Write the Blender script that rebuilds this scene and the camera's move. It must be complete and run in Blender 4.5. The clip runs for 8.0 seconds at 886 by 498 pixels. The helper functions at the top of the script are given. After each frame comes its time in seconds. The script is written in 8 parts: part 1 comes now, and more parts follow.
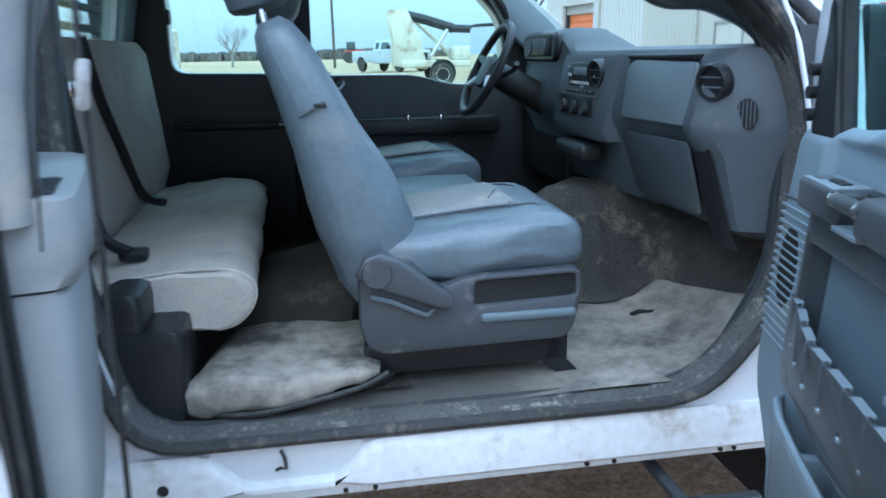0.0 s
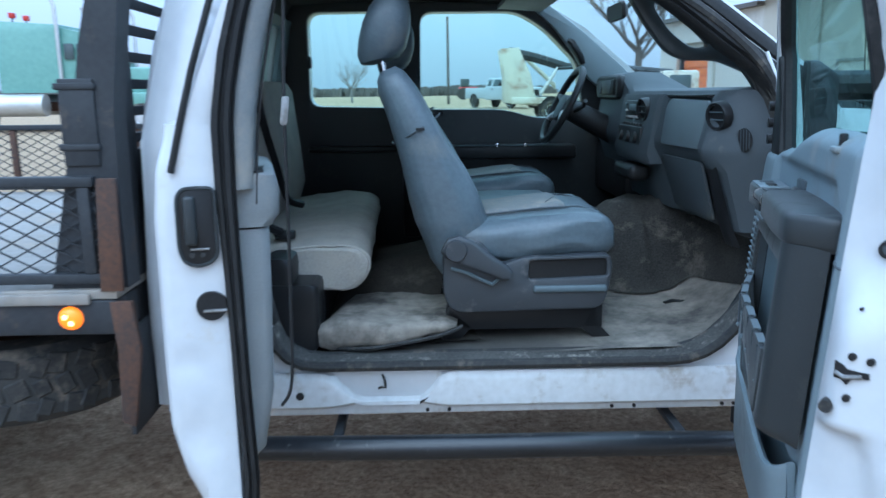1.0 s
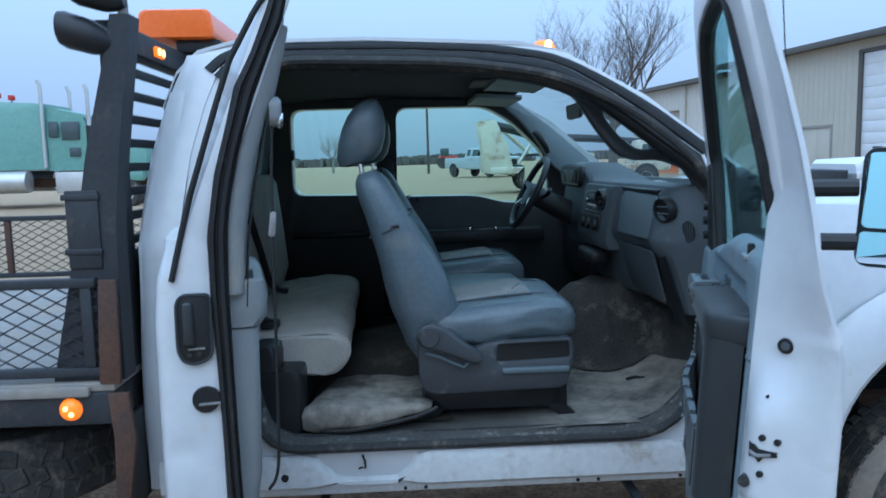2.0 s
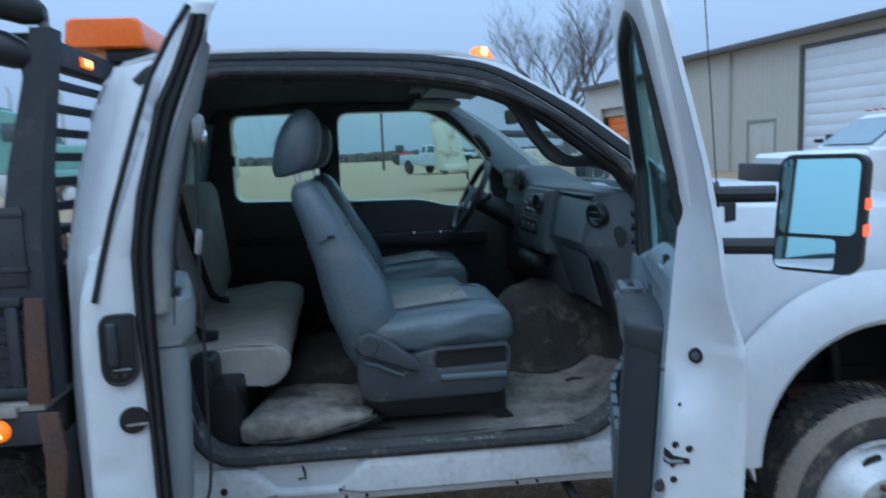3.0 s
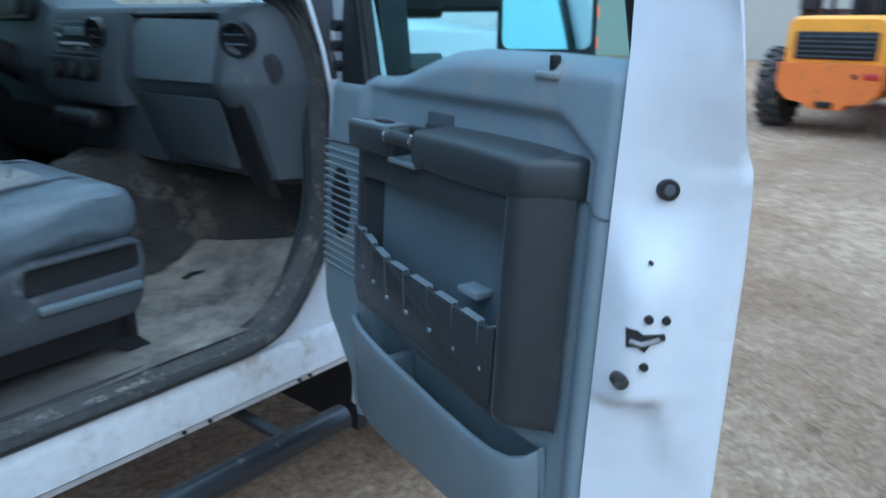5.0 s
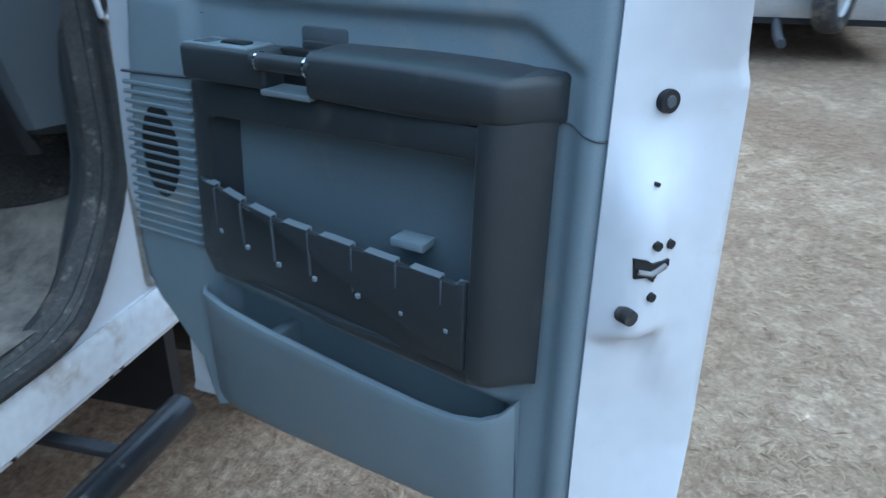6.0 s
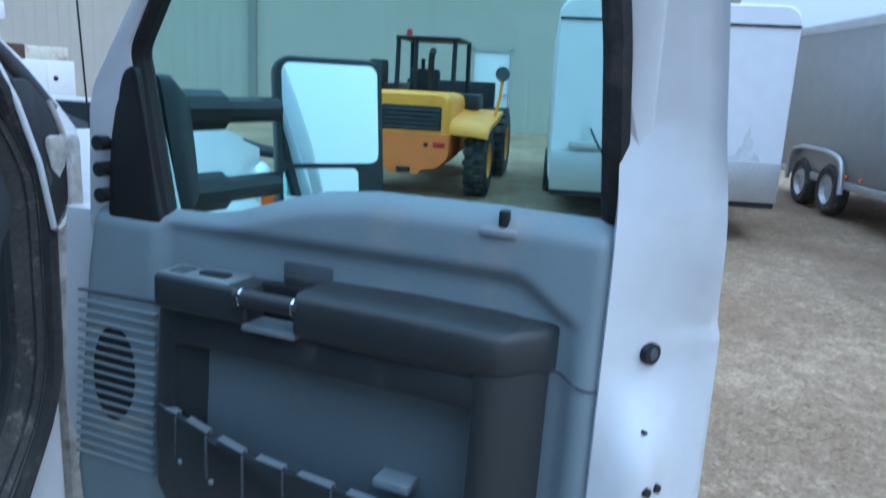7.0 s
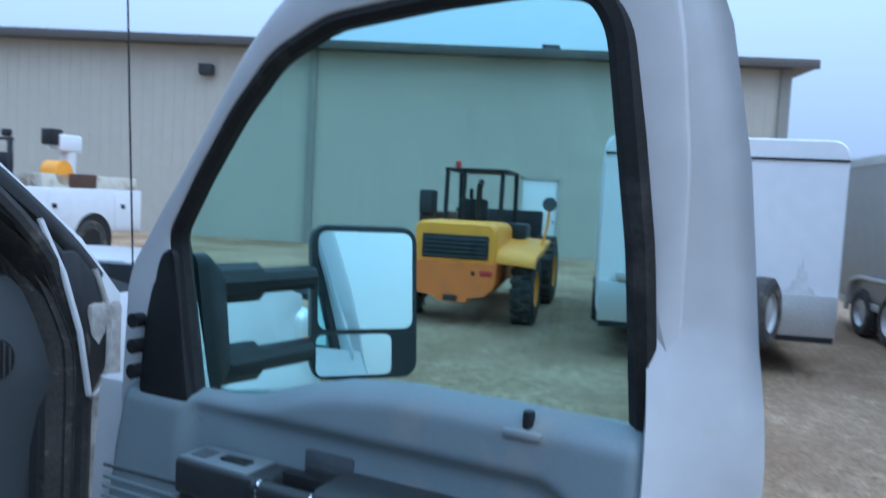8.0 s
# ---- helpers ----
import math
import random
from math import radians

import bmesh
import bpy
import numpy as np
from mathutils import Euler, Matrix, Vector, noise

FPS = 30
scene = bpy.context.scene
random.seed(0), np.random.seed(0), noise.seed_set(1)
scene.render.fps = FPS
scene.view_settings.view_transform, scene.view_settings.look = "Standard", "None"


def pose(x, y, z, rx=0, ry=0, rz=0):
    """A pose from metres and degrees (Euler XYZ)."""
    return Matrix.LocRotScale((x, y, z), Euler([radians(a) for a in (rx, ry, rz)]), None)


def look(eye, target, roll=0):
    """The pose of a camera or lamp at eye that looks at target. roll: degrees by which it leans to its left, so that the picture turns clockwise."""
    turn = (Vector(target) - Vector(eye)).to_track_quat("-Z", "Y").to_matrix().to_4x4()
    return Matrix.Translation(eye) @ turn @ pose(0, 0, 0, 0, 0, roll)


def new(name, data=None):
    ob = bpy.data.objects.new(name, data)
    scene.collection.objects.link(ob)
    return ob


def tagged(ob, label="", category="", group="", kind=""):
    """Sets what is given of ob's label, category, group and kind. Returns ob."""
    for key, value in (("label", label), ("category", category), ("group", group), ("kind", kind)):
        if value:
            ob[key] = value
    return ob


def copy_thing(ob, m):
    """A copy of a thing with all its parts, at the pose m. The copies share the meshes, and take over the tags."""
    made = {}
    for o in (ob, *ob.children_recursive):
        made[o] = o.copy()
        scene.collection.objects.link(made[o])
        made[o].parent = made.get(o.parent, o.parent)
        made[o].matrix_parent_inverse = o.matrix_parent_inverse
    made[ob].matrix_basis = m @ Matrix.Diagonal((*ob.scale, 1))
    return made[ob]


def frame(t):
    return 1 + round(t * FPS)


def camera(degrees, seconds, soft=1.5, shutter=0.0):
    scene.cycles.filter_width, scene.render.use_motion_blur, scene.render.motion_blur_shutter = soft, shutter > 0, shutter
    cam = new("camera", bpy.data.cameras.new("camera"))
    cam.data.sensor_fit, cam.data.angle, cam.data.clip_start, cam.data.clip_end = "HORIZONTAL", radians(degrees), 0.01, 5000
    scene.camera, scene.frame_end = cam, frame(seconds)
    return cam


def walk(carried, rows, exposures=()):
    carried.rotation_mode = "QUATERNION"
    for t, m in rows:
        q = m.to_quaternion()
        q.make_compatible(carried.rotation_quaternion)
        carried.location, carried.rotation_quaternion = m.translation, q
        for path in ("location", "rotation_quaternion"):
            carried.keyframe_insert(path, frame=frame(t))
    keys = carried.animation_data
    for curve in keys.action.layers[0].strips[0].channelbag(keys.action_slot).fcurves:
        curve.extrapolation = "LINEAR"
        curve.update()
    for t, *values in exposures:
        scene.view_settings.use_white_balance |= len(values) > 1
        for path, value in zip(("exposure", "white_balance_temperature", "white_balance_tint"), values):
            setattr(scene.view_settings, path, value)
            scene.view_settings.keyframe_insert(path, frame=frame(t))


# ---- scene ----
cam = camera(61.1, 8.0, soft=1.5, shutter=0.5)
PATH = [
    (0, (0.358, -1.524, 1.548), (0.687, 0.384, 1.046), -0.9),
    (0.5, (0.311, -1.855, 1.554), (0.565, 0.079, 1.113), 0.1),
    (1, (0.387, -2.176, 1.554), (0.437, -0.219, 1.146), -0.6),
    (1.5, (0.416, -2.354, 1.59), (0.401, -0.383, 1.249), -0.7),
    (1.7, (0.399, -2.361, 1.62), (0.449, -0.379, 1.347), -0.5),
    (2.8, (0.482, -2.404, 1.711), (0.638, -0.421, 1.501), -2.3),
    (3, (0.484, -2.389, 1.702), (0.697, -0.416, 1.455), -2.1),
    (3.5, (0.455, -2.284, 1.67), (0.935, -0.373, 1.325), -2.0),
    (4, (0.308, -2.083, 1.619), (1.142, -0.322, 1.171), -1.7),
    (4.5, (0.23, -1.783, 1.556), (1.353, -0.212, 1.034), -0.2),
    (5, (0.168, -1.468, 1.537), (1.623, -0.235, 0.934), -0.3),
    (5.2, (0.13, -1.359, 1.523), (1.701, -0.307, 0.87), -0.4),
    (6.3, (0.189, -0.975, 1.521), (1.999, -0.633, 0.741), 1.4),
    (6.5, (0.182, -0.945, 1.563), (2.042, -0.662, 0.884), 2.4),
    (7, (0.172, -0.913, 1.636), (2.109, -0.674, 1.196), 2.9),
    (7.5, (0.17, -0.911, 1.694), (2.135, -0.682, 1.398), 3.3),
    (8, (0.203, -0.938, 1.731), (2.16, -0.547, 1.602), 2.9),
]
EXPOSURE = [(0, 1.28, 5600, 6), (0.5, 1.0, 5480, 4), (1, 0.78, 5430, 3), (1.5, 0.44, 5400, 3), (1.7, 0.33, 5400, 3), (2.8, -0.05, 5400, 3), (3, -0.08, 5400, 3), (3.5, 0.04, 5400, 4), (4, 0.28, 5420, 3), (4.5, 0.46, 5420, 3), (5, 0.55, 5400, 2), (6.5, 0.6, 5380, 2), (7, 0.46, 5350, 4), (8, 0.22, 5350, 6)]
walk(cam, [(t, look(eye, target, roll)) for t, eye, target, roll in PATH], EXPOSURE)

# ---- light ----
world = bpy.data.worlds.new("overcast_sky")
scene.world = world
world.use_nodes = True
wn, wl = world.node_tree.nodes, world.node_tree.links
bg = wn["Background"]
sky = wn.new("ShaderNodeTexSky")
sky.sky_type, sky.sun_disc = "NISHITA", False
sky.sun_elevation, sky.sun_rotation = radians(24), radians(200)
sky.air_density, sky.dust_density, sky.ozone_density = 1.0, 3.0, 1.5
cloud = wn.new("ShaderNodeMix")
cloud.data_type = "RGBA"
cloud.inputs["Factor"].default_value = 0.9
wl.new(sky.outputs["Color"], cloud.inputs["A"])
# an overcast dome, nearly three times as bright overhead as at the horizon
dome, split, rise, tint = wn.new("ShaderNodeTexCoord"), wn.new("ShaderNodeSeparateXYZ"), wn.new("ShaderNodeMapRange"), wn.new("ShaderNodeMix")
rise.inputs["From Min"].default_value, rise.inputs["From Max"].default_value = 0.0, 1.0
tint.data_type = "RGBA"
tint.inputs["A"].default_value, tint.inputs["B"].default_value = (3.5, 4.35, 6.1, 1), (14.0, 18.0, 24.0, 1)
wl.new(dome.outputs["Generated"], split.inputs[0])
wl.new(split.outputs["Z"], rise.inputs["Value"])
wl.new(rise.outputs["Result"], tint.inputs["Factor"])
wl.new(tint.outputs["Result"], cloud.inputs["B"])
wl.new(cloud.outputs["Result"], bg.inputs["Color"])
bg.inputs["Strength"].default_value = 0.1
sun = new("sun", bpy.data.lights.new("sun", "SUN"))
sun.data.energy, sun.data.angle, sun.data.color = 1.0, radians(60), (0.9, 0.96, 1.0)
sun.matrix_world = look((0, 0, 30), (8, 22, 0))


# ---- materials ----
def surface(name, a, b=None, rough=0.6, metal=0.0, grain=60.0, patch=4.0, bump=0.0, dirt=None, dirt_amount=0.0, dirt_scale=6.0, coat=0.0, piece=0.0, spec=0.5, sheen=0.0):
    """Two tones mixed by a coarse and a fine noise, with an optional layer of dirt or rust and a fine relief."""
    m = bpy.data.materials.new(name)
    m.use_nodes = True
    n, l = m.node_tree.nodes, m.node_tree.links
    p = n["Principled BSDF"]
    b = b or tuple(0.82 * v for v in a)
    tc = n.new("ShaderNodeTexCoord")
    coarse, fine = n.new("ShaderNodeTexNoise"), n.new("ShaderNodeTexNoise")
    coarse.inputs["Scale"].default_value, coarse.inputs["Detail"].default_value = patch, 5
    fine.inputs["Scale"].default_value, fine.inputs["Detail"].default_value = grain, 3
    for q in (coarse, fine):
        l.new(tc.outputs["Object"], q.inputs["Vector"])
    add = n.new("ShaderNodeMath")
    add.operation = "MULTIPLY_ADD"
    add.inputs[1].default_value, add.inputs[2].default_value = 0.5, 0.0
    l.new(fine.outputs["Fac"], add.inputs[0])
    half = n.new("ShaderNodeMath")
    half.operation = "MULTIPLY_ADD"
    half.inputs[1].default_value = 0.5
    l.new(coarse.outputs["Fac"], half.inputs[0])
    l.new(add.outputs[0], half.inputs[2])
    ramp = n.new("ShaderNodeMapRange")
    ramp.inputs["From Min"].default_value, ramp.inputs["From Max"].default_value = 0.35, 0.65
    l.new(half.outputs[0], ramp.inputs["Value"])
    mix = n.new("ShaderNodeMix")
    mix.data_type = "RGBA"
    mix.inputs["A"].default_value, mix.inputs["B"].default_value = (*a, 1), (*b, 1)
    l.new(ramp.outputs["Result"], mix.inputs["Factor"])
    out = mix.outputs["Result"]
    if piece:
        info, hsv, rng = n.new("ShaderNodeObjectInfo"), n.new("ShaderNodeHueSaturation"), n.new("ShaderNodeMapRange")
        rng.inputs["To Min"].default_value, rng.inputs["To Max"].default_value = 1 - piece, 1 + piece
        l.new(info.outputs["Random"], rng.inputs["Value"])
        l.new(rng.outputs["Result"], hsv.inputs["Value"])
        l.new(out, hsv.inputs["Color"])
        out = hsv.outputs["Color"]
    rough_socket = None
    if dirt:
        dn = n.new("ShaderNodeTexNoise")
        dn.inputs["Scale"].default_value, dn.inputs["Detail"].default_value, dn.inputs["Roughness"].default_value = dirt_scale, 8, 0.7
        l.new(tc.outputs["Object"], dn.inputs["Vector"])
        dr = n.new("ShaderNodeMapRange")
        dr.inputs["From Min"].default_value, dr.inputs["From Max"].default_value = 0.62 - 0.4 * dirt_amount, 0.78 - 0.35 * dirt_amount
        l.new(dn.outputs["Fac"], dr.inputs["Value"])
        dm = n.new("ShaderNodeMix")
        dm.data_type = "RGBA"
        dm.inputs["B"].default_value = (*dirt, 1)
        l.new(out, dm.inputs["A"])
        l.new(dr.outputs["Result"], dm.inputs["Factor"])
        out = dm.outputs["Result"]
        rr = n.new("ShaderNodeMapRange")
        rr.inputs["To Min"].default_value, rr.inputs["To Max"].default_value = rough, max(rough, 0.85)
        l.new(dr.outputs["Result"], rr.inputs["Value"])
        rough_socket = rr.outputs["Result"]
    l.new(out, p.inputs["Base Color"])
    p.inputs["Roughness"].default_value, p.inputs["Metallic"].default_value = rough, metal
    p.inputs["Coat Weight"].default_value, p.inputs["Coat Roughness"].default_value = coat, 0.12
    p.inputs["Specular IOR Level"].default_value = spec
    p.inputs["Sheen Weight"].default_value, p.inputs["Sheen Roughness"].default_value = sheen, 0.4
    if rough_socket:
        l.new(rough_socket, p.inputs["Roughness"])
    if bump:
        bp = n.new("ShaderNodeBump")
        bp.inputs["Strength"].default_value, bp.inputs["Distance"].default_value = 1.0, bump
        l.new(half.outputs[0], bp.inputs["Height"])
        l.new(bp.outputs["Normal"], p.inputs["Normal"])
    return m


def glow(name, color, strength):
    m = bpy.data.materials.new(name)
    m.use_nodes = True
    p = m.node_tree.nodes["Principled BSDF"]
    p.inputs["Base Color"].default_value = (*color, 1)
    p.inputs["Emission Color"].default_value = (*color, 1)
    p.inputs["Emission Strength"].default_value = strength
    p.inputs["Roughness"].default_value = 0.25
    return m


def pane_material(name, tint, gloss=1.0):
    """Thin tinted glass: clear through, glossy at a slant."""
    m = bpy.data.materials.new(name)
    m.use_nodes = True
    n, l = m.node_tree.nodes, m.node_tree.links
    n.remove(n["Principled BSDF"])
    clear, shine, mix, edge, power, scale = n.new("ShaderNodeBsdfTransparent"), n.new("ShaderNodeBsdfGlossy"), n.new("ShaderNodeMixShader"), n.new("ShaderNodeLayerWeight"), n.new("ShaderNodeMath"), n.new("ShaderNodeMath")
    clear.inputs["Color"].default_value = (*tint, 1)
    shine.inputs["Roughness"].default_value = 0.02
    edge.inputs["Blend"].default_value = 0.5
    power.operation, power.inputs[1].default_value = "POWER", 4.0
    scale.operation, scale.inputs[1].default_value, scale.inputs[2].default_value = "MULTIPLY_ADD", 0.55 * gloss, 0.035 * gloss
    l.new(edge.outputs["Facing"], power.inputs[0])
    l.new(power.outputs[0], scale.inputs[0])
    l.new(scale.outputs[0], mix.inputs[0])
    l.new(clear.outputs[0], mix.inputs[1])
    l.new(shine.outputs[0], mix.inputs[2])
    l.new(mix.outputs[0], n["Material Output"].inputs["Surface"])
    return m


WHITE = surface("white_paint", (0.565, 0.575, 0.588), (0.512, 0.523, 0.54), rough=0.28, coat=0.5, patch=2, grain=25, dirt=(0.5, 0.47, 0.43), dirt_amount=0.0, dirt_scale=9)
SILL = surface("scuffed_white_paint", (0.61, 0.617, 0.622), (0.51, 0.508, 0.503), rough=0.4, coat=0.2, patch=5, grain=40, dirt=(0.33, 0.27, 0.21), dirt_amount=0.16, dirt_scale=5)
TRIM = surface("grey_plastic", (0.182, 0.226, 0.248), (0.148, 0.185, 0.203), rough=0.5, grain=450, patch=6, bump=0.0004, dirt=(0.23, 0.235, 0.225), dirt_amount=0.15)
PANEL = surface("grey_dash_panel", (0.1, 0.129, 0.143), (0.078, 0.101, 0.113), rough=0.55, grain=450, patch=5, bump=0.0004, dirt=(0.16, 0.165, 0.155), dirt_amount=0.12)
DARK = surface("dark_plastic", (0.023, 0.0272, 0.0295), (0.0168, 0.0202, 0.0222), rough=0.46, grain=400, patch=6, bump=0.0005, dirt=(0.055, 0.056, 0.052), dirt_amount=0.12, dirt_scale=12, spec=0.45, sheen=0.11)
DASH = surface("charcoal_dash_plastic", (0.069, 0.081, 0.09), (0.053, 0.062, 0.069), rough=0.6, grain=500, patch=5, bump=0.0005, dirt=(0.15, 0.145, 0.13), dirt_amount=0.16, spec=0.35)
DASH_PANEL = surface("pale_grey_dash_panel", (0.15, 0.178, 0.192), (0.125, 0.15, 0.164), rough=0.5, grain=450, patch=5, bump=0.0004, dirt=(0.2, 0.2, 0.19), dirt_amount=0.12)
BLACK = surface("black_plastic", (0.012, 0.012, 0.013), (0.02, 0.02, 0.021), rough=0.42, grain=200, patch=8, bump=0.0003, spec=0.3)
RUBBER = surface("rubber_seal", (0.022, 0.022, 0.023), (0.045, 0.043, 0.04), rough=0.7, grain=90, patch=12, dirt=(0.13, 0.11, 0.09), dirt_amount=0.2, dirt_scale=14, spec=0.3)
SEAL = surface("black_weather_seal", (0.013, 0.013, 0.014), (0.022, 0.022, 0.022), rough=0.6, grain=120, patch=10, dirt=(0.07, 0.065, 0.06), dirt_amount=0.08, dirt_scale=8, spec=0.25)
VINYL = surface("grey_seat_vinyl", (0.106, 0.133, 0.152), (0.079, 0.1, 0.116), rough=0.42, grain=70, patch=6, bump=0.0012, dirt=(0.15, 0.155, 0.155), dirt_amount=0.12)
INSERT = surface("dusty_seat_insert", (0.14, 0.155, 0.17), (0.2, 0.195, 0.18), rough=0.7, grain=180, patch=7, bump=0.001, dirt=(0.3, 0.27, 0.23), dirt_amount=0.3)
BENCH = surface("dusty_bench_cloth", (0.45, 0.405, 0.35), (0.31, 0.283, 0.253), rough=0.9, grain=150, patch=7, bump=0.002, dirt=(0.42, 0.37, 0.31), dirt_amount=0.35, dirt_scale=8)
FLOOR = surface("dusty_floor_mat", (0.055, 0.051, 0.046), (0.09, 0.081, 0.072), rough=0.9, grain=260, patch=2.5, bump=0.002, dirt=(0.32, 0.28, 0.232), dirt_amount=0.62, dirt_scale=2.2)
DUSTY_SEAL = surface("dusty_sill_rubber", (0.034, 0.033, 0.031), (0.078, 0.074, 0.067), rough=0.8, grain=120, patch=9, bump=0.0015, dirt=(0.24, 0.22, 0.19), dirt_amount=0.17, dirt_scale=26)
STEP_PAINT = surface("scuffed_black_paint", (0.01, 0.011, 0.013), (0.016, 0.017, 0.02), rough=0.3, grain=70, patch=9, bump=0.0006, dirt=(0.2, 0.19, 0.18), dirt_amount=0.03, dirt_scale=22)
COVER = surface("grey_seat_cover_plastic", (0.045, 0.05, 0.057), (0.036, 0.04, 0.046), rough=0.5, grain=350, patch=6, bump=0.0005, dirt=(0.2, 0.19, 0.18), dirt_amount=0.16)
HEADLINER = surface("dark_headliner_cloth", (0.085, 0.083, 0.08), (0.065, 0.064, 0.062), rough=0.95, grain=300, patch=4, bump=0.001)
STEEL = surface("black_painted_steel", (0.022, 0.024, 0.028), (0.035, 0.037, 0.041), rough=0.6, grain=60, patch=7, bump=0.0008, dirt=(0.1, 0.075, 0.06), dirt_amount=0.12, dirt_scale=9, spec=0.35)
RUST = surface("rusty_steel", (0.1, 0.045, 0.025), (0.045, 0.03, 0.025), rough=0.85, grain=80, patch=9, bump=0.002)
TYRE = surface("tyre_rubber", (0.028, 0.028, 0.028), (0.045, 0.043, 0.04), rough=0.8, grain=90, patch=8, bump=0.001, dirt=(0.2, 0.16, 0.12), dirt_amount=0.25, dirt_scale=7)
RIM = surface("silver_wheel_paint", (0.55, 0.56, 0.57), (0.45, 0.45, 0.45), rough=0.4, metal=0.3, grain=70, patch=8, dirt=(0.2, 0.15, 0.1), dirt_amount=0.2, dirt_scale=12)
CHROME = surface("chrome", (0.8, 0.8, 0.8), (0.7, 0.7, 0.7), rough=0.12, metal=1.0)
MIRROR = surface("mirror_glass", (0.9, 0.92, 0.93), (0.9, 0.92, 0.93), rough=0.01, metal=1.0)
HUB_CLAW = surface("worn_latch_steel", (0.3, 0.3, 0.3), (0.16, 0.15, 0.14), rough=0.5, metal=0.5, grain=80, patch=30)
# dirt plus the dark of the door gap, both in the colour
JAMB = surface("dirty_shaded_jamb_paint", (0.4, 0.385, 0.36), (0.24, 0.225, 0.2), rough=0.6, grain=50, patch=9, dirt=(0.1, 0.085, 0.07), dirt_amount=0.3, dirt_scale=10)
AMBER = glow("amber_lens_lit", (1.0, 0.2, 0.01), 0.75)
BULB = glow("yellow_bulb_glow", (1.0, 0.7, 0.22), 2.0)
HEADLIGHT = surface("headlight_reflector", (0.72, 0.74, 0.75), (0.62, 0.64, 0.65), rough=0.2, metal=0.25, grain=20, patch=8, coat=0.6)
AMBER_OFF = surface("amber_lens", (0.85, 0.15, 0.01), (0.75, 0.12, 0.01), rough=0.2)
RED = surface("red_lens", (0.5, 0.03, 0.02), (0.4, 0.02, 0.02), rough=0.25)
GLASS = pane_material("tinted_glass", (0.81, 0.935, 0.87))
DOOR_GLASS = pane_material("door_tinted_glass", (0.73, 0.92, 0.9))
CLEAR = pane_material("windscreen_glass", (0.84, 0.95, 0.9))


def ground_material():
    """Trodden dirt under matted straw: patches, clumps and fibres."""
    m = bpy.data.materials.new("dirt_and_matted_straw")
    m.use_nodes = True
    n, l = m.node_tree.nodes, m.node_tree.links
    p = n["Principled BSDF"]
    tc = n.new("ShaderNodeTexCoord")

    def layer(scale, detail, rough, lo, hi):
        q, r = n.new("ShaderNodeTexNoise"), n.new("ShaderNodeMapRange")
        q.inputs["Scale"].default_value, q.inputs["Detail"].default_value, q.inputs["Roughness"].default_value = scale, detail, rough
        r.inputs["From Min"].default_value, r.inputs["From Max"].default_value = lo, hi
        l.new(tc.outputs["Object"], q.inputs["Vector"])
        l.new(q.outputs["Fac"], r.inputs["Value"])
        return r.outputs["Result"]

    def mix(a, b, f):
        q = n.new("ShaderNodeMix")
        q.data_type = "RGBA"
        for v, key in ((a, "A"), (b, "B")):
            if isinstance(v, tuple):
                q.inputs[key].default_value = (*v, 1)
            else:
                l.new(v, q.inputs[key])
        l.new(f, q.inputs["Factor"])
        return q.outputs["Result"]

    def math_node(op, a, b):
        q = n.new("ShaderNodeMath")
        q.operation = op
        for k, v in enumerate((a, b)):
            if isinstance(v, float):
                q.inputs[k].default_value = v
            else:
                l.new(v, q.inputs[k])
        return q.outputs[0]

    fibre = layer(38, 8, 0.75, 0.36, 0.64)
    clump = layer(10, 6, 0.65, 0.4, 0.6)
    patch = layer(0.55, 5, 0.6, 0.38, 0.62)
    far = layer(0.09, 3, 0.5, 0.4, 0.6)
    dirt = mix((0.18, 0.098, 0.057), (0.42, 0.258, 0.158), fibre)
    straw = mix((0.4, 0.265, 0.165), (0.84, 0.625, 0.42), fibre)
    cover = math_node("MULTIPLY_ADD", clump, 0.75)
    cover = math_node("MULTIPLY", cover, math_node("ADD", math_node("MULTIPLY", patch, 0.75), 0.2))
    both = mix(dirt, straw, cover)
    gravel = mix((0.31, 0.225, 0.145), (0.49, 0.36, 0.235), fibre)
    where = n.new("ShaderNodeSeparateXYZ")
    l.new(tc.outputs["Object"], where.inputs[0])
    shore = n.new("ShaderNodeMapRange")
    shore.inputs["From Min"].default_value, shore.inputs["From Max"].default_value = 5.0, 11.0
    inland = math_node("SUBTRACT", where.outputs["Y"], math_node("MULTIPLY", where.outputs["X"], 0.8))
    l.new(math_node("ADD", inland, math_node("MULTIPLY", patch, 3.0)), shore.inputs["Value"])
    earth = mix(both, (0.36, 0.28, 0.19), math_node("MULTIPLY", far, 0.35))
    l.new(mix(earth, gravel, shore.outputs["Result"]), p.inputs["Base Color"])
    p.inputs["Roughness"].default_value = 0.97
    p.inputs["Specular IOR Level"].default_value = 0.15
    height = math_node("ADD", math_node("MULTIPLY", fibre, 0.4), clump)
    bp = n.new("ShaderNodeBump")
    bp.inputs["Strength"].default_value, bp.inputs["Distance"].default_value = 1.0, 0.022
    l.new(height, bp.inputs["Height"])
    l.new(bp.outputs["Normal"], p.inputs["Normal"])
    return m


GROUND = ground_material()


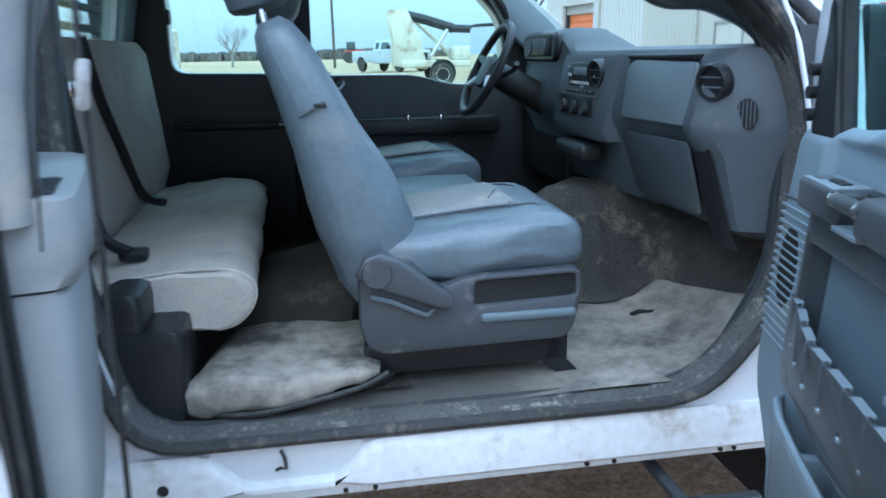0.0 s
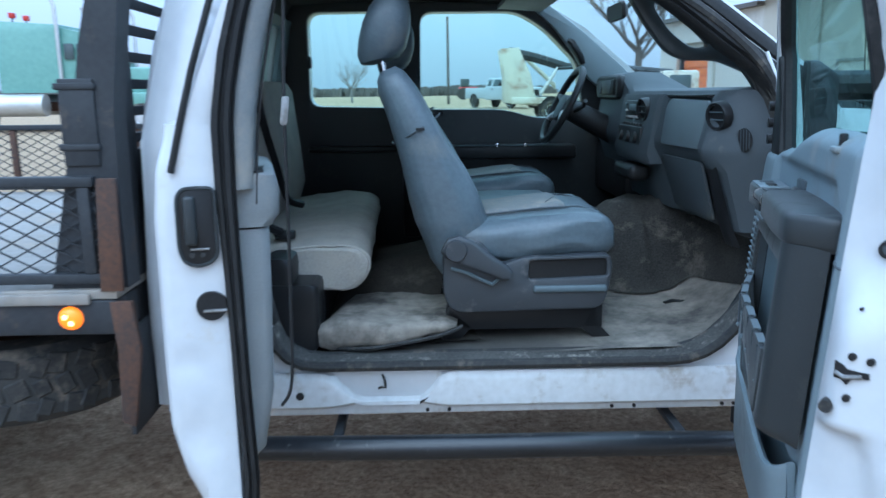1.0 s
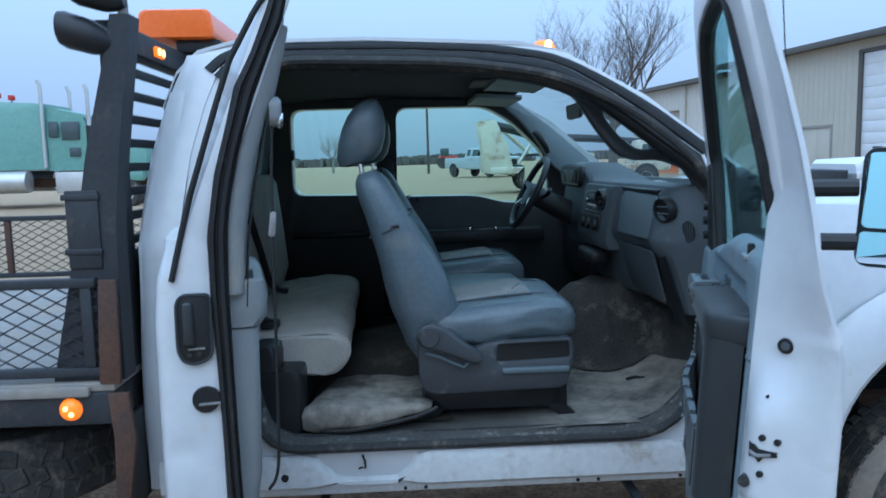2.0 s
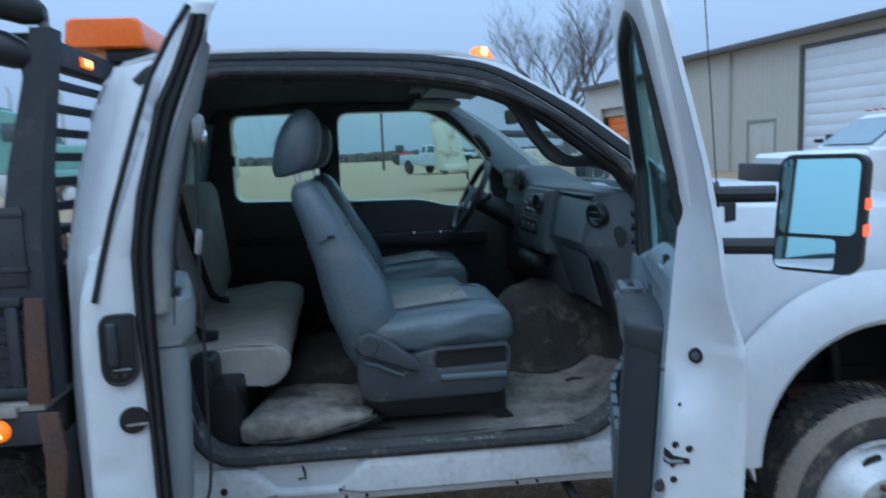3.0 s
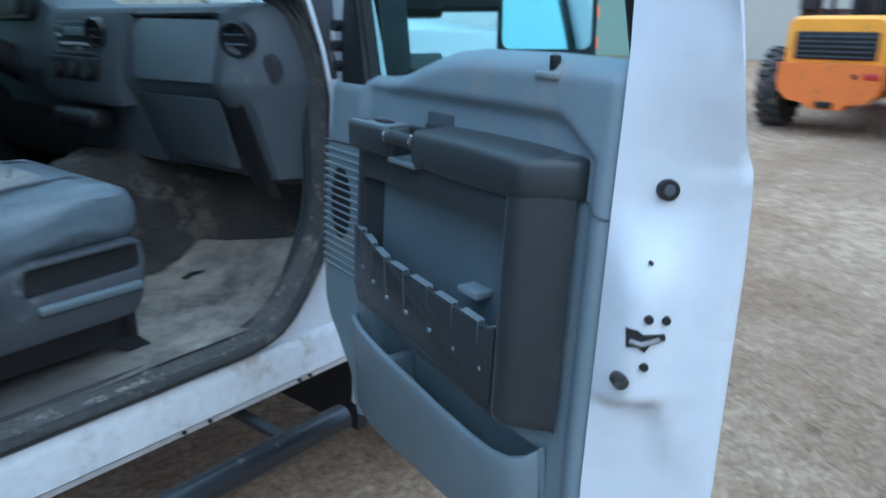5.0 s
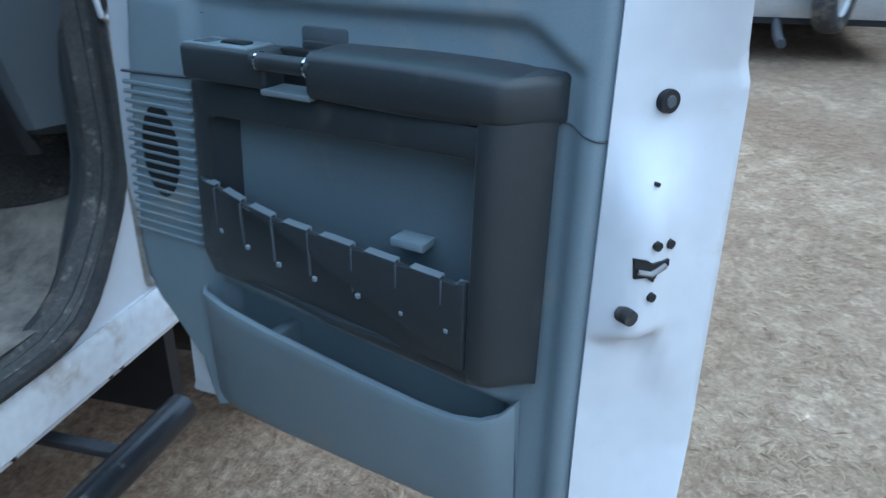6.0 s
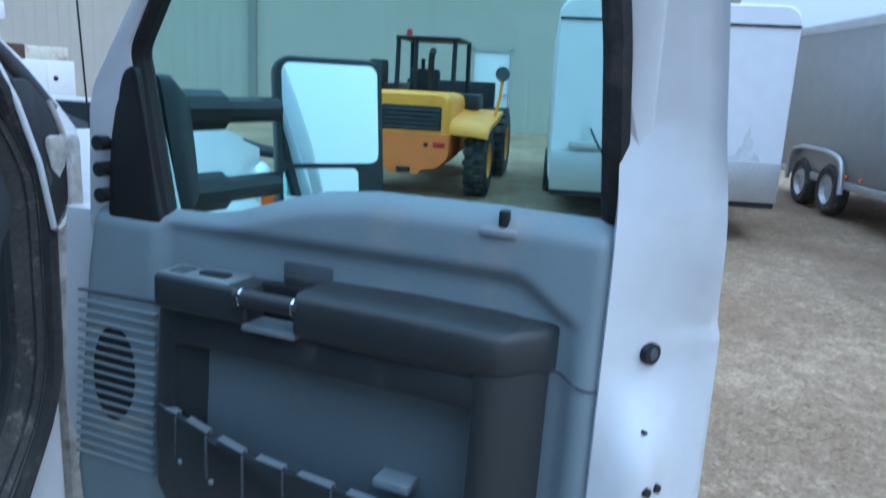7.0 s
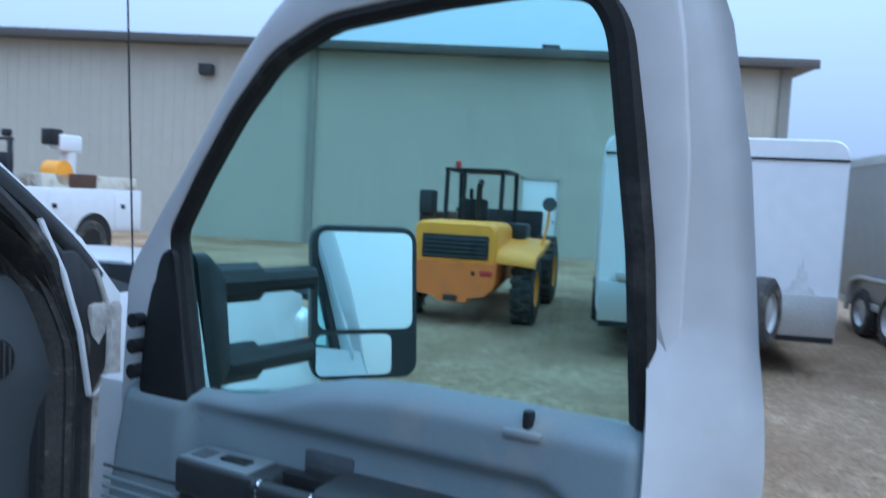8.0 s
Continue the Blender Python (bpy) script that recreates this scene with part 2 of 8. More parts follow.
def dust_and_seat_shade(m, x0, x1):
    """Leaves the pale dust only forward of a ragged line between x0 and x1; the darker floor behind it paints the
    seats' shade.
    """
    n, l = m.node_tree.nodes, m.node_tree.links
    dust = n["Principled BSDF"].inputs["Base Color"].links[0].from_node.inputs["Factor"]
    amount = dust.links[0].from_socket
    tc, split, ragged, line, both = n.new("ShaderNodeTexCoord"), n.new("ShaderNodeSeparateXYZ"), n.new("ShaderNodeTexNoise"), n.new("ShaderNodeMapRange"), n.new("ShaderNodeMath")
    ragged.inputs["Scale"].default_value, ragged.inputs["Detail"].default_value = 5.0, 6
    shift = n.new("ShaderNodeMath")
    shift.operation, shift.inputs[1].default_value = "MULTIPLY_ADD", 0.45
    line.inputs["From Min"].default_value, line.inputs["From Max"].default_value, line.inputs["To Min"].default_value = x0 + 0.22, x1 + 0.22, 0.12
    both.operation = "MULTIPLY"
    l.new(tc.outputs["Object"], split.inputs[0])
    l.new(tc.outputs["Object"], ragged.inputs["Vector"])
    l.new(ragged.outputs["Fac"], shift.inputs[0])
    l.new(split.outputs["X"], shift.inputs[2])
    l.new(shift.outputs[0], line.inputs["Value"])
    l.new(amount, both.inputs[0])
    l.new(line.outputs["Result"], both.inputs[1])
    l.new(both.outputs[0], dust)


# dust in front, painted shade under and behind the seats
dust_and_seat_shade(FLOOR, 0.78, 1.02)
CUSHION = surface("stained_beige_cloth", (0.33, 0.288, 0.24), (0.18, 0.155, 0.13), rough=0.95, grain=26, patch=4, bump=0.0015, dirt=(0.055, 0.048, 0.041), dirt_amount=0.4, dirt_scale=4.5)
REAR_TRIM = surface("grey_beige_plastic", (0.2, 0.21, 0.213), (0.165, 0.173, 0.176), rough=0.55, grain=300, patch=5, bump=0.0004, dirt=(0.26, 0.245, 0.22), dirt_amount=0.2)
STRAW = surface("dry_straw", (0.44, 0.325, 0.205), (0.29, 0.2, 0.125), rough=0.9, grain=3, patch=1.0)
CARPET = surface("dark_carpet", (0.03, 0.029, 0.028), (0.075, 0.069, 0.061), rough=1.0, grain=160, patch=6, bump=0.003, dirt=(0.19, 0.165, 0.135), dirt_amount=0.14, dirt_scale=5, spec=0.1)
# brown carpet, made darker for the shadow behind the seats
REAR_CARPET = surface("shaded_brown_rear_carpet", (0.03, 0.027, 0.024), (0.085, 0.072, 0.06), rough=1.0, grain=200, patch=4, bump=0.003, dirt=(0.2, 0.17, 0.135), dirt_amount=0.14, dirt_scale=3, spec=0.1)
TYRE_DUST = surface("dusty_tyre_shoulder", (0.24, 0.2, 0.16), (0.16, 0.14, 0.12), rough=0.95, grain=60, patch=9, bump=0.001)
SIGNAL = glow("red_orange_signal_lens", (1.0, 0.12, 0.04), 1.2)
SIDING = surface("beige_metal_siding", (0.42, 0.4, 0.34), (0.37, 0.35, 0.3), rough=0.5, grain=6, patch=0.3)
SIDING_PALE = surface("pale_metal_siding", (0.55, 0.53, 0.48), (0.5, 0.48, 0.44), rough=0.5, grain=6, patch=0.3)
GREEN_TRIM = surface("bronze_trim", (0.09, 0.08, 0.07), (0.07, 0.065, 0.06), rough=0.5, grain=8, patch=0.5)


# ---- mesh helpers ----
def part(name, bm, material, parent=None, label="", m=None, sharp=35):
    """Links a bmesh, given in world metres (or moved there by m), as one mesh object, under its parent if it has one."""
    if m is not None:
        bm.transform(m)
    bmesh.ops.recalc_face_normals(bm, faces=bm.faces)
    me = bpy.data.meshes.new(name)
    bm.to_mesh(me)
    bm.free()
    for poly in me.polygons:
        poly.use_smooth = True
    me.set_sharp_from_angle(angle=radians(sharp))
    me.materials.append(material)
    ob = new(name, me)
    if parent is not None:
        ob.parent = parent
        ob.matrix_parent_inverse = base_of(parent).inverted()
    if label:
        tagged(ob, label)
    return ob


def base_of(ob):
    """The world matrix of a thing or part, worked out from its chain."""
    if ob.parent is None:
        return ob.matrix_basis.copy()
    return base_of(ob.parent) @ ob.matrix_parent_inverse @ ob.matrix_basis


def thing(name, x, y, z, label, category, group="", kind=""):
    ob = new(name)
    ob.empty_display_size = 0.1
    ob.matrix_basis = pose(x, y, z)
    return tagged(ob, label, category, group, kind)


def box(x0, x1, y0, y1, z0, z1, bevel=0.0, seg=2, bm=None):
    bm = bm or bmesh.new()
    made = bmesh.ops.create_cube(bm, size=1)["verts"]
    bmesh.ops.transform(bm, verts=made, matrix=Matrix.LocRotScale(((x0 + x1) / 2, (y0 + y1) / 2, (z0 + z1) / 2), None, (abs(x1 - x0), abs(y1 - y0), abs(z1 - z0))))
    if bevel:
        edges = {e for v in made for e in v.link_edges}
        bmesh.ops.bevel(bm, geom=list(edges), offset=bevel, segments=seg, profile=0.5, affect="EDGES")
    return bm


def cyl(p, q, r, r2=None, seg=20, bm=None, cap=True):
    bm = bm or bmesh.new()
    p, q = Vector(p), Vector(q)
    d = q - p
    m = Matrix.Translation((p + q) / 2) @ d.to_track_quat("Z", "Y").to_matrix().to_4x4()
    bmesh.ops.create_cone(bm, cap_ends=cap, segments=seg, radius1=r, radius2=r if r2 is None else r2, depth=d.length, matrix=m)
    return bm


def loft(rings, close=True, caps=True, bm=None):
    """A skin over rings of points, all of one length."""
    bm = bm or bmesh.new()
    rows = [[bm.verts.new(p) for p in ring] for ring in rings]
    n = len(rows[0])
    for a, b in zip(rows, rows[1:]):
        for i in range(n if close else n - 1):
            j = (i + 1) % n
            bm.faces.new((a[i], a[j], b[j], b[i]))
    if caps and close:
        bm.faces.new(rows[0][::-1])
        bm.faces.new(rows[-1])
    return bm


def rounded(w, h, r, seg=4):
    """A rounded rectangle about the origin, as (a, b) pairs."""
    out = []
    for cx, cy, a0 in ((w / 2 - r, h / 2 - r, 0), (-w / 2 + r, h / 2 - r, 90), (-w / 2 + r, -h / 2 + r, 180), (w / 2 - r, -h / 2 + r, 270)):
        for i in range(seg + 1):
            a = radians(a0 + 90 * i / seg)
            out.append((cx + r * math.cos(a), cy + r * math.sin(a)))
    return out


def smooth_line(points, n=8, loop=False):
    """Catmull-Rom through the points."""
    pts = [Vector(p) for p in points]
    out = []
    count = len(pts) if loop else len(pts) - 1
    for i in range(count):
        if loop:
            p0, p1, p2, p3 = (pts[(i + k) % len(pts)] for k in (-1, 0, 1, 2))
        else:
            p1, p2 = pts[i], pts[i + 1]
            p0 = pts[i - 1] if i else p1
            p3 = pts[i + 2] if i + 2 < len(pts) else p2
        for k in range(n):
            t = k / n
            out.append(0.5 * (2 * p1 + (p2 - p0) * t + (2 * p0 - 5 * p1 + 4 * p2 - p3) * t * t + (3 * p1 - p0 - 3 * p2 + p3) * t ** 3))
    if not loop:
        out.append(pts[-1])
    return out


def tube(points, r, seg=10, loop=False, flat=1.0, bm=None):
    """A tube along points; flat squeezes it along z."""
    bm = bm or bmesh.new()
    pts = [Vector(p) for p in points]
    rings = []
    normal = None
    for i, p in enumerate(pts):
        a = pts[i - 1] if (i or loop) else p
        b = pts[(i + 1) % len(pts)] if (i + 1 < len(pts) or loop) else p
        d = (b - a).normalized()
        if normal is None:
            normal = d.orthogonal().normalized()
        normal = (normal - d * normal.dot(d)).normalized()
        side = d.cross(normal)
        rings.append([bm.verts.new(p + (normal * math.cos(t) + side * math.sin(t)) * r) for t in [2 * math.pi * k / seg for k in range(seg)]])
    pairs = list(zip(rings, rings[1:])) + ([(rings[-1], rings[0])] if loop else [])
    for a, b in pairs:
        for k in range(seg):
            j = (k + 1) % seg
            bm.faces.new((a[k], a[j], b[j], b[k]))
    if not loop:
        bm.faces.new(rings[0][::-1])
        bm.faces.new(rings[-1])
    return bm


def plate(outer, holes, thick, place, bevel=0.0):
    """A flat plate with holes. outer and holes: loops of (a, b); place(a, b, c) puts a point into the world; c runs from 0 to thick."""
    bm = bmesh.new()
    edges = []
    for line in (outer, *holes):
        vs = [bm.verts.new((a, b, 0)) for a, b in line]
        edges += [bm.edges.new((vs[i], vs[(i + 1) % len(vs)])) for i in range(len(vs))]
    if holes:
        bmesh.ops.triangle_fill(bm, use_beauty=True, use_dissolve=False, edges=edges)
    else:
        bm.faces.new(bm.verts[:])
    made = bmesh.ops.extrude_face_region(bm, geom=bm.faces[:])
    bmesh.ops.translate(bm, vec=(0, 0, thick), verts=[v for v in made["geom"] if isinstance(v, bmesh.types.BMVert)])
    bmesh.ops.recalc_face_normals(bm, faces=bm.faces)
    if bevel:
        rim = [e for e in bm.edges if len(e.link_faces) == 2 and e.calc_face_angle(0) > 1.0]
        bmesh.ops.bevel(bm, geom=rim, offset=bevel, segments=2, profile=0.5, affect="EDGES")
    for v in bm.verts:
        v.co = Vector(place(*v.co))
    return bm


def corner_loop(points, r, seg=4):
    """A closed polygon with its corners rounded by r."""
    out = []
    n = len(points)
    for i in range(n):
        p, a, b = Vector(points[i]), Vector(points[i - 1]), Vector(points[(i + 1) % n])
        ra = min(r, (a - p).length * 0.45)
        rb = min(r, (b - p).length * 0.45)
        s, e = p + (a - p).normalized() * ra, p + (b - p).normalized() * rb
        for k in range(seg + 1):
            t = k / seg
            q = s * (1 - t) ** 2 + p * 2 * t * (1 - t) + e * t * t
            out.append((q.x, q.y))
    return out


def level(table, v):
    for (a, p), (b, q) in zip(table, table[1:]):
        if v <= b:
            return p + (q - p) * max(0.0, (v - a) / (b - a))
    return table[-1][1]


def slope(x, y):
    """The yard rises gently past the truck and ahead of it."""
    return 0.012 * min(40.0, max(0.0, y - 1.5)) + 0.018 * min(25.0, max(0.0, x - 3.0))


# ---- ground ----
def build_ground():
    bm = bmesh.new()
    ticks = [-1500, -400, -120, -50, -25, -14, -9, *[-6 + 0.4 * i for i in range(46)], 13.5, 16, 20, 27, 40, 60, 100, 200, 500, 1800]
    rows = []
    for x in ticks:
        row = []
        for y in ticks:
            near = max(0.0, 1 - max(abs(x - 2), abs(y)) / 16)
            bumpy = 0.035 * near * noise.noise((x * 0.7, y * 0.7, 3)) + 0.02 * near * noise.noise((x * 2.1, y * 2.1, 8))
            row.append(bm.verts.new((x, y, slope(x, y) + bumpy - 0.01)))
        rows.append(row)
    for a, b in zip(rows, rows[1:]):
        for i in range(len(a) - 1):
            bm.faces.new((a[i], b[i], b[i + 1], a[i + 1]))
    ob = part("ground", bm, GROUND)
    tagged(ob, "bare brown dirt yard with patches of dry grass", "ground", kind="structure")


build_ground()


# ---- the truck's cab ----
WIDE = 1.94  # body width at the sills


def lean(z):
    """How far the body's sides lean in above the belt line."""
    return max(0.0, z - 1.42) * 0.23


truck = thing("pickup_truck", 0.9, WIDE / 2, 0, "white flatbed work truck with both passenger-side doors wide open", "truck")
CAB = [(-0.40, 0.62), (-0.41, 1.0), (-0.38, 1.53), (-0.32, 1.88), (-0.25, 2.02), (-0.12, 2.065), (0.3, 2.07), (0.81, 2.045), (0.97, 2.005), (1.22, 1.865), (1.53, 1.62), (1.62, 1.5), (1.62, 0.62)]
OPENING = corner_loop([(-0.06, 0.735), (1.26, 0.735), (1.47, 0.98), (1.48, 1.43), (1.40, 1.63), (1.19, 1.81), (0.92, 1.94), (0.6, 1.985), (0.0, 2.0), (-0.16, 1.9), (-0.15, 1.1)], 0.12)
part("side_frame", plate(CAB, [OPENING], 0.1, lambda a, b, c: (a, 0.016 + lean(b) + c, b), 0.006), WHITE, truck, "white painted body side round the open doorway")


def doorway_line(shift, inset):
    cx, cz = 0.66, 1.36
    pts = []
    for a, b in OPENING:
        d = Vector((a - cx, b - cz))
        d -= d.normalized() * inset
        front = min(1.0, max(0.0, (a - 1.25) / 0.15)) if b < 1.55 else 0.0
        pts.append((cx + d.x, lean(cz + d.y) + max(shift, 0.012 * front), cz + d.y))
    return pts


part("door_seal", tube(doorway_line(0.0, 0.004), 0.016, 8, True), RUBBER, truck, "dusty black rubber seal round the doorway")
part("inner_seal", tube(doorway_line(0.085, 0.012), 0.014, 8, True), RUBBER, truck)
part("seal_web", loft([doorway_line(s, k) for s, k in ((0.006, 0.014), (0.018, 0.02), (0.026, 0.013), (0.036, 0.021), (0.048, 0.013), (0.06, 0.022), (0.08, 0.024))], close=False), DUSTY_SEAL, truck)
trim_line = [(x, y, z - 0.075 * min(1.0, max(0.0, (0.92 - z) / 0.15))) for x, y, z in doorway_line(0.1, 0.012)]  # dips under the mat at the sill
part("doorway_trim", tube(trim_line, 0.02, 8, True), DARK, truck)

# dark weatherstrip over the door frame's top and windscreen pillar
STRIP_OUT = smooth_line([(-0.22, 1.98, 0), (-0.1, 2.046, 0), (0.3, 2.056, 0), (0.62, 2.046, 0), (0.81, 2.028, 0), (0.97, 1.989, 0), (1.2, 1.862, 0), (1.37, 1.738, 0), (1.5, 1.63, 0), (1.57, 1.55, 0)], 5)
STRIP_IN = smooth_line([(-0.14, 1.92, 0), (-0.03, 1.985, 0), (0.3, 1.986, 0), (0.62, 1.974, 0), (0.79, 1.954, 0), (0.94, 1.915, 0), (1.1, 1.805, 0), (1.26, 1.68, 0), (1.38, 1.585, 0), (1.45, 1.48, 0)], 5)
strip = []
for p, q in zip(STRIP_OUT, STRIP_IN):
    row = []
    for k, d in ((0.0, 0.012), (0.04, -0.006), (0.2, -0.012), (0.34, -0.01), (0.4, 0.002), (0.46, -0.012), (0.62, -0.02), (0.76, -0.018), (0.82, -0.004), (0.88, -0.014), (0.97, -0.004), (1.0, 0.05)):
        c = p + (q - p) * k
        row.append((c.x, 0.016 + lean(c.y) + d, c.y))
    strip.append(row)
part("frame_weatherstrip", loft(strip, close=False), SEAL, truck, "dusty black weatherstrip along the roof and pillar", None, 60)

# far side: closed doors seen from inside
REAR_LIGHT = corner_loop([(-0.19, 1.49), (-0.175, 1.945), (0.27, 1.95), (0.27, 1.48)], 0.06)
FRONT_LIGHT = corner_loop([(0.38, 1.47), (0.385, 1.945), (0.86, 1.945), (1.0, 1.87), (1.19, 1.69), (1.23, 1.42), (0.98, 1.42), (0.82, 1.465)], 0.06)
part("far_side_wall", plate([(a, b) for a, b in CAB], [REAR_LIGHT, FRONT_LIGHT], 0.09, lambda a, b, c: (a, WIDE - lean(b) - c - 0.01, b)), WHITE, truck)
inner = [(-0.36, 0.74), (-0.36, 1.9), (-0.25, 2.0), (0.9, 1.985), (1.2, 1.83), (1.5, 1.58), (1.56, 0.74)]
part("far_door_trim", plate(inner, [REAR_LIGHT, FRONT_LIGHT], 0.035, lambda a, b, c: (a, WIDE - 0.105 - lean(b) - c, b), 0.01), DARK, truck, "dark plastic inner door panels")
for loop, name in ((REAR_LIGHT, "rear_side_window"), (FRONT_LIGHT, "far_door_window")):
    pane = part(name, plate(loop, [], 0.004, lambda a, b, c: (a, WIDE - lean(b) - 0.06 - c, b)), GLASS, truck, "green-tinted side glass")
    pane.visible_shadow = False
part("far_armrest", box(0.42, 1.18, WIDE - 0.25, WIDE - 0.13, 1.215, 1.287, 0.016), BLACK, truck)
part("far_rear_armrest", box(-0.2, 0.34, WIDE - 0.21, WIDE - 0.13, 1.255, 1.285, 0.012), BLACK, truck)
# pale strip painting the highlight along the armrest's top edge
part("armrest_trim", box(0.44, 1.02, WIDE - 0.256, WIDE - 0.246, 1.284, 1.289, 0.001), PANEL, truck)
for x in (0.763, 0.907):
    part("handle_clip", box(x, x + 0.012, WIDE - 0.262, WIDE - 0.244, 1.276, 1.3, 0.003), CHROME, truck)
part("far_lock_pull", box(0.475, 0.498, WIDE - 0.19, WIDE - 0.165, 1.44, 1.468, 0.005), BLACK, truck)

# roof, headliner, back wall
def roof_grid(z_off, inset, y0, y1, xs, crown=0.055):
    bm = bmesh.new()
    rows = []
    for x, z in xs:
        row = []
        for i in range(13):
            y = y0 + (y1 - y0) * i / 12
            k = 2 * i / 12 - 1
            row.append(bm.verts.new((x, y, z + z_off + crown * (1 - k * k))))
        rows.append(row)
    for a, b in zip(rows, rows[1:]):
        for i in range(12):
            bm.faces.new((a[i], b[i], b[i + 1], a[i + 1]))
    made = bmesh.ops.extrude_face_region(bm, geom=bm.faces[:])
    bmesh.ops.translate(bm, vec=(0, 0, -inset), verts=[v for v in made["geom"] if isinstance(v, bmesh.types.BMVert)])
    return bm


part("roof", roof_grid(0.0, 0.012, 0.155, WIDE - 0.155, [(-0.36, 1.86), (-0.31, 1.97), (-0.24, 2.035), (-0.12, 2.066), (0.3, 2.07), (0.81, 2.048), (0.99, 2.008)]), WHITE, truck)
part("headliner", roof_grid(-0.045, 0.02, 0.17, WIDE - 0.17, [(-0.34, 1.9), (-0.24, 2.03), (0.3, 2.06), (0.8, 2.04), (0.98, 2.0)]), HEADLINER, truck, "dark brown cloth headliner")
BACK_LIGHT = corner_loop([(0.35, 1.5), (0.4, 1.86), (WIDE - 0.4, 1.86), (WIDE - 0.35, 1.5)], 0.06)
BACK = [(0.62, -0.442), (0.85, -0.449), (1.03, -0.446), (1.27, -0.434), (1.43, -0.427), (1.53, -0.416), (1.7, -0.39), (1.86, -0.345), (2.03, -0.275)]


def back_x(z):
    return level(BACK, z)


for far in (False, True):
    corner = []
    for k in range(36):
        z = 0.62 + 0.04 * k
        x, y = back_x(z), 0.016 + lean(z)
        ring = [(x + 0.13, y - 0.004), (x + 0.045, y - 0.004), (x + 0.018, y + 0.001), (x + 0.003, y + 0.012), (x - 0.004, y + 0.032), (x - 0.006, y + 0.14), (x + 0.003, y + 0.14), (x + 0.13, y + 0.03)]
        corner.append([(a, WIDE - b if far else b, z) for a, b in ring])
    part("cab_corner", loft(corner), WHITE, truck, "white rounded rear corner of the cab", None, 60)
part("back_wall", plate([(0.02, 0.62), (0.02, 1.42), (0.12, 1.9), (WIDE - 0.12, 1.9), (WIDE - 0.02, 1.42), (WIDE - 0.02, 0.62)], [BACK_LIGHT], 0.05, lambda a, b, c: (back_x(b) + 0.004 + c, a, b)), WHITE, truck)
part("back_trim", plate([(0.1, 0.74), (0.1, 1.42), (0.17, 1.9), (WIDE - 0.17, 1.9), (WIDE - 0.1, 1.42), (WIDE - 0.1, 0.74)], [BACK_LIGHT], 0.02, lambda a, b, c: (back_x(b) + 0.06 + c, a, b)), TRIM, truck)
rear_pane = part("rear_window", plate(BACK_LIGHT, [], 0.004, lambda a, b, c: (back_x(b) + 0.03 + c, a, b)), GLASS, truck)
rear_pane.visible_shadow = False

# windscreen with its dark border
WS = [(1.0, 2.005), (1.2, 1.86), (1.42, 1.69), (1.66, 1.51)]
def screen_point(x, z, i, n=12):
    k = 2 * i / n - 1
    half = WIDE / 2 - 0.13 - (z - 1.5) * 0.2 + 0.06
    return (x + 0.05 * (1 - k * k) - 0.02, WIDE / 2 + k * half, z + 0.02 * (1 - k * k) - 0.015)
screen = part("windscreen", loft([[screen_point(x, z, i) for i in range(13)] for x, z in WS], close=False), CLEAR, truck, "lightly tinted windscreen")
screen.visible_shadow = False

# floor, hump, toe board
def floor_section(x, z):
    ys = [0.06, 0.1, 0.3, 0.62, 0.72, 0.8, 1.14, 1.22, 1.32, 1.64, 1.86, 1.9]
    hump = [0, 0, 0, 0.02, 0.1, 0.2, 0.2, 0.1, 0.02, 0, 0, 0]
    return [(x, y, z + h * min(1, max(0.2, (x + 0.4))) + 0.006 * noise.noise((x * 9, y * 9, 1))) for y, h in zip(ys, hump)]
part("floor_mat", loft([floor_section(x, z) for x, z in ((-0.36, 0.775), (-0.2, 0.76), (0.0, 0.75), (0.2, 0.745), (0.4, 0.745), (0.6, 0.75), (0.8, 0.755), (1.0, 0.76), (1.2, 0.765), (1.34, 0.78), (1.45, 0.84), (1.58, 0.97), (1.7, 1.12), (1.75, 1.3))], close=False), FLOOR, truck, "worn floor mat covered in pale dust")
part("floor_pan", box(-0.39, 1.75, 0.07, WIDE - 0.07, 0.64, 0.73, 0.01), STEEL, truck)
part("firewall", box(1.72, 1.76, 0.05, WIDE - 0.05, 0.7, 1.55), DARK, truck)

# sill with its stamped hollow near the rear
def sill():
    rings = []
    for i in range(61):
        x = -0.4 + 2.0 * i / 60
        k = max(0.0, min(1, (x - 0.07) / 0.12)) * max(0.0, min(1, (0.46 - x) / 0.1))
        k = k * k * (3 - 2 * k)
        ridge = 0.70 - 0.075 * k
        lip = 0.6 + 0.015 * k
        rings.append([(x, 0.06, 0.728), (x, 0.026 + 0.01 * k, 0.722), (x, 0.012 + 0.022 * k, 0.712), (x, 0.004 + 0.03 * k, ridge + 0.016), (x, -0.003, ridge), (x, -0.006, ridge - 0.012), (x, -0.006, lip + 0.01), (x, 0.004, lip), (x, 0.024, lip - 0.003), (x, 0.026, 0.574), (x, 0.03, 0.57), (x, 0.06, 0.6)])
    return loft(rings)
rocker = part("rocker_panel", sill(), SILL, truck, "scuffed white sill with rust stains and a stamped hollow")
part("drain_plug", cyl((0.0, -0.004, 0.647), (0.0, -0.009, 0.647), 0.0125, seg=20), BLACK, rocker)
for x in (0.39, 0.458, 0.97, 1.04, 1.32, 1.357):
    part("flange_hole", cyl((x, 0.02, 0.583), (x, 0.025, 0.583), 0.006, seg=12), BLACK, rocker)
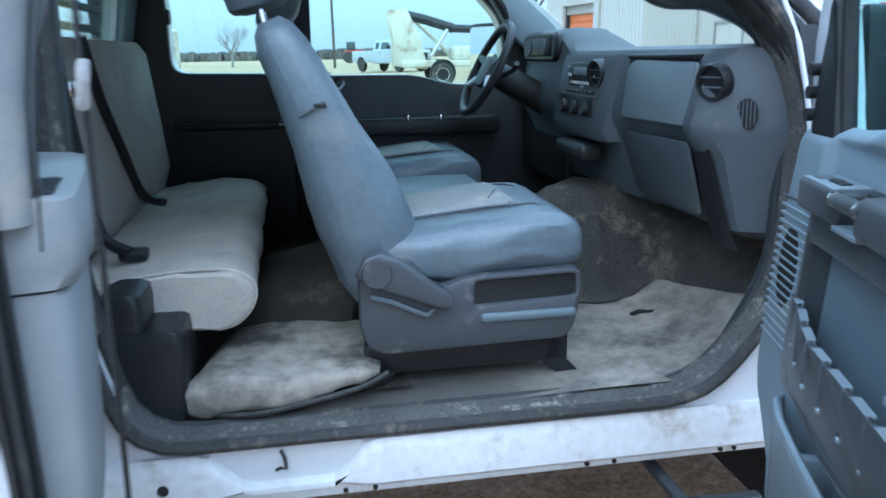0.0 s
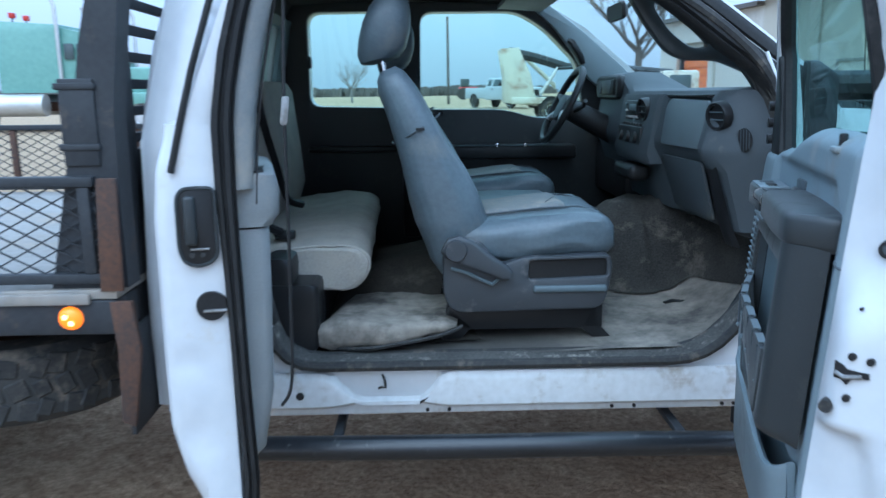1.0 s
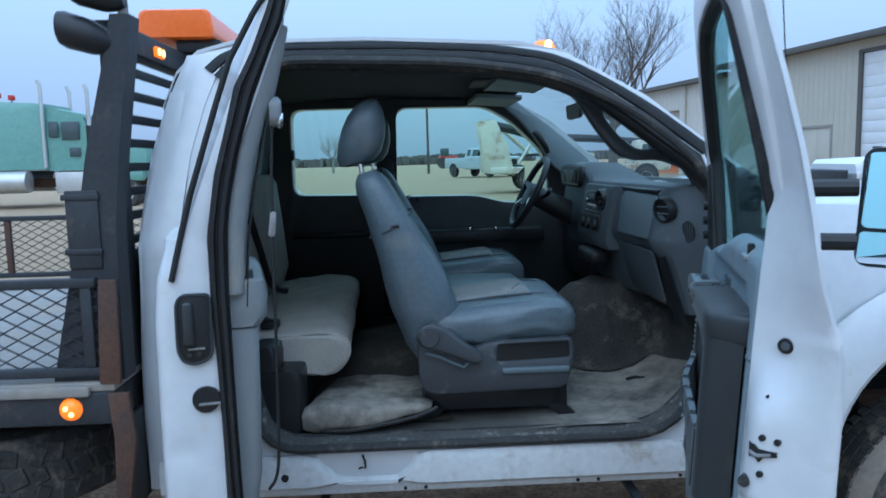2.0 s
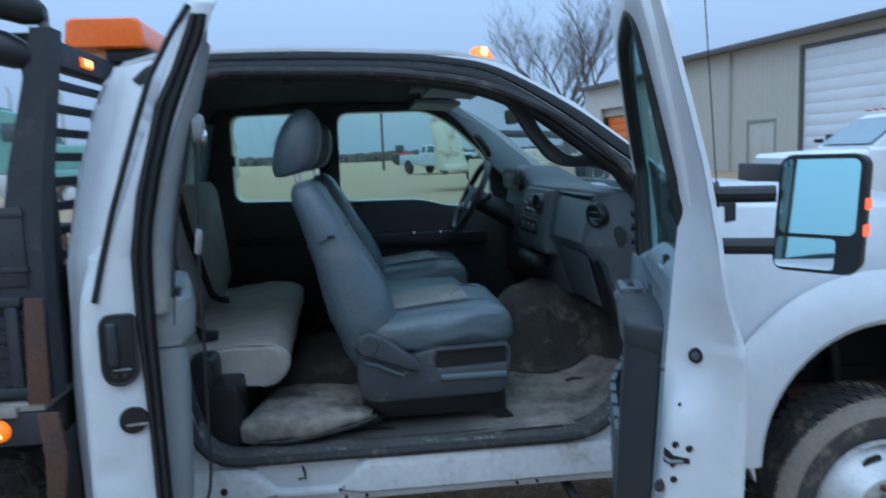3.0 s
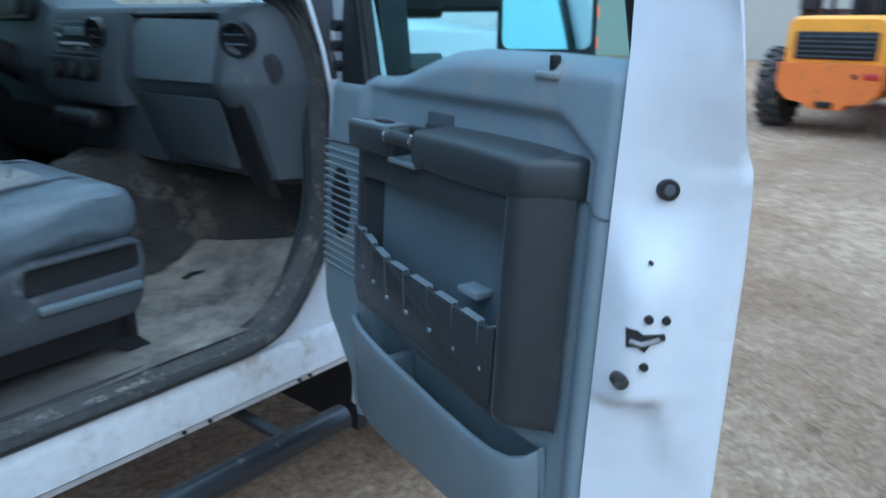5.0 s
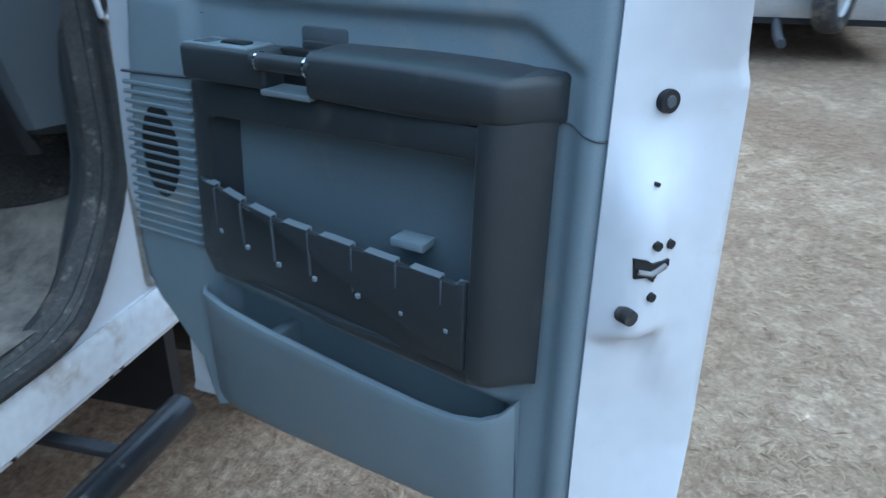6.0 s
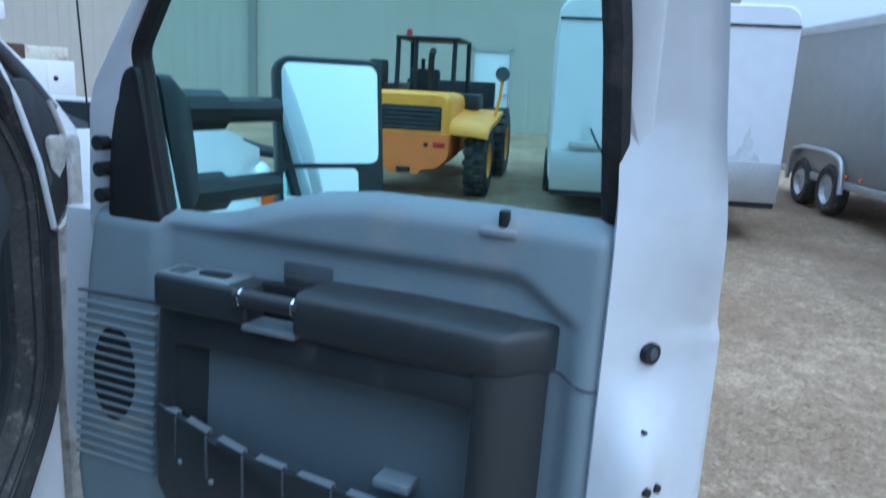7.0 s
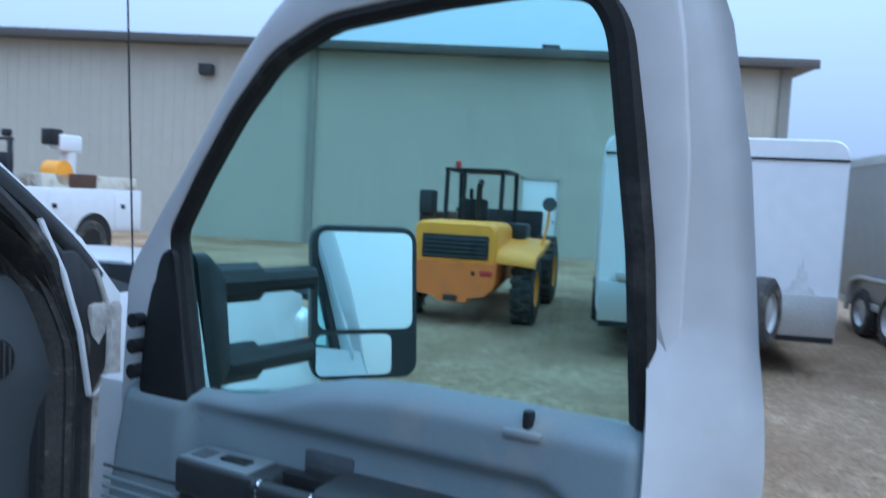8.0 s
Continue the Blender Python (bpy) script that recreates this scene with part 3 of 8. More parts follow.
part("hook", tube([(0.24, 0.0, 0.666), (0.25, -0.004, 0.672), (0.262, -0.002, 0.668), (0.26, 0.004, 0.69), (0.252, 0.01, 0.708)], 0.004, 6), RUBBER, rocker)
part("sill_plate", box(-0.06, 1.3, 0.04, 0.15, 0.728, 0.745, 0.004), DUSTY_SEAL, truck, "dusty worn scuff plate")
step = part("step_bar", tube(smooth_line([(-0.12, -0.13, 0.54), (0.3, -0.15, 0.543), (0.9, -0.15, 0.54), (1.2, -0.148, 0.535), (1.32, -0.145, 0.53)], 8), 0.036, 14), STEP_PAINT, truck, "round black steel step bar")
for x in (0.1, 1.15):
    part("step_bracket", box(x, x + 0.03, -0.14, 0.4, 0.515, 0.535, 0.004), STEEL, truck)
part("frame_rail", box(-3.6, 2.9, 0.42, 0.5, 0.52, 0.7, 0.01), RUST, truck)
part("far_frame_rail", box(-3.6, 2.9, WIDE - 0.5, WIDE - 0.42, 0.52, 0.7, 0.01), RUST, truck)
part("far_rocker", box(-0.4, 1.6, WIDE - 0.06, WIDE, 0.57, 0.73, 0.01), WHITE, truck)


# ---- nose ----
def lathe(profile, centre, seg=40, axis=(0, 1, 0)):
    """Turns (radius, distance along the axis) pairs round an axis along y."""
    cx, cy, cz = centre
    rings = [[(cx + r * math.cos(2 * math.pi * k / seg), cy + d, cz + r * math.sin(2 * math.pi * k / seg)) for k in range(seg)] for r, d in profile]
    return loft(rings, caps=False)


ARCH = [(2.28 + 0.47 * math.cos(radians(a)), 0.60 + 0.47 * math.sin(radians(a))) for a in range(190, 29, -8)]
FENDER = [(1.57, 1.5), (1.57, 0.62), (1.78, 0.6)] + ARCH + [(2.74, 0.868), (2.8, 0.872), (2.84, 1.0), (2.83, 1.25), (2.74, 1.37), (2.3, 1.47)]


def fender_y(a, b):
    return -0.01 - 0.02 * math.exp(-((b - 1.2) / 0.2) ** 2) + max(0, a - 2.5) ** 2 * 1.3 + max(0, b - 1.3) * 0.35


for far in (False, True):
    def mirrored(a, b, c):
        y = fender_y(a, b) + c
        return (a, WIDE - y if far else y, b)
    part("fender", plate(FENDER, [], 0.05, mirrored, 0.004), WHITE, truck)
    strip = []
    for (r, y) in ((0.458, -0.03), (0.455, -0.045), (0.475, -0.06), (0.52, -0.055), (0.6, -0.03), (0.65, 0.0)):
        strip.append([(2.28 + r * 1.02 * math.cos(radians(a)), WIDE - y if far else y, 0.60 + (r + 0.02) * math.sin(radians(a)) * (1.0 if r < 0.5 else 0.98)) for a in range(180, 32, -7)])
    part("wheel_arch_flare", loft(strip, close=False), WHITE, truck)
    part("arch_liner", lathe([(0.5, 0.06), (0.5, 0.4)], (2.28, 0 if not far else WIDE - 0.46, 0.6), 32), BLACK, truck)


def hood():
    rows = []
    for x, z in ((1.6, 1.5), (1.8, 1.53), (2.1, 1.525), (2.4, 1.5), (2.62, 1.455), (2.78, 1.39), (2.84, 1.33)):
        row = []
        for i in range(17):
            k = 2 * i / 16 - 1
            y = WIDE / 2 + k * (WIDE / 2 - 0.075 - 1.1 * max(0.0, x - 2.5) ** 2)
            row.append((x + 0.1 * (1 - k * k) * (1 if x > 2.5 else 0.5), y, z - 0.04 * k ** 6 + 0.03 * math.exp(-((abs(k) - 0.45) / 0.12) ** 2)))
        (xa, ya, za), (xb, yb, zb) = row[0], row[-1]
        row = [(xa, ya + 0.004, za - 0.09), (xa, ya - 0.006, za - 0.02)] + row + [(xb, yb + 0.006, zb - 0.02), (xb, yb - 0.004, zb - 0.09)]
        rows.append(row)
    return loft(rows, close=False)


part("hood", hood(), WHITE, truck, "white bonnet with a raised centre")
part("cowl", box(1.56, 1.72, 0.1, WIDE - 0.1, 1.46, 1.515, 0.01), BLACK, truck)
part("grille", box(2.86, 2.93, 0.3, WIDE - 0.3, 0.98, 1.3, 0.02), CHROME, truck)
for y in (0.06, WIDE - 0.31):
    part("headlight", box(2.73, 2.86, y, y + 0.25, 1.02, 1.315, 0.05, 4), HEADLIGHT, truck, "clear headlight with a bright reflector")
    part("turn_signal", box(2.745, 2.845, y + (-0.006 if y < 1 else 0.206), y + (0.044 if y < 1 else 0.256), 1.1, 1.215, 0.015), AMBER_OFF, truck, "amber turn signal lens")
part("front_bumper", box(2.72, 3.02, -0.02, WIDE + 0.02, 0.6, 0.86, 0.03), STEEL, truck, "black steel replacement bumper")
part("inner_nose", box(1.9, 2.84, 0.45, WIDE - 0.45, 0.75, 1.38, 0.05), BLACK, truck)


HUB_DUST = surface("dusty_hub_paint", (0.42, 0.4, 0.37), (0.3, 0.27, 0.23), rough=0.7, grain=60, patch=10, dirt=(0.2, 0.07, 0.03), dirt_amount=0.25, dirt_scale=16)
HUB_STEEL = surface("weathered_hub_steel", (0.3, 0.3, 0.3), (0.2, 0.18, 0.16), rough=0.5, metal=0.4, grain=50, patch=14, dirt=(0.14, 0.05, 0.025), dirt_amount=0.3, dirt_scale=14)
RUST_NUT = surface("red_brown_rust", (0.2, 0.07, 0.04), (0.12, 0.05, 0.035), rough=0.85, grain=120, patch=20)


def wheel(x, y, z, r, width, far=False, name="front_wheel"):
    """A truck wheel, its outer face at y, its body away from it."""
    s = -1 if far else 1
    w = [(0.62 * r, 0.02), (0.64 * r, 0.0), (0.8 * r, -0.012), (0.93 * r, 0.004), (0.985 * r, 0.03), (r, 0.06), (r, width - 0.06), (0.985 * r, width - 0.03), (0.93 * r, width), (0.62 * r, width - 0.02), (0.6 * r, width / 2), (0.62 * r, 0.02)]
    tyre = part("tyre", lathe([(a, s * b) for a, b in w], (x, y, z), 56), TYRE, truck, "dusty black road tyre")
    for k in range(56):
        a = 2 * math.pi * k / 56
        for j in range(4):
            bm = box(-0.016, 0.016, 0.02 + (width - 0.04) * (j + 0.08) / 4, 0.02 + (width - 0.04) * (j + 0.86) / 4, r - 0.006, r + 0.0035)
            bm.transform(pose(x, y if not far else y, z, 0, math.degrees(a) + (j % 2) * 3.2, 0) @ Matrix.Diagonal((1, s, 1, 1)))
            blocks.append(bm)
    part("tyre_shoulder", lathe([(a, s * b) for a, b in ((0.835 * r, -0.008), (0.85 * r, -0.0145), (0.935 * r, -0.002), (0.975 * r, 0.018), (0.992 * r, 0.032), (0.975 * r, 0.034))], (x, y, z), 56), TYRE_DUST, tyre, "pale dusty shoulder")
    rim = part("wheel_rim", lathe([(a, s * b) for a, b in ((0.62 * r, 0.004), (0.61 * r, -0.012), (0.595 * r, -0.014), (0.58 * r, -0.006), (0.572 * r, 0.014), (0.55 * r, 0.022), (0.5 * r, 0.006), (0.42 * r, -0.022), (0.36 * r, -0.044), (0.335 * r, -0.052), (0.325 * r, -0.055), (0.2 * r, -0.055), (0.19 * r, -0.05), (0.0001, -0.05))], (x, y, z), 56), RIM, tyre, "silver dished steel wheel")
    slope_turn = 22
    for k in range(4):
        m = pose(x, y, z, 0, -(105 + 90 * k), 0) @ pose(0.455 * r, s * -0.0165, 0, 0, 0, -s * slope_turn)
        bm = loft([[(a, s * d, b) for a, b in rounded(0.052 * q, 0.07 * q, 0.022 * q, 4)] for d, q in ((0.004, 1.0), (-0.001, 1.0), (-0.002, 0.9))])
        part("hand_hole", bm, BLACK, tyre, "", m)
    part("hub_flange", lathe([(a, s * b) for a, b in ((0.325 * r, -0.054), (0.32 * r, -0.0585), (0.2 * r, -0.0585), (0.19 * r, -0.052))], (x, y, z), 40), HUB_DUST, tyre, "dusty hub flange")
    part("hub_cap", lathe([(a, s * b) for a, b in ((0.175 * r, -0.05), (0.17 * r, -0.085), (0.16 * r, -0.098), (0.145 * r, -0.1), (0.138 * r, -0.094), (0.132 * r, -0.05), (0.12 * r, -0.03), (0.0001, -0.028))], (x, y, z), 32), HUB_STEEL, tyre, "open steel hub with rust")
    for k in range(8):
        a = radians(45 * k + 20)
        c = Vector((x + 0.262 * r * math.cos(a), y, z + 0.262 * r * math.sin(a)))
        part("lug_nut", cyl(c + Vector((0, s * -0.05, 0)), c + Vector((0, s * -0.085, 0)), 0.014, 0.01, 6), RUST_NUT, tyre)
    return rim


blocks = []


def join(list_of_bm):
    """One bmesh out of many."""
    out = bmesh.new()
    for b in list_of_bm:
        me = bpy.data.meshes.new("piece")
        b.to_mesh(me)
        b.free()
        out.from_mesh(me)
        bpy.data.meshes.remove(me)
    return out


wheel(2.29, -0.005, 0.395, 0.395, 0.24)
part("tread", join(blocks), TYRE, truck)
blocks = []
wheel(2.29, WIDE + 0.005, 0.46, 0.395, 0.24, True)
part("tread", join(blocks), TYRE, truck)

part("wheel_house", box(1.58, 2.95, 0.5, 0.53, 0.3, 1.3), BLACK, truck)
part("wheel_house", box(1.56, 1.6, 0.06, 0.5, 0.3, 1.3), BLACK, truck)

# carpet: brown with shade in its colour behind the seats, rumpled at the toe board
FLOOR_LINE = [(-0.36, 0.775), (-0.2, 0.76), (0.0, 0.75), (0.2, 0.745), (0.4, 0.745), (0.6, 0.75), (0.8, 0.755), (1.0, 0.76), (1.2, 0.765), (1.34, 0.78), (1.45, 0.84), (1.58, 0.97), (1.7, 1.12), (1.75, 1.3)]
HUMP = [(0.0, 0.0), (0.3, 0.0), (0.62, 0.02), (0.72, 0.1), (0.8, 0.2), (1.14, 0.2), (1.22, 0.1), (1.32, 0.02), (1.64, 0.0), (2.0, 0.0)]


def floor_height(x, y):
    return level(FLOOR_LINE, x) + level(HUMP, y) * min(1, max(0.2, x + 0.4))


rear_mat = []
for k in range(26):
    t = k / 25
    row = []
    for j in range(40):
        y = 0.16 + 1.62 * j / 39
        end = 0.56 + 0.05 * noise.noise((y * 5, 0, 3)) + (0.3 if y > 0.66 else 0.0)
        x = -0.34 + (end + 0.34) * t
        row.append((x, y, floor_height(x, y) + 0.012 + 0.008 * noise.noise((x * 7, y * 7, 9))))
    rear_mat.append(row)
part("rear_carpet", loft(rear_mat, close=False), REAR_CARPET, truck, "brown carpet behind the seats, darkened by painted shade", None, 80)
def fold(x, y, seed):
    """Soft rumples with sharper ridges, as in a pulled-up carpet."""
    return 0.5 * noise.noise((x * 5, y * 4, seed)) + 0.35 * (1 - 2.4 * abs(noise.noise((x * 8 + 2, y * 7, seed + 3)))) + 0.15 * noise.noise((x * 24, y * 22, seed))


toe = []
for k in range(64):
    x = 0.98 + 0.74 * k / 63
    row = []
    for j in range(84):
        edge = 0.6 + 0.05 * noise.noise((x * 6, 1, 2)) + 0.02 * noise.noise((x * 19, 4, 2)) - 0.46 * max(0.0, min(1.0, (x - 1.42) / 0.12))
        y = edge + (1.78 - edge) * (j / 83) ** 1.4
        climb = max(0.0, min(1.0, (y - edge) / 0.16))
        climb = climb * climb * (3 - 2 * climb)
        rise = 0.13 * climb * max(0.0, min(1.0, (x - 1.0) / 0.15)) * (1.0 if y < 0.95 else max(0.0, 1 - (y - 0.95) / 0.15))
        z = floor_height(x, y) + 0.008 + rise + 0.055 * climb * max(-0.3, fold(x, y, 7))
        row.append((x - 0.05 * climb * fold(y, x, 3), y, z))
    toe.append(row)
part("toe_carpet", loft(toe, close=False), CARPET, truck, "rumpled dark carpet at the toe board", None, 80)


# ---- front passenger door, swung open ----
DOOR = Matrix(((-0.2756, 0.9613, 0, 1.40), (-0.9613, -0.2756, 0, 0.0), (0, 0, 1, 0), (0, 0, 0, 1)))  # along the door, outward, up
SKIN = [(0.60, 0.0), (0.64, 0.03), (0.8, 0.068), (1.07, 0.078), (1.2, 0.084), (1.3, 0.083), (1.34, 0.078), (1.38, 0.066), (1.43, 0.052), (1.5, 0.04)]
LINING = [(0.60, -0.085), (0.87, -0.075), (1.07, -0.062), (1.3, -0.046), (1.5, -0.03)]


def along(table, z):
    for (za, a), (zb, b) in zip(table, table[1:]):
        if z <= zb:
            return a + (b - a) * max(0.0, (z - za) / (zb - za))
    return table[-1][1]


def step(t):
    t = max(0.0, min(1.0, t))
    return t * t * (3 - 2 * t)


def dent(z, c, w, d):
    return d * math.exp(-((z - c) / w) ** 2)


BELT = [(0.0, 1.382), (0.42, 1.39), (0.47, 1.4), (0.53, 1.427), (0.58, 1.447), (0.66, 1.46), (1.2, 1.47)]


def door_shell():
    """Outer skin, the slanted rear edge with its dents, the flange under the lining and the front edge."""
    rings = []
    steps = [0.60 + 0.02 * i for i in range(44)]
    for z in steps:
        o, i = along(SKIN, z), along(LINING, z)
        tuck = max(0.0, 0.7 - z) * 0.35
        f = 0.13 * step((1.02 - z) / 0.2)
        ring = [(0.09 + f, i + 0.05), (0.075 + f, o - 0.03), (0.085 + f, o - 0.006), (0.11 + f, o), (0.33, o + 0.016), (0.7, o + 0.02), (1.0, o + 0.014), (1.15 - tuck, o + 0.004), (1.15 - tuck, o - 0.014), (1.08 - tuck, i + 0.03), (1.04 - tuck, i + 0.02), (1.0 - tuck, i + 0.05), (0.7, i + 0.062), (0.3, i + 0.062)]
        rings.append([(u, n, min(z, along(BELT, u) + 0.0004 * (z - 1.3))) for u, n in ring])
    return loft(rings)


UP_IN = [(1.44, 1.056), (1.48, 1.056), (1.65, 1.046), (1.9, 1.02), (2.0, 1.0)]
UP_OUT = [(1.42, 1.185), (1.5, 1.175), (1.785, 1.15), (1.93, 1.125), (2.0, 1.1)]
UP_N_IN = [(1.42, -0.036), (1.48, -0.026), (1.6, -0.015), (1.7, -0.035), (1.86, -0.074), (2.0, -0.105)]
UP_N_OUT = [(1.42, 0.052), (1.5, 0.04), (1.6, 0.026), (1.67, 0.014), (1.86, -0.03), (2.0, -0.062)]


def pressed(z):
    """The knock in the lower edge: a sharp fold on top that fades out below."""
    return -0.004 * max(0.0, min(1.0, (1.016 - z) / 0.012)) * max(0.0, min(1.0, (z - 0.9) / 0.09))


def edge_section(z):
    """The white rear edge of the door from foot to top: (along, outward) from the lining to the hem."""
    tuck = max(0.0, 0.7 - z) * 0.35
    i, o = along(LINING, z), along(SKIN, z)
    step_in = 0.006 * max(0.0, min(1.0, (z - 1.335) / 0.03))  # the hem draws in above the body line
    spots = (0.055, 0.13, 0.22, 0.31, 0.41, 0.51, 0.61, 0.7, 0.8, 0.92)

    def swell(k):
        cut = 0.998 - 0.16 * step((k - 0.42) / 0.3)
        return step((1.3 - z) / 0.14) * (0.25 * step((z - 0.88) / 0.1) + 0.75 * step((z - cut) / (0.018 + 0.1 * step((k - 0.42) / 0.3))))

    bulge = ((0.15, 0.0), (0.3, 0.01), (0.43, 0.05), (0.53, 0.14), (0.585, 0.27), (0.62, 0.4), (0.67, 0.53), (0.74, 0.65), (0.82, 0.76), (0.93, 0.9))
    low = [(1.055, i + 0.012), (1.06, i + 0.003)] + [(1.06 + (k + (a - k) * swell(k)) * (0.128 - step_in), i + 0.003 + (o - 0.013 - i) * (k + 0.1 * k * (1 - k) + (b - k - 0.1 * k * (1 - k)) * swell(k))) for k, (a, b) in zip(spots, bulge)] + [(1.188 - step_in, o - 0.007), (1.185 - step_in, o), (1.15, o + 0.006)]
    weight = (0, 0, 0, 0.2, 0.6, 1, 1, 0.9, 0.7, 0.4, 0.1, 0, 0, 0, 0)
    fold = dent(z, 1.345, 0.008, -0.004)
    low = [(u - tuck + pressed(z) * w + (fold if 8 < k < 13 else 0.0), n - pressed(z) * 0.6 * w) for k, ((u, n), w) in enumerate(zip(low, weight))]
    if z < 1.4:
        return low
    a, b, p, q = along(UP_IN, z), along(UP_OUT, z), along(UP_N_IN, z), along(UP_N_OUT, z)
    ribs = (0, 0, 0, -0.025, 0.03, 0.015, 0, -0.025, 0.03, 0)
    rise = max(0.0, min(1.0, (z - 1.55) / 0.2))
    high = [(a - 0.006, p + 0.03), (a, p)] + [(a + k * (b - a), p + (k + d * rise) * (q - p)) for k, d in zip(spots, ribs)] + [(b, q - 0.006), (b - 0.002, q + 0.004), (b - 0.05, q + 0.01)]
    t = min(1.0, (z - 1.4) / 0.2)
    t = t * t * (3 - 2 * t)
    return [(u * (1 - t) + v * t, n * (1 - t) + m * t) for (u, n), (v, m) in zip(low, high)]


def edge_column():
    return loft([[(u, n, z) for u, n in edge_section(z)] for z in [0.60 + 0.01 * k for k in range(141)]])


front_door = part("front_door", door_shell(), WHITE, truck, "white front door swung wide open", DOOR, 50)
part("door_edge", edge_column(), WHITE, front_door, "white painted latch edge with dents", DOOR, 60)


def frame_n(z):
    return 0.005 - max(0.0, z - 1.58) * 0.21


FRAME_OUT = corner_loop([(0.16, 1.34), (0.205, 1.59), (0.305, 1.7), (0.38, 1.78), (0.5, 1.918), (0.575, 1.982), (0.66, 2.025), (0.95, 2.04), (1.06, 2.02), (1.08, 1.92), (1.09, 1.78), (1.085, 1.55), (1.07, 1.42)], 0.03)
FRAME_IN = corner_loop([(0.343, 1.365), (0.305, 1.655), (0.385, 1.755), (0.467, 1.846), (0.55, 1.919), (0.645, 1.958), (0.8, 1.974), (0.92, 1.98), (0.99, 1.97), (1.016, 1.93), (1.04, 1.69), (1.05, 1.44)], 0.025)


def frame_place(a, b, c):
    back = min(0.03, max(0.0, 1.5 - b) * (0.9 if a > 0.42 else 0.15))
    return (a, frame_n(b) - 0.035 + c * 0.8 + back + max(0.0, a - 0.98) * 0.25, b)


window_frame = part("window_frame", plate(FRAME_OUT, [FRAME_IN], 0.055, frame_place, 0.007), WHITE, front_door, "white painted window frame", DOOR)
part("window_seal", tube([(a, frame_n(b) - 0.014 + (0.6 * max(0.0, 1.5 - b) if a > 0.42 else 0.0), b) for a, b in FRAME_IN], 0.018, 8, True), SEAL, front_door, "black rubber window seal", DOOR)
door_glass = part("door_glass", plate(FRAME_IN, [], 0.005, lambda a, b, c: (a, frame_n(b) + c, b)), DOOR_GLASS, front_door, "green-tinted door glass", DOOR)
door_glass.visible_shadow = False
sail = part("sail_panel", plate(corner_loop([(0.234, 1.385), (0.246, 1.51), (0.262, 1.575), (0.29, 1.627), (0.318, 1.638), (0.332, 1.5), (0.35, 1.385)], 0.018), [], 0.035, lambda a, b, c: (a, frame_n(b) - 0.04 + c, b), 0.008), BLACK, front_door, "black plastic sail panel", DOOR)
for z in (1.51, 1.468, 1.426):
    part("mounting_nut", cyl((0.233, -0.046, z), (0.233, -0.008, z), 0.0125, 0.0115, 16), BLACK, front_door, "", DOOR)

# grey inner lining
TOP = [(0.0, 1.41), (0.3, 1.411), (0.42, 1.414), (0.47, 1.42), (0.53, 1.439), (0.58, 1.455), (0.64, 1.47), (0.72, 1.478), (0.9, 1.479), (1.06, 1.475)]
FRONT = [(0.64, 0.33), (0.74, 0.305), (0.8, 0.245), (0.84, 0.205), (0.88, 0.18), (0.94, 0.168), (1.06, 0.176), (1.29, 0.19), (1.39, 0.203), (1.48, 0.203)]


def lining_relief(u, z):
    """How far the lining lies back: a hollow round the armrest, a rounded shoulder on top and rounded rims."""
    hollow = 0.016 * step((u - 0.33) / 0.04) * step((1.034 - u) / 0.03) * step(((1.403 - 0.05 * step((u - 0.93) / 0.1)) - z) / 0.022)
    crown = 0.034 * max(0.0, (z - along(TOP, u) + 0.034) / 0.034) ** 2.2
    rim = 0.02 * max(0.0, (u - 1.04) / 0.022) ** 2 + 0.02 * max(0.0, (along(FRONT, z) + 0.014 - u) / 0.014) ** 2
    slot = 0.022 * step((u - 0.375) / 0.02) * step((0.955 - u) / 0.02) * step((0.914 - 0.095 * (u - 0.4) - z) / 0.012) * step((z - 0.68) / 0.03)
    ledge = -0.012 * step((u - 0.37) / 0.05) * step((0.97 - u) / 0.05) * math.exp(-((z - 0.922 + 0.095 * (u - 0.4)) / 0.016) ** 2)
    return hollow + crown + rim + slot + ledge


def lining_grid():
    rows = []
    for k in range(111):
        t = k / 110
        row = []
        for j in range(111):
            v = j / 110
            z0 = 0.64 + (1.475 - 0.64) * v
            f = along(FRONT, z0)
            u = f + (1.062 - f) * t
            z = 0.64 + (along(TOP, u) - 0.64) * v
            row.append((u, along(LINING, z) - 0.002 + lining_relief(u, z), z))
        rows.append(row)
    return loft(rows, close=False)


lining = part("door_lining", lining_grid(), TRIM, front_door, "grey moulded plastic door lining", DOOR, 70)
part("lining_seam", tube([(u, along(LINING, z) - 0.0025 + lining_relief(u, z), z) for u, z in [(0.99 + 0.072 * k / 12, 1.279 - 0.016 * step(k / 12)) for k in range(13)]], 0.0018, 6), DASH, front_door, "", DOOR)
part("front_seam", tube([(u, along(LINING, 1.28) - 0.003, 1.262 + 0.03 * (u - 0.18)) for u in (0.18, 0.27, 0.37)], 0.003, 6), DASH, front_door, "", DOOR)
part("handle_cup", box(0.578, 0.664, -0.032, 0.0, 1.322, 1.364, 0.006), DASH, front_door, "dark release handle cup", DOOR)
part("release_lever", box(0.588, 0.655, -0.044, -0.03, 1.325, 1.345, 0.006), DARK, front_door, "", DOOR)
part("lock_bezel", box(0.886, 0.938, -0.042, -0.008, 1.443, 1.454, 0.004), TRIM, front_door, "", DOOR)
part("lock_pull", box(0.909, 0.923, -0.033, -0.019, 1.45, 1.478, 0.004), BLACK, front_door, "black lock pull", DOOR)


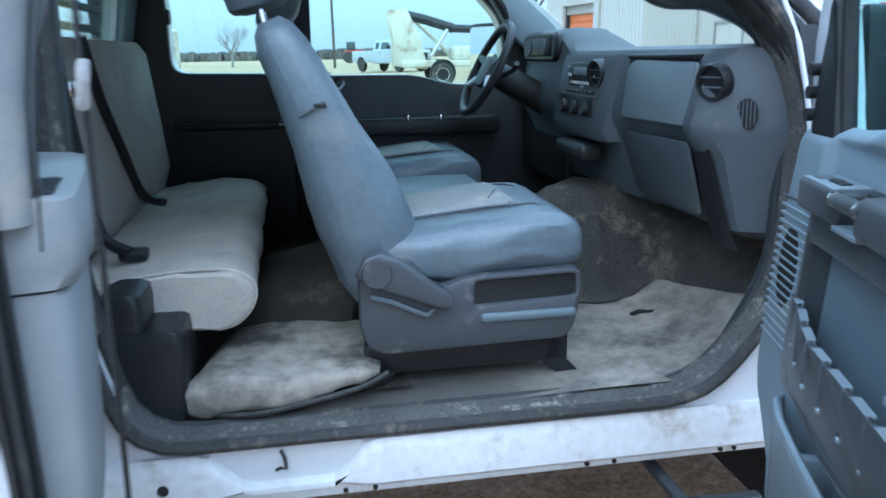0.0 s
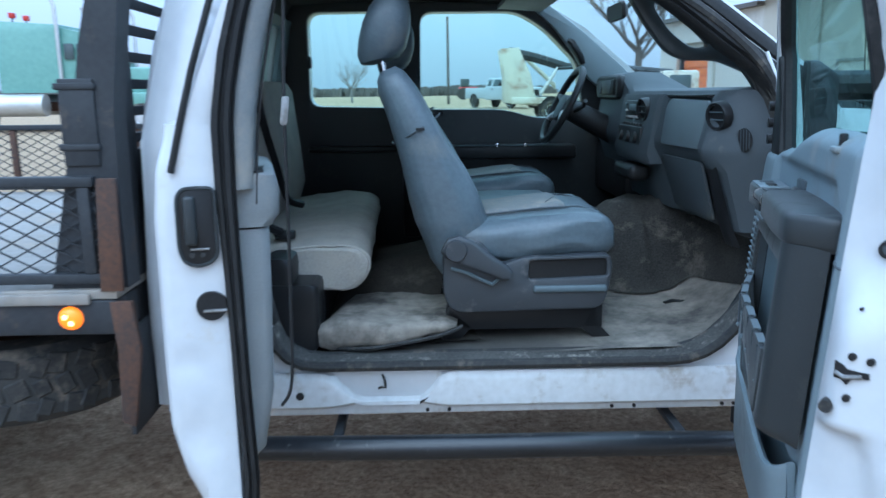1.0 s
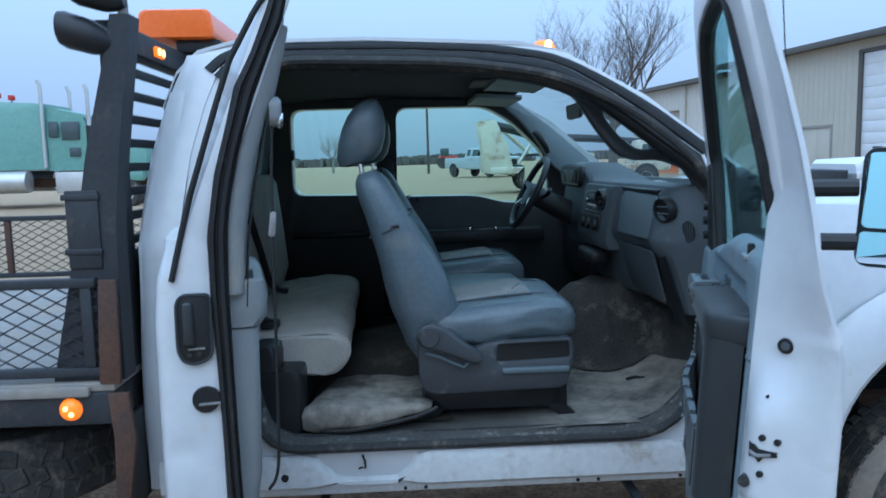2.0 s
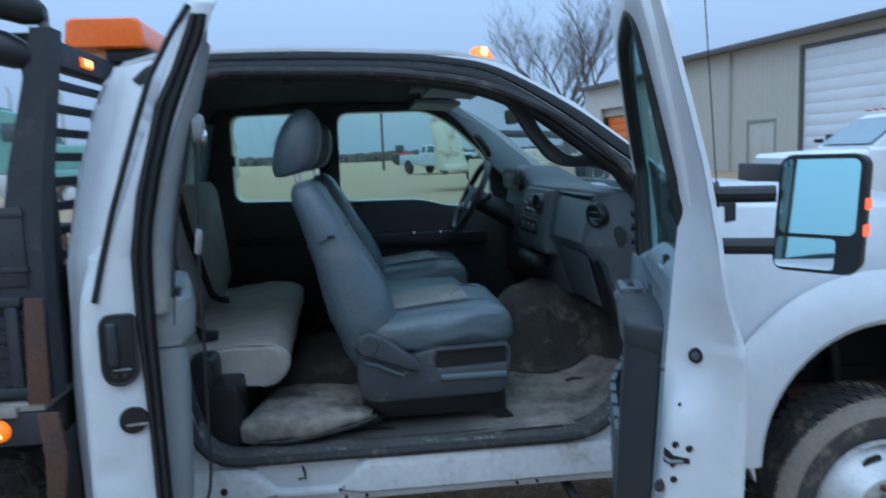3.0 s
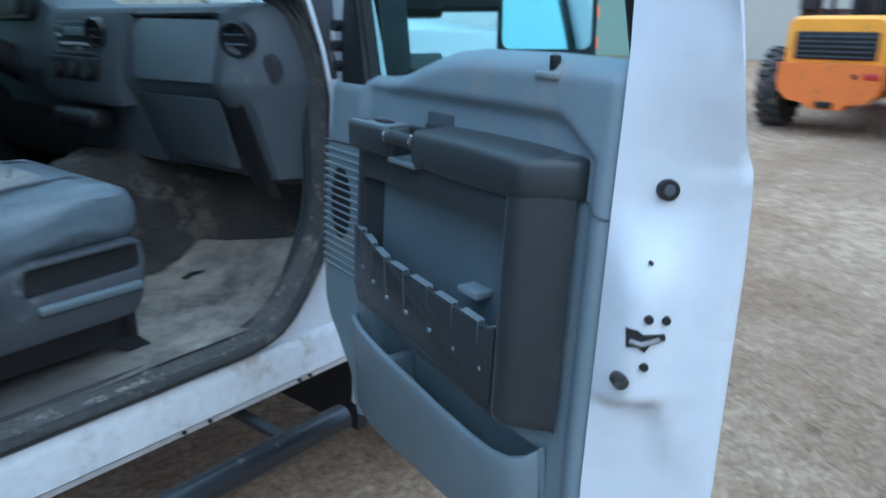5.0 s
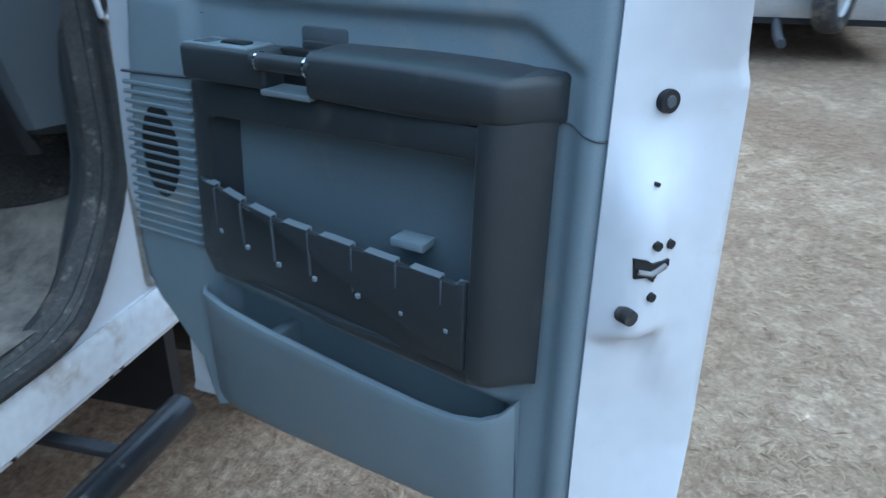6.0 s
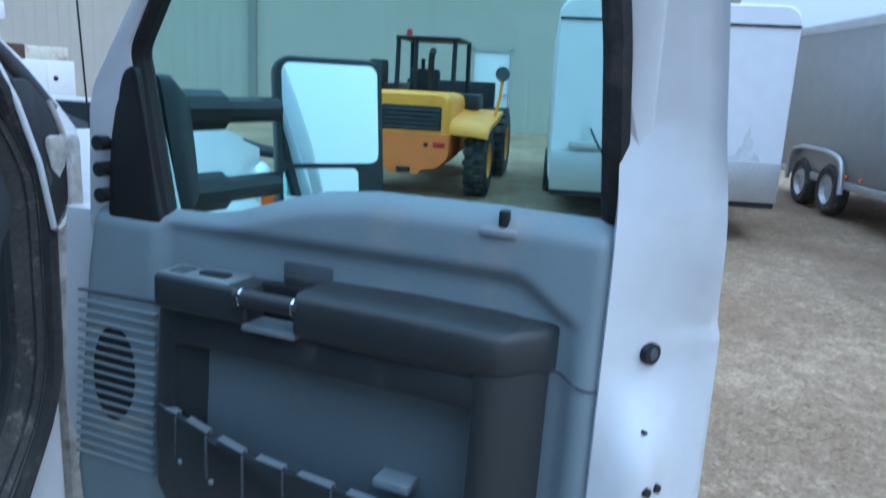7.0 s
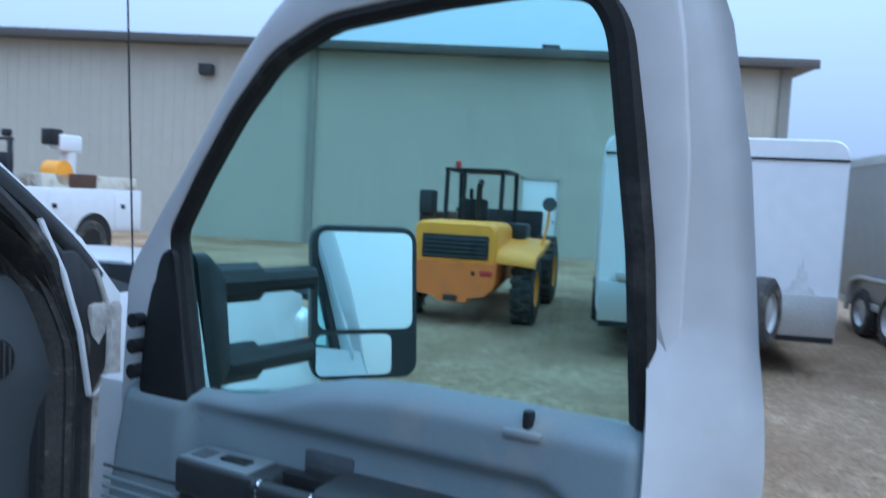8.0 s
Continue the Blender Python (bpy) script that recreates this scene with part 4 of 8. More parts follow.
# speaker slats between the lining's front edge and the dark panel
for k in range(17):
    z = 0.975 + k * 0.0168
    u0 = 0.163 + 0.02 * (z - 1.0)
    part("speaker_slat", box(u0 + 0.012, 0.35, along(LINING, z) - 0.0045, along(LINING, z) + 0.004, z - 0.0036, z + 0.0036, 0.0015, 1), TRIM, front_door, "", DOOR)

part("speaker_grille", plate([(0.262 + 0.046 * math.cos(0.2618 * k), 1.131 + 0.082 * math.sin(0.2618 * k)) for k in range(24)], [], 0.004, lambda a, b, c: (a, along(LINING, b) - 0.0038 + c, b)), BLACK, front_door, "dark speaker opening behind the slats", DOOR)

# dark insert: frame, pocket front with notched edge, armrest, switches and pull handle
def insert_n(u, z):
    """How far the dark insert stands proud of the lining: less at its front end."""
    return along(LINING, z) - 0.028 - 0.041 * step((u - 0.36) / 0.25)


INSERT_OUT = corner_loop([(0.372, 1.28), (0.368, 1.04), (0.41, 0.962), (0.7, 0.94), (0.94, 0.918), (0.945, 1.0), (0.945, 1.28)], 0.02)
INSERT_IN = corner_loop([(0.41, 1.218), (0.41, 1.0), (0.44, 0.97), (0.7, 0.958), (0.908, 0.958), (0.918, 1.0), (0.92, 1.235)], 0.02)
insert = part("insert_frame", plate(INSERT_OUT, [INSERT_IN], 0.066, lambda a, b, c: (a, insert_n(a, b) + 0.005 + c, b), 0.01), DARK, front_door, "dark plastic door insert", DOOR)
part("pocket_back", plate(INSERT_IN, [], 0.004, lambda a, b, c: (a, along(LINING, b) - 0.006 + c, b)), PANEL, front_door, "", DOOR)
slant = [[(0.4, insert_n(0.4, z) + 0.012, z), (0.43, insert_n(0.42, z) + 0.02, z), (0.462, along(LINING, z) - 0.008, z), (0.462, along(LINING, z), z), (0.4, along(LINING, z), z)] for z in (0.97, 1.1, 1.235)]
part("pocket_cheek", loft(slant), DARK, front_door, "", DOOR)
column = []
for z, k in ((0.914, 0.35), (0.918, 0.7), (0.926, 0.93), (0.94, 1.0), (1.1, 1.0), (1.285, 1.0)):
    o = along(LINING, z)
    column.append([(0.917, o, z), (0.917, o - 0.063 * k, z), (0.92, o - 0.067 * k, z), (0.928, o - 0.069 * k, z), (0.94, o - 0.068 * k, z), (0.952, o - 0.063 * k, z), (0.962, o - 0.053 * k, z), (0.974, o - 0.037 * k, z), (0.986, o - 0.019 * k, z), (0.996, o, z)])
part("insert_column", loft(column), DARK, front_door, "", DOOR, 70)
notches = [(0.41, 0.952), (0.385, 0.985), (0.38, 1.115)]
for u in (0.437, 0.512, 0.589, 0.66, 0.74, 0.816, 0.889):
    zt = 1.111 - 0.036 * (u - 0.4) / 0.47
    notches += [(u - 0.03, zt + 0.002), (u - 0.012, zt + 0.001), (u - 0.01, zt - 0.002), (u + 0.01, zt - 0.003), (u + 0.012, zt - 0.001)]
notches += [(0.915, 1.075), (0.915, 0.945)]
pocket = part("map_pocket", plate(notches, [], 0.012, lambda a, b, c: (a, insert_n(a, b) - 0.002 + c, b), 0.003), DARK, front_door, "dark map pocket with a notched edge", DOOR)
# ribs and feet are paler than the pocket: painted highlights
for u in (0.437, 0.512, 0.589, 0.66, 0.74, 0.816, 0.889):
    zt = 1.111 - 0.036 * (u - 0.4) / 0.47
    n0 = insert_n(u, zt) - 0.0035
    part("pocket_rib", box(u - 0.0115, u - 0.0085, n0 - 0.001, n0 + 0.004, zt - 0.072, zt - 0.003, 0.0005, 1), DASH, front_door, "", DOOR)
    part("pocket_foot", box(u - 0.004, u + 0.004, n0 - 0.004, n0 + 0.002, zt - 0.078, zt - 0.07, 0.0015, 1), TRIM, front_door, "", DOOR)
# paler lip paints the light along the pocket's top edge
flange = []
knots = [0.385] + [u + d for u in (0.437, 0.512, 0.589, 0.66, 0.74, 0.816, 0.889) for d in (-0.0125, -0.0105, 0.0105, 0.0125)] + [0.914]
for k, u in enumerate(knots):
    low = k % 4 in (2, 3) and k < len(knots) - 1
    zt = 1.108 - 0.036 * (u - 0.4) / 0.47 - (0.004 if low else 0.0)
    n0, w = insert_n(u, zt) - 0.002, 0.009 if low else 0.014
    flange.append([(u, n0 + 0.001, zt - 0.003), (u, n0 + 0.001, zt + 0.003), (u, n0 + 0.001 + w, zt + 0.004), (u, n0 + 0.001 + w, zt - 0.002)])
part("pocket_lip", loft(flange), DASH_PANEL, front_door, "map pocket lip, its lit edge painted grey", DOOR)
part("paper_scrap", box(0.775, 0.83, -0.1, -0.06, 1.085, 1.098, 0.002), TRIM, front_door, "", DOOR)
arm = []
for u, top, low, out in ((0.645, 1.336, 1.285, -0.1), (0.653, 1.343, 1.279, -0.112), (0.8, 1.345, 1.277, -0.117), (0.9, 1.343, 1.278, -0.118), (0.94, 1.341, 1.279, -0.117), (0.953, 1.339, 1.279, -0.112), (0.963, 1.339, 1.279, -0.1), (0.98, 1.339, 1.278, -0.078), (0.995, 1.337, 1.277, -0.056), (1.001, 1.333, 1.279, -0.042)):
    back, r = -0.02, 0.012
    arm.append([(u, back, low), (u, out + r, low), (u, out + 0.004, low + 0.005), (u, out, low + r), (u, out, top - r), (u, out + 0.004, top - 0.005), (u, out + r, top), (u, back - 0.006, top + 0.002), (u, back, top - 0.004)])
part("armrest", loft(arm), DARK, front_door, "dark padded armrest", DOOR)
part("switch_panel", box(0.394, 0.566, -0.103, -0.03, 1.28, 1.333, 0.008, 3), DARK, front_door, "dark window switch panel", DOOR)
# top plate paler than the panel's sides
part("switch_top", box(0.398, 0.53, -0.098, -0.034, 1.33, 1.3355, 0.002), DASH_PANEL, front_door, "grey switch plate", DOOR)
part("switch_recess", box(0.41, 0.44, -0.085, -0.055, 1.333, 1.337, 0.001), DASH, front_door, "", DOOR)
part("window_switch", box(0.46, 0.51, -0.078, -0.058, 1.333, 1.3395, 0.003), BLACK, front_door, "", DOOR)
# solid black block in place of the shaded hollow
part("pull_cup", box(0.56, 0.65, -0.06, -0.04, 1.27, 1.3345, 0.003), BLACK, front_door, "black block painting the shade behind the pull handle", DOOR)
bar = [[(u, -0.103 + 0.012 * math.cos(0.5236 * k), 1.322 + 0.013 * math.sin(0.5236 * k)) for k in range(12)] for u in (0.55, 0.57, 0.61, 0.66)]
part("pull_handle", loft(bar), DARK, front_door, "dark pull handle between two bright rings", DOOR, 60)
for u in (0.563, 0.652):
    part("grip_ring", lathe([(0.01, -0.002), (0.0145, -0.002), (0.0145, 0.002), (0.01, 0.002)], (0, 0, 0), 16), CHROME, front_door, "thin chrome ring", DOOR @ pose(u, -0.103, 1.322, 0, 0, -90))
# pale grey paints the light on the pull gap's floor
part("pull_well", box(0.56, 0.652, -0.107, -0.04, 1.274, 1.2835, 0.003), DASH_PANEL, front_door, "ledge under the pull handle, painted pale as if lit", DOOR)

# storage bin along the bottom
BIN = [(0.345, 0.9, -0.078), (0.36, 0.897, -0.094), (0.42, 0.888, -0.106), (0.52, 0.874, -0.11), (0.62, 0.863, -0.111), (0.72, 0.851, -0.112), (0.82, 0.841, -0.112), (0.88, 0.839, -0.111), (0.925, 0.847, -0.108), (0.955, 0.861, -0.098), (0.972, 0.878, -0.08)]
bin_rings = []
for u, z, n in BIN:
    base = 0.652
    bin_rings.append([(u, -0.07, base - 0.01), (u, n + 0.016, base), (u, n + 0.004, base + 0.03), (u, n, z - 0.03), (u, n - 0.004, z - 0.012), (u, n - 0.002, z - 0.003), (u, n + 0.006, z), (u, n + 0.012, z - 0.004), (u, n + 0.014, z - 0.02), (u, n + 0.018, base + 0.06), (u, -0.055, base + 0.05)])
part("storage_bin", loft(bin_rings), TRIM, front_door, "grey storage bin along the door's foot", DOOR)
part("bin_divider", box(0.51, 0.535, -0.1, -0.03, 0.74, 0.862, 0.004), TRIM, front_door, "", DOOR)

# things on the rear edge
def on_edge(z, k):
    """A point on the slanted edge face: k from 0 at the lining to 1 at the hem."""
    pts = edge_section(z)[3:12]
    x = max(0.0, min(7.999, k * 8))
    (u, n), (v, m) = pts[int(x)], pts[int(x) + 1]
    t = x - int(x)
    return Vector((u + (v - u) * t, n + (m - n) * t, z))


FACE = Vector((0.86, -0.51, 0))
for z, k, r, name in ((1.311, 0.36, 0.0155, "edge_plug"), (1.217, 0.24, 0.003, "edge_hole"), (1.142, 0.27, 0.0065, "edge_hole"), (1.138, 0.46, 0.0065, "edge_hole"), (1.073, 0.28, 0.0065, "edge_hole")):
    p = on_edge(z, k)
    part(name, cyl(p - FACE * 0.004, p + FACE * 0.005, r, r * 0.92, 20), BLACK, front_door, "", DOOR)
p = on_edge(1.311, 0.36)
part("plug_centre", cyl(p, p + FACE * 0.0065, 0.011, 0.007, 14), DASH, front_door, "", DOOR)
p = on_edge(1.05, 0.05)
part("door_bumper", cyl(p - FACE * 0.006, p + FACE * 0.014, 0.0115, 0.0105, 18), RUBBER, front_door, "black rubber door stop", DOOR)
latch_bm = plate([(-0.034, 0.016), (-0.03, -0.014), (-0.012, -0.012), (0.0, -0.02), (0.01, -0.006), (0.036, -0.004), (0.034, 0.006), (-0.004, 0.008), (-0.014, 0.014)], [], 0.006, lambda a, b, c: on_edge(1.113 + b * 0.9, 0.26 + a * 6) + FACE * (c - 0.002))
part("latch_slot", latch_bm, BLACK, front_door, "open latch slot", DOOR)
part("latch_claw", tube([on_edge(1.11, 0.1) + FACE * 0.004, on_edge(1.107, 0.22) + FACE * 0.005, on_edge(1.112, 0.4) + FACE * 0.004], 0.004, 8), HUB_CLAW, front_door, "", DOOR)

# tow mirror on two arms
MIRROR_AXIS = Vector((0.655, 0.7556, 0))  # from its inner to its outer end
MIRROR_FACE = Vector((0.7556, -0.655, 0))  # towards the driver


def mirror_plane(a, b, c):
    return Vector((0.365, 0.44, 1.508 + b)) + MIRROR_AXIS * a + MIRROR_FACE * (c - 0.14 * b)


mirror_rings = []
for d, grow in ((-0.095, 0.55), (-0.08, 0.82), (-0.045, 0.97), (-0.005, 1.0), (0.004, 0.985)):
    mirror_rings.append([mirror_plane(a * grow, b * grow, d) for a, b in rounded(0.232, 0.322, 0.033, 4)])
mirror = part("mirror_housing", loft(mirror_rings), BLACK, front_door, "black telescoping tow mirror", DOOR)
part("mirror_glass", plate([(a, b + 0.046) for a, b in rounded(0.206, 0.203, 0.02)], [], 0.003, lambda a, b, c: mirror_plane(a, b, c + 0.0045)), MIRROR, front_door, "large flat mirror glass", DOOR)
part("spotter_glass", plate([(a - 0.025, b - 0.108) for a, b in rounded(0.162, 0.084, 0.014)], [], 0.003, lambda a, b, c: mirror_plane(a, b, c + 0.0045)), MIRROR, front_door, "small wide-angle mirror glass", DOOR)
part("mirror_base", loft([[(u, n, z) for u, z in corner_loop([(0.2, 1.385), (0.21, 1.56), (0.28, 1.625), (0.305, 1.62), (0.325, 1.5), (0.34, 1.385)], 0.02)] for n in (0.02, 0.05)] + [[(0.27 + (u - 0.27) * 0.6, 0.1, 1.49 + (z - 1.49) * 0.75) for u, z in corner_loop([(0.2, 1.385), (0.21, 1.56), (0.28, 1.625), (0.305, 1.62), (0.325, 1.5), (0.34, 1.385)], 0.02)]]), BLACK, front_door, "black mirror mounting base", DOOR)
for z in (1.41, 1.56):
    part("mirror_arm", tube([(0.24, 0.01, z), (0.25, 0.1, z), (0.27, 0.2, z)], 0.038, 10), BLACK, front_door, "", DOOR)
    part("mirror_slide", tube([(0.265, 0.19, z), (0.278, 0.28, z), (0.287, 0.35, z)], 0.025, 10), BLACK, front_door, "", DOOR)
for z in (1.535, 1.465):
    at = mirror_plane(0.113, z - 1.508, -0.03)
    lens = box(-0.005, 0.005, -0.022, 0.022, -0.015, 0.015, 0.003)
    lens.transform(Matrix.Translation(at) @ pose(0, 0, 0, 0, 0, 53))
    part("marker_lens", lens, SIGNAL, front_door, "", DOOR)

# hinges and check strap
for z in (0.88, 1.285):
    part("door_hinge", box(1.52, 1.575, -0.024, 0.0, z - 0.026, z + 0.026, 0.01, 3), JAMB, truck, "dirty white door hinge")
    part("hinge_pin", cyl((1.55, -0.026, z - 0.034), (1.55, -0.026, z + 0.034), 0.009, seg=12), HUB_CLAW, truck)
part("hinge_bolt", cyl((1.536, -0.016, 1.035), (1.536, -0.002, 1.035), 0.014, 0.012, seg=12), RUBBER, truck)
part("hinge_pillar", box(1.475, 1.58, -0.004, 0.1, 0.72, 1.5, 0.02), JAMB, truck, "dirty white hinge pillar with door gap shade in its paint")
COVER_LINE = corner_loop([(1.425, 1.6), (1.443, 1.45), (1.464, 1.325), (1.505, 1.365), (1.524, 1.47), (1.51, 1.55), (1.47, 1.6)], 0.012)


def jamb_y(z):
    return -0.01 + max(0.0, z - 1.42) * 0.23


part("pillar_cover", plate(COVER_LINE, [], 0.012, lambda a, b, c: (a, jamb_y(b) - 0.002 + c, b), 0.003), BLACK, truck, "black plastic corner cover behind the hinge")
part("jamb_flange", tube(smooth_line([(x, jamb_y(z), z) for x, z in ((1.458, 1.33), (1.475, 1.322), (1.51, 1.36), (1.53, 1.47), (1.515, 1.56))], 6), 0.006, 8), JAMB, truck, "dusty painted flange")
part("pillar_flange", tube([(x, jamb_y(z), z) for x, z in ((1.39, 1.66), (1.425, 1.56), (1.44, 1.45), (1.46, 1.325))], 0.006, 8), WHITE, truck)

# ---- rear half door, swung open ----
REAR_DOOR = Matrix(((0.208, -0.978, 0, -0.165), (-0.978, -0.208, 0, 0.0), (0, 0, 1, 0), (0, 0, 0, 1)))  # along the door, outward, up
R_HEM = [(0.62, 0.07), (0.724, 0.112), (0.832, 0.137), (0.95, 0.138), (1.1, 0.137), (1.3, 0.135), (1.4, 0.125), (1.44, 0.113), (1.48, 0.1)]


def rear_shell():
    rings = []
    for i in range(36):
        z = 0.62 + 0.025 * i
        h = along(R_HEM, z)
        dip = dent(z, 0.99, 0.02, -0.008) + dent(z, 0.82, 0.05, -0.01)
        rings.append([(0.03, 0.0, z), (0.03, h - 0.004, z), (0.3, h + 0.012, z), (0.56, h + 0.008, z), (0.6, h + 0.002, z), (0.616, h - 0.008, z), (0.626 + dip, h - 0.026, z), (0.634 + dip, 0.07, z), (0.638, 0.03, z), (0.632, 0.0, z), (0.6, -0.01, z)])
    return loft(rings)


rear_door = part("rear_door", rear_shell(), WHITE, truck, "white rear half door swung wide open", REAR_DOOR, 50)


R_LEAN = [(1.4, 0.098), (1.573, 0.053), (1.784, -0.017), (1.933, -0.07), (2.058, -0.151), (2.08, -0.165)]


def rear_n(z):
    return along(R_LEAN, z)


R_OUT = corner_loop([(0.03, 1.44), (0.04, 1.85), (0.12, 1.97), (0.5, 2.02), (0.6, 2.07), (0.634, 2.078), (0.634, 1.44)], 0.015)
R_IN = corner_loop([(0.12, 1.5), (0.13, 1.88), (0.5, 1.95), (0.54, 1.92), (0.55, 1.5)], 0.05)
part("window_frame", plate(R_OUT, [R_IN], 0.09, lambda a, b, c: (a, rear_n(b) - 0.06 + c * 0.65, b), 0.004), WHITE, rear_door, "", REAR_DOOR)
part("window_channel", tube([(0.636, rear_n(z) - 0.004, z) for z in (1.4, 1.5, 1.6, 1.7, 1.8, 1.9, 2.0, 2.06)], 0.007, 8), SEAL, rear_door, "black window channel", REAR_DOOR)
pane = part("rear_door_glass", plate(R_IN, [], 0.005, lambda a, b, c: (a, rear_n(b) - 0.05 + c, b)), GLASS, rear_door, "", REAR_DOOR)
pane.visible_shadow = False
SEAL_OUT = [(0.64, 0.0), (0.7, -0.01), (0.93, -0.002), (1.2, 0.004), (1.36, 0.01), (1.5, 0.01), (1.64, -0.013), (1.76, -0.047), (1.84, -0.068), (1.91, -0.106), (2.02, -0.151), (2.06, -0.165)]
SEAL_IN = [(0.64, -0.038), (0.7, -0.042), (0.93, -0.036), (1.2, -0.033), (1.36, -0.032), (1.5, -0.036), (1.57, -0.044), (1.7, -0.073), (1.82, -0.112), (1.95, -0.165), (1.98, -0.182), (2.06, -0.2)]
edge_rings = []
for k in range(57):
    z = 0.64 + 0.025 * k
    a, b = along(SEAL_OUT, z), along(SEAL_IN, z)
    back = 0.04 * max(0.0, 0.74 - z) * 4
    edge_rings.append([(0.632 + d - back, a + (b - a) * q, z) for q, d in ((0.0, -0.02), (0.0, 0.006), (0.08, 0.014), (0.3, 0.018), (0.4, 0.01), (0.46, 0.01), (0.56, 0.02), (0.78, 0.02), (0.84, 0.006), (0.9, 0.006), (0.96, 0.012), (1.0, 0.006), (1.0, -0.02))])
part("edge_seal", loft(edge_rings), SEAL, rear_door, "thick ribbed black rubber edge seal", REAR_DOOR, 50)
PILLAR_IN = [(1.36, -0.066), (1.5, -0.076), (1.6, -0.092), (1.66, -0.104), (1.77, -0.136), (1.83, -0.16), (1.9, -0.178), (1.98, -0.197), (2.02, -0.205)]
pillar_rings = []
for k in range(32):
    z = 1.36 + 0.02 * k
    a, b = along(SEAL_IN, z), along(PILLAR_IN, z)
    pillar_rings.append([(0.62, a + 0.01, z), (0.632, a - 0.002, z), (0.63, a + (b - a) * 0.4, z), (0.622, b + 0.008, z), (0.61, b, z), (0.54, b - 0.004, z), (0.54, a, z)])
part("pillar_lining", loft(pillar_rings), REAR_TRIM, rear_door, "grey plastic pillar lining", REAR_DOOR, 60)
low = []
for z, n in ((0.72, -0.02), (0.76, -0.06), (0.9, -0.085), (1.1, -0.092), (1.26, -0.095), (1.27, -0.09)):
    low.append([(a + 0.33, b, z) for a, b in ((0.27, 0.0), (0.27, n + 0.02), (0.255, n), (0.0, n - 0.0), (-0.22, n + 0.01), (-0.27, 0.0))])
part("door_lining", loft(low), REAR_TRIM, rear_door, "grey plastic rear door lining", REAR_DOOR, 70)
high = []
for z, n in ((1.275, -0.1), (1.3, -0.118), (1.35, -0.121), (1.385, -0.112), (1.39, -0.09)):
    high.append([(a + 0.335, b, z) for a, b in ((0.27, 0.0), (0.27, n + 0.02), (0.25, n), (0.0, n), (-0.22, n + 0.01), (-0.27, 0.0))])
part("upper_lining", loft(high), REAR_TRIM, rear_door, "", REAR_DOOR, 50)
part("belt_slot", box(0.45, 0.585, -0.09, -0.05, 1.386, 1.3935, 0.003), BLACK, rear_door, "", REAR_DOOR)
part("window_lining", plate(R_OUT, [R_IN], 0.02, lambda a, b, c: (a - 0.06, max(rear_n(b) - 0.085, along(PILLAR_IN, b) + 0.006) + c, b), 0.006), REAR_TRIM, rear_door, "grey window lining", REAR_DOOR)
strap = []
for k in range(13):
    t = k / 12
    n, z = -0.137 + 0.067 * t + 0.012 * math.sin(math.pi * t), 1.765 - 0.44 * t
    strap.append([(0.575, n + 0.003, z), (0.606, n, z), (0.606, n - 0.003, z), (0.575, n - 0.001, z)])
part("belt_strap", loft(strap), BLACK, rear_door, "black seat belt", REAR_DOOR)
part("belt_guide", loft([[(0.59 + a * k, -0.145 - d, 1.785 + b * k) for a, b in rounded(0.06, 0.07, 0.025)] for d, k in ((0.0, 1.0), (0.02, 1.0), (0.028, 0.8))]), REAR_TRIM, rear_door, "grey belt guide cover", REAR_DOOR)
part("belt_anchor", lathe([(0.008, -0.006), (0.017, -0.006), (0.02, 0.0), (0.017, 0.006), (0.008, 0.006), (0.008, -0.006)], (0, 0, 0), 16), CHROME, rear_door, "", REAR_DOOR @ pose(0.598, -0.17, 1.765))
part("loose_belt", tube(smooth_line([(0.596, -0.15, 1.76), (0.6, -0.142, 1.6), (0.602, -0.137, 1.4), (0.602, -0.133, 1.15), (0.602, -0.125, 0.92), (0.6, -0.1, 0.86)], 6), 0.004, 6), BLACK, rear_door, "", REAR_DOOR)
part("belt_tongue", plate([(a - 0.14, b + 1.52) for a, b in rounded(0.016, 0.06, 0.006)], [], 0.004, lambda a, b, c: (0.606 + c, a + (1.52 - b) * 0.12, b), 0.001), HUB_CLAW, rear_door, "worn steel belt tongue", REAR_DOOR)
BEZEL = corner_loop([(0.012, 1.368), (0.012, 1.228), (0.027, 1.212), (0.053, 1.205), (0.078, 1.214), (0.088, 1.24), (0.087, 1.35), (0.074, 1.369)], 0.014)
bezel = part("handle_bezel", plate(BEZEL, [], 0.012, lambda a, b, c: (0.648 - c, a, b), 0.004), BLACK, rear_door, "black plastic handle bezel", REAR_DOOR)
part("bezel_rim", tube([(0.648, a, b) for a, b in BEZEL], 0.004, 6, True), DARK, rear_door, "", REAR_DOOR)
part("pull_handle", box(0.646, 0.66, 0.05, 0.075, 1.25, 1.354, 0.008, 3), DARK, rear_door, "dark pull handle", REAR_DOOR)
part("handle_ridge", box(0.646, 0.653, 0.028, 0.066, 1.24, 1.2445, 0.001), HUB_CLAW, rear_door, "", REAR_DOOR)
for n in (0.042, 0.063):
    part("handle_screw", cyl((0.645, n, 1.23), (0.652, n, 1.23), 0.0055, seg=12), RUBBER, rear_door, "", REAR_DOOR)
part("striker_cup", cyl((0.625, 0.033, 1.117), (0.644, 0.033, 1.117), 0.034, 0.031, 24), BLACK, rear_door, "round black striker cup", REAR_DOOR)
part("striker_bar", box(0.641, 0.651, 0.0, 0.05, 1.105, 1.111, 0.0025), HUB_CLAW, rear_door, "", REAR_DOOR)
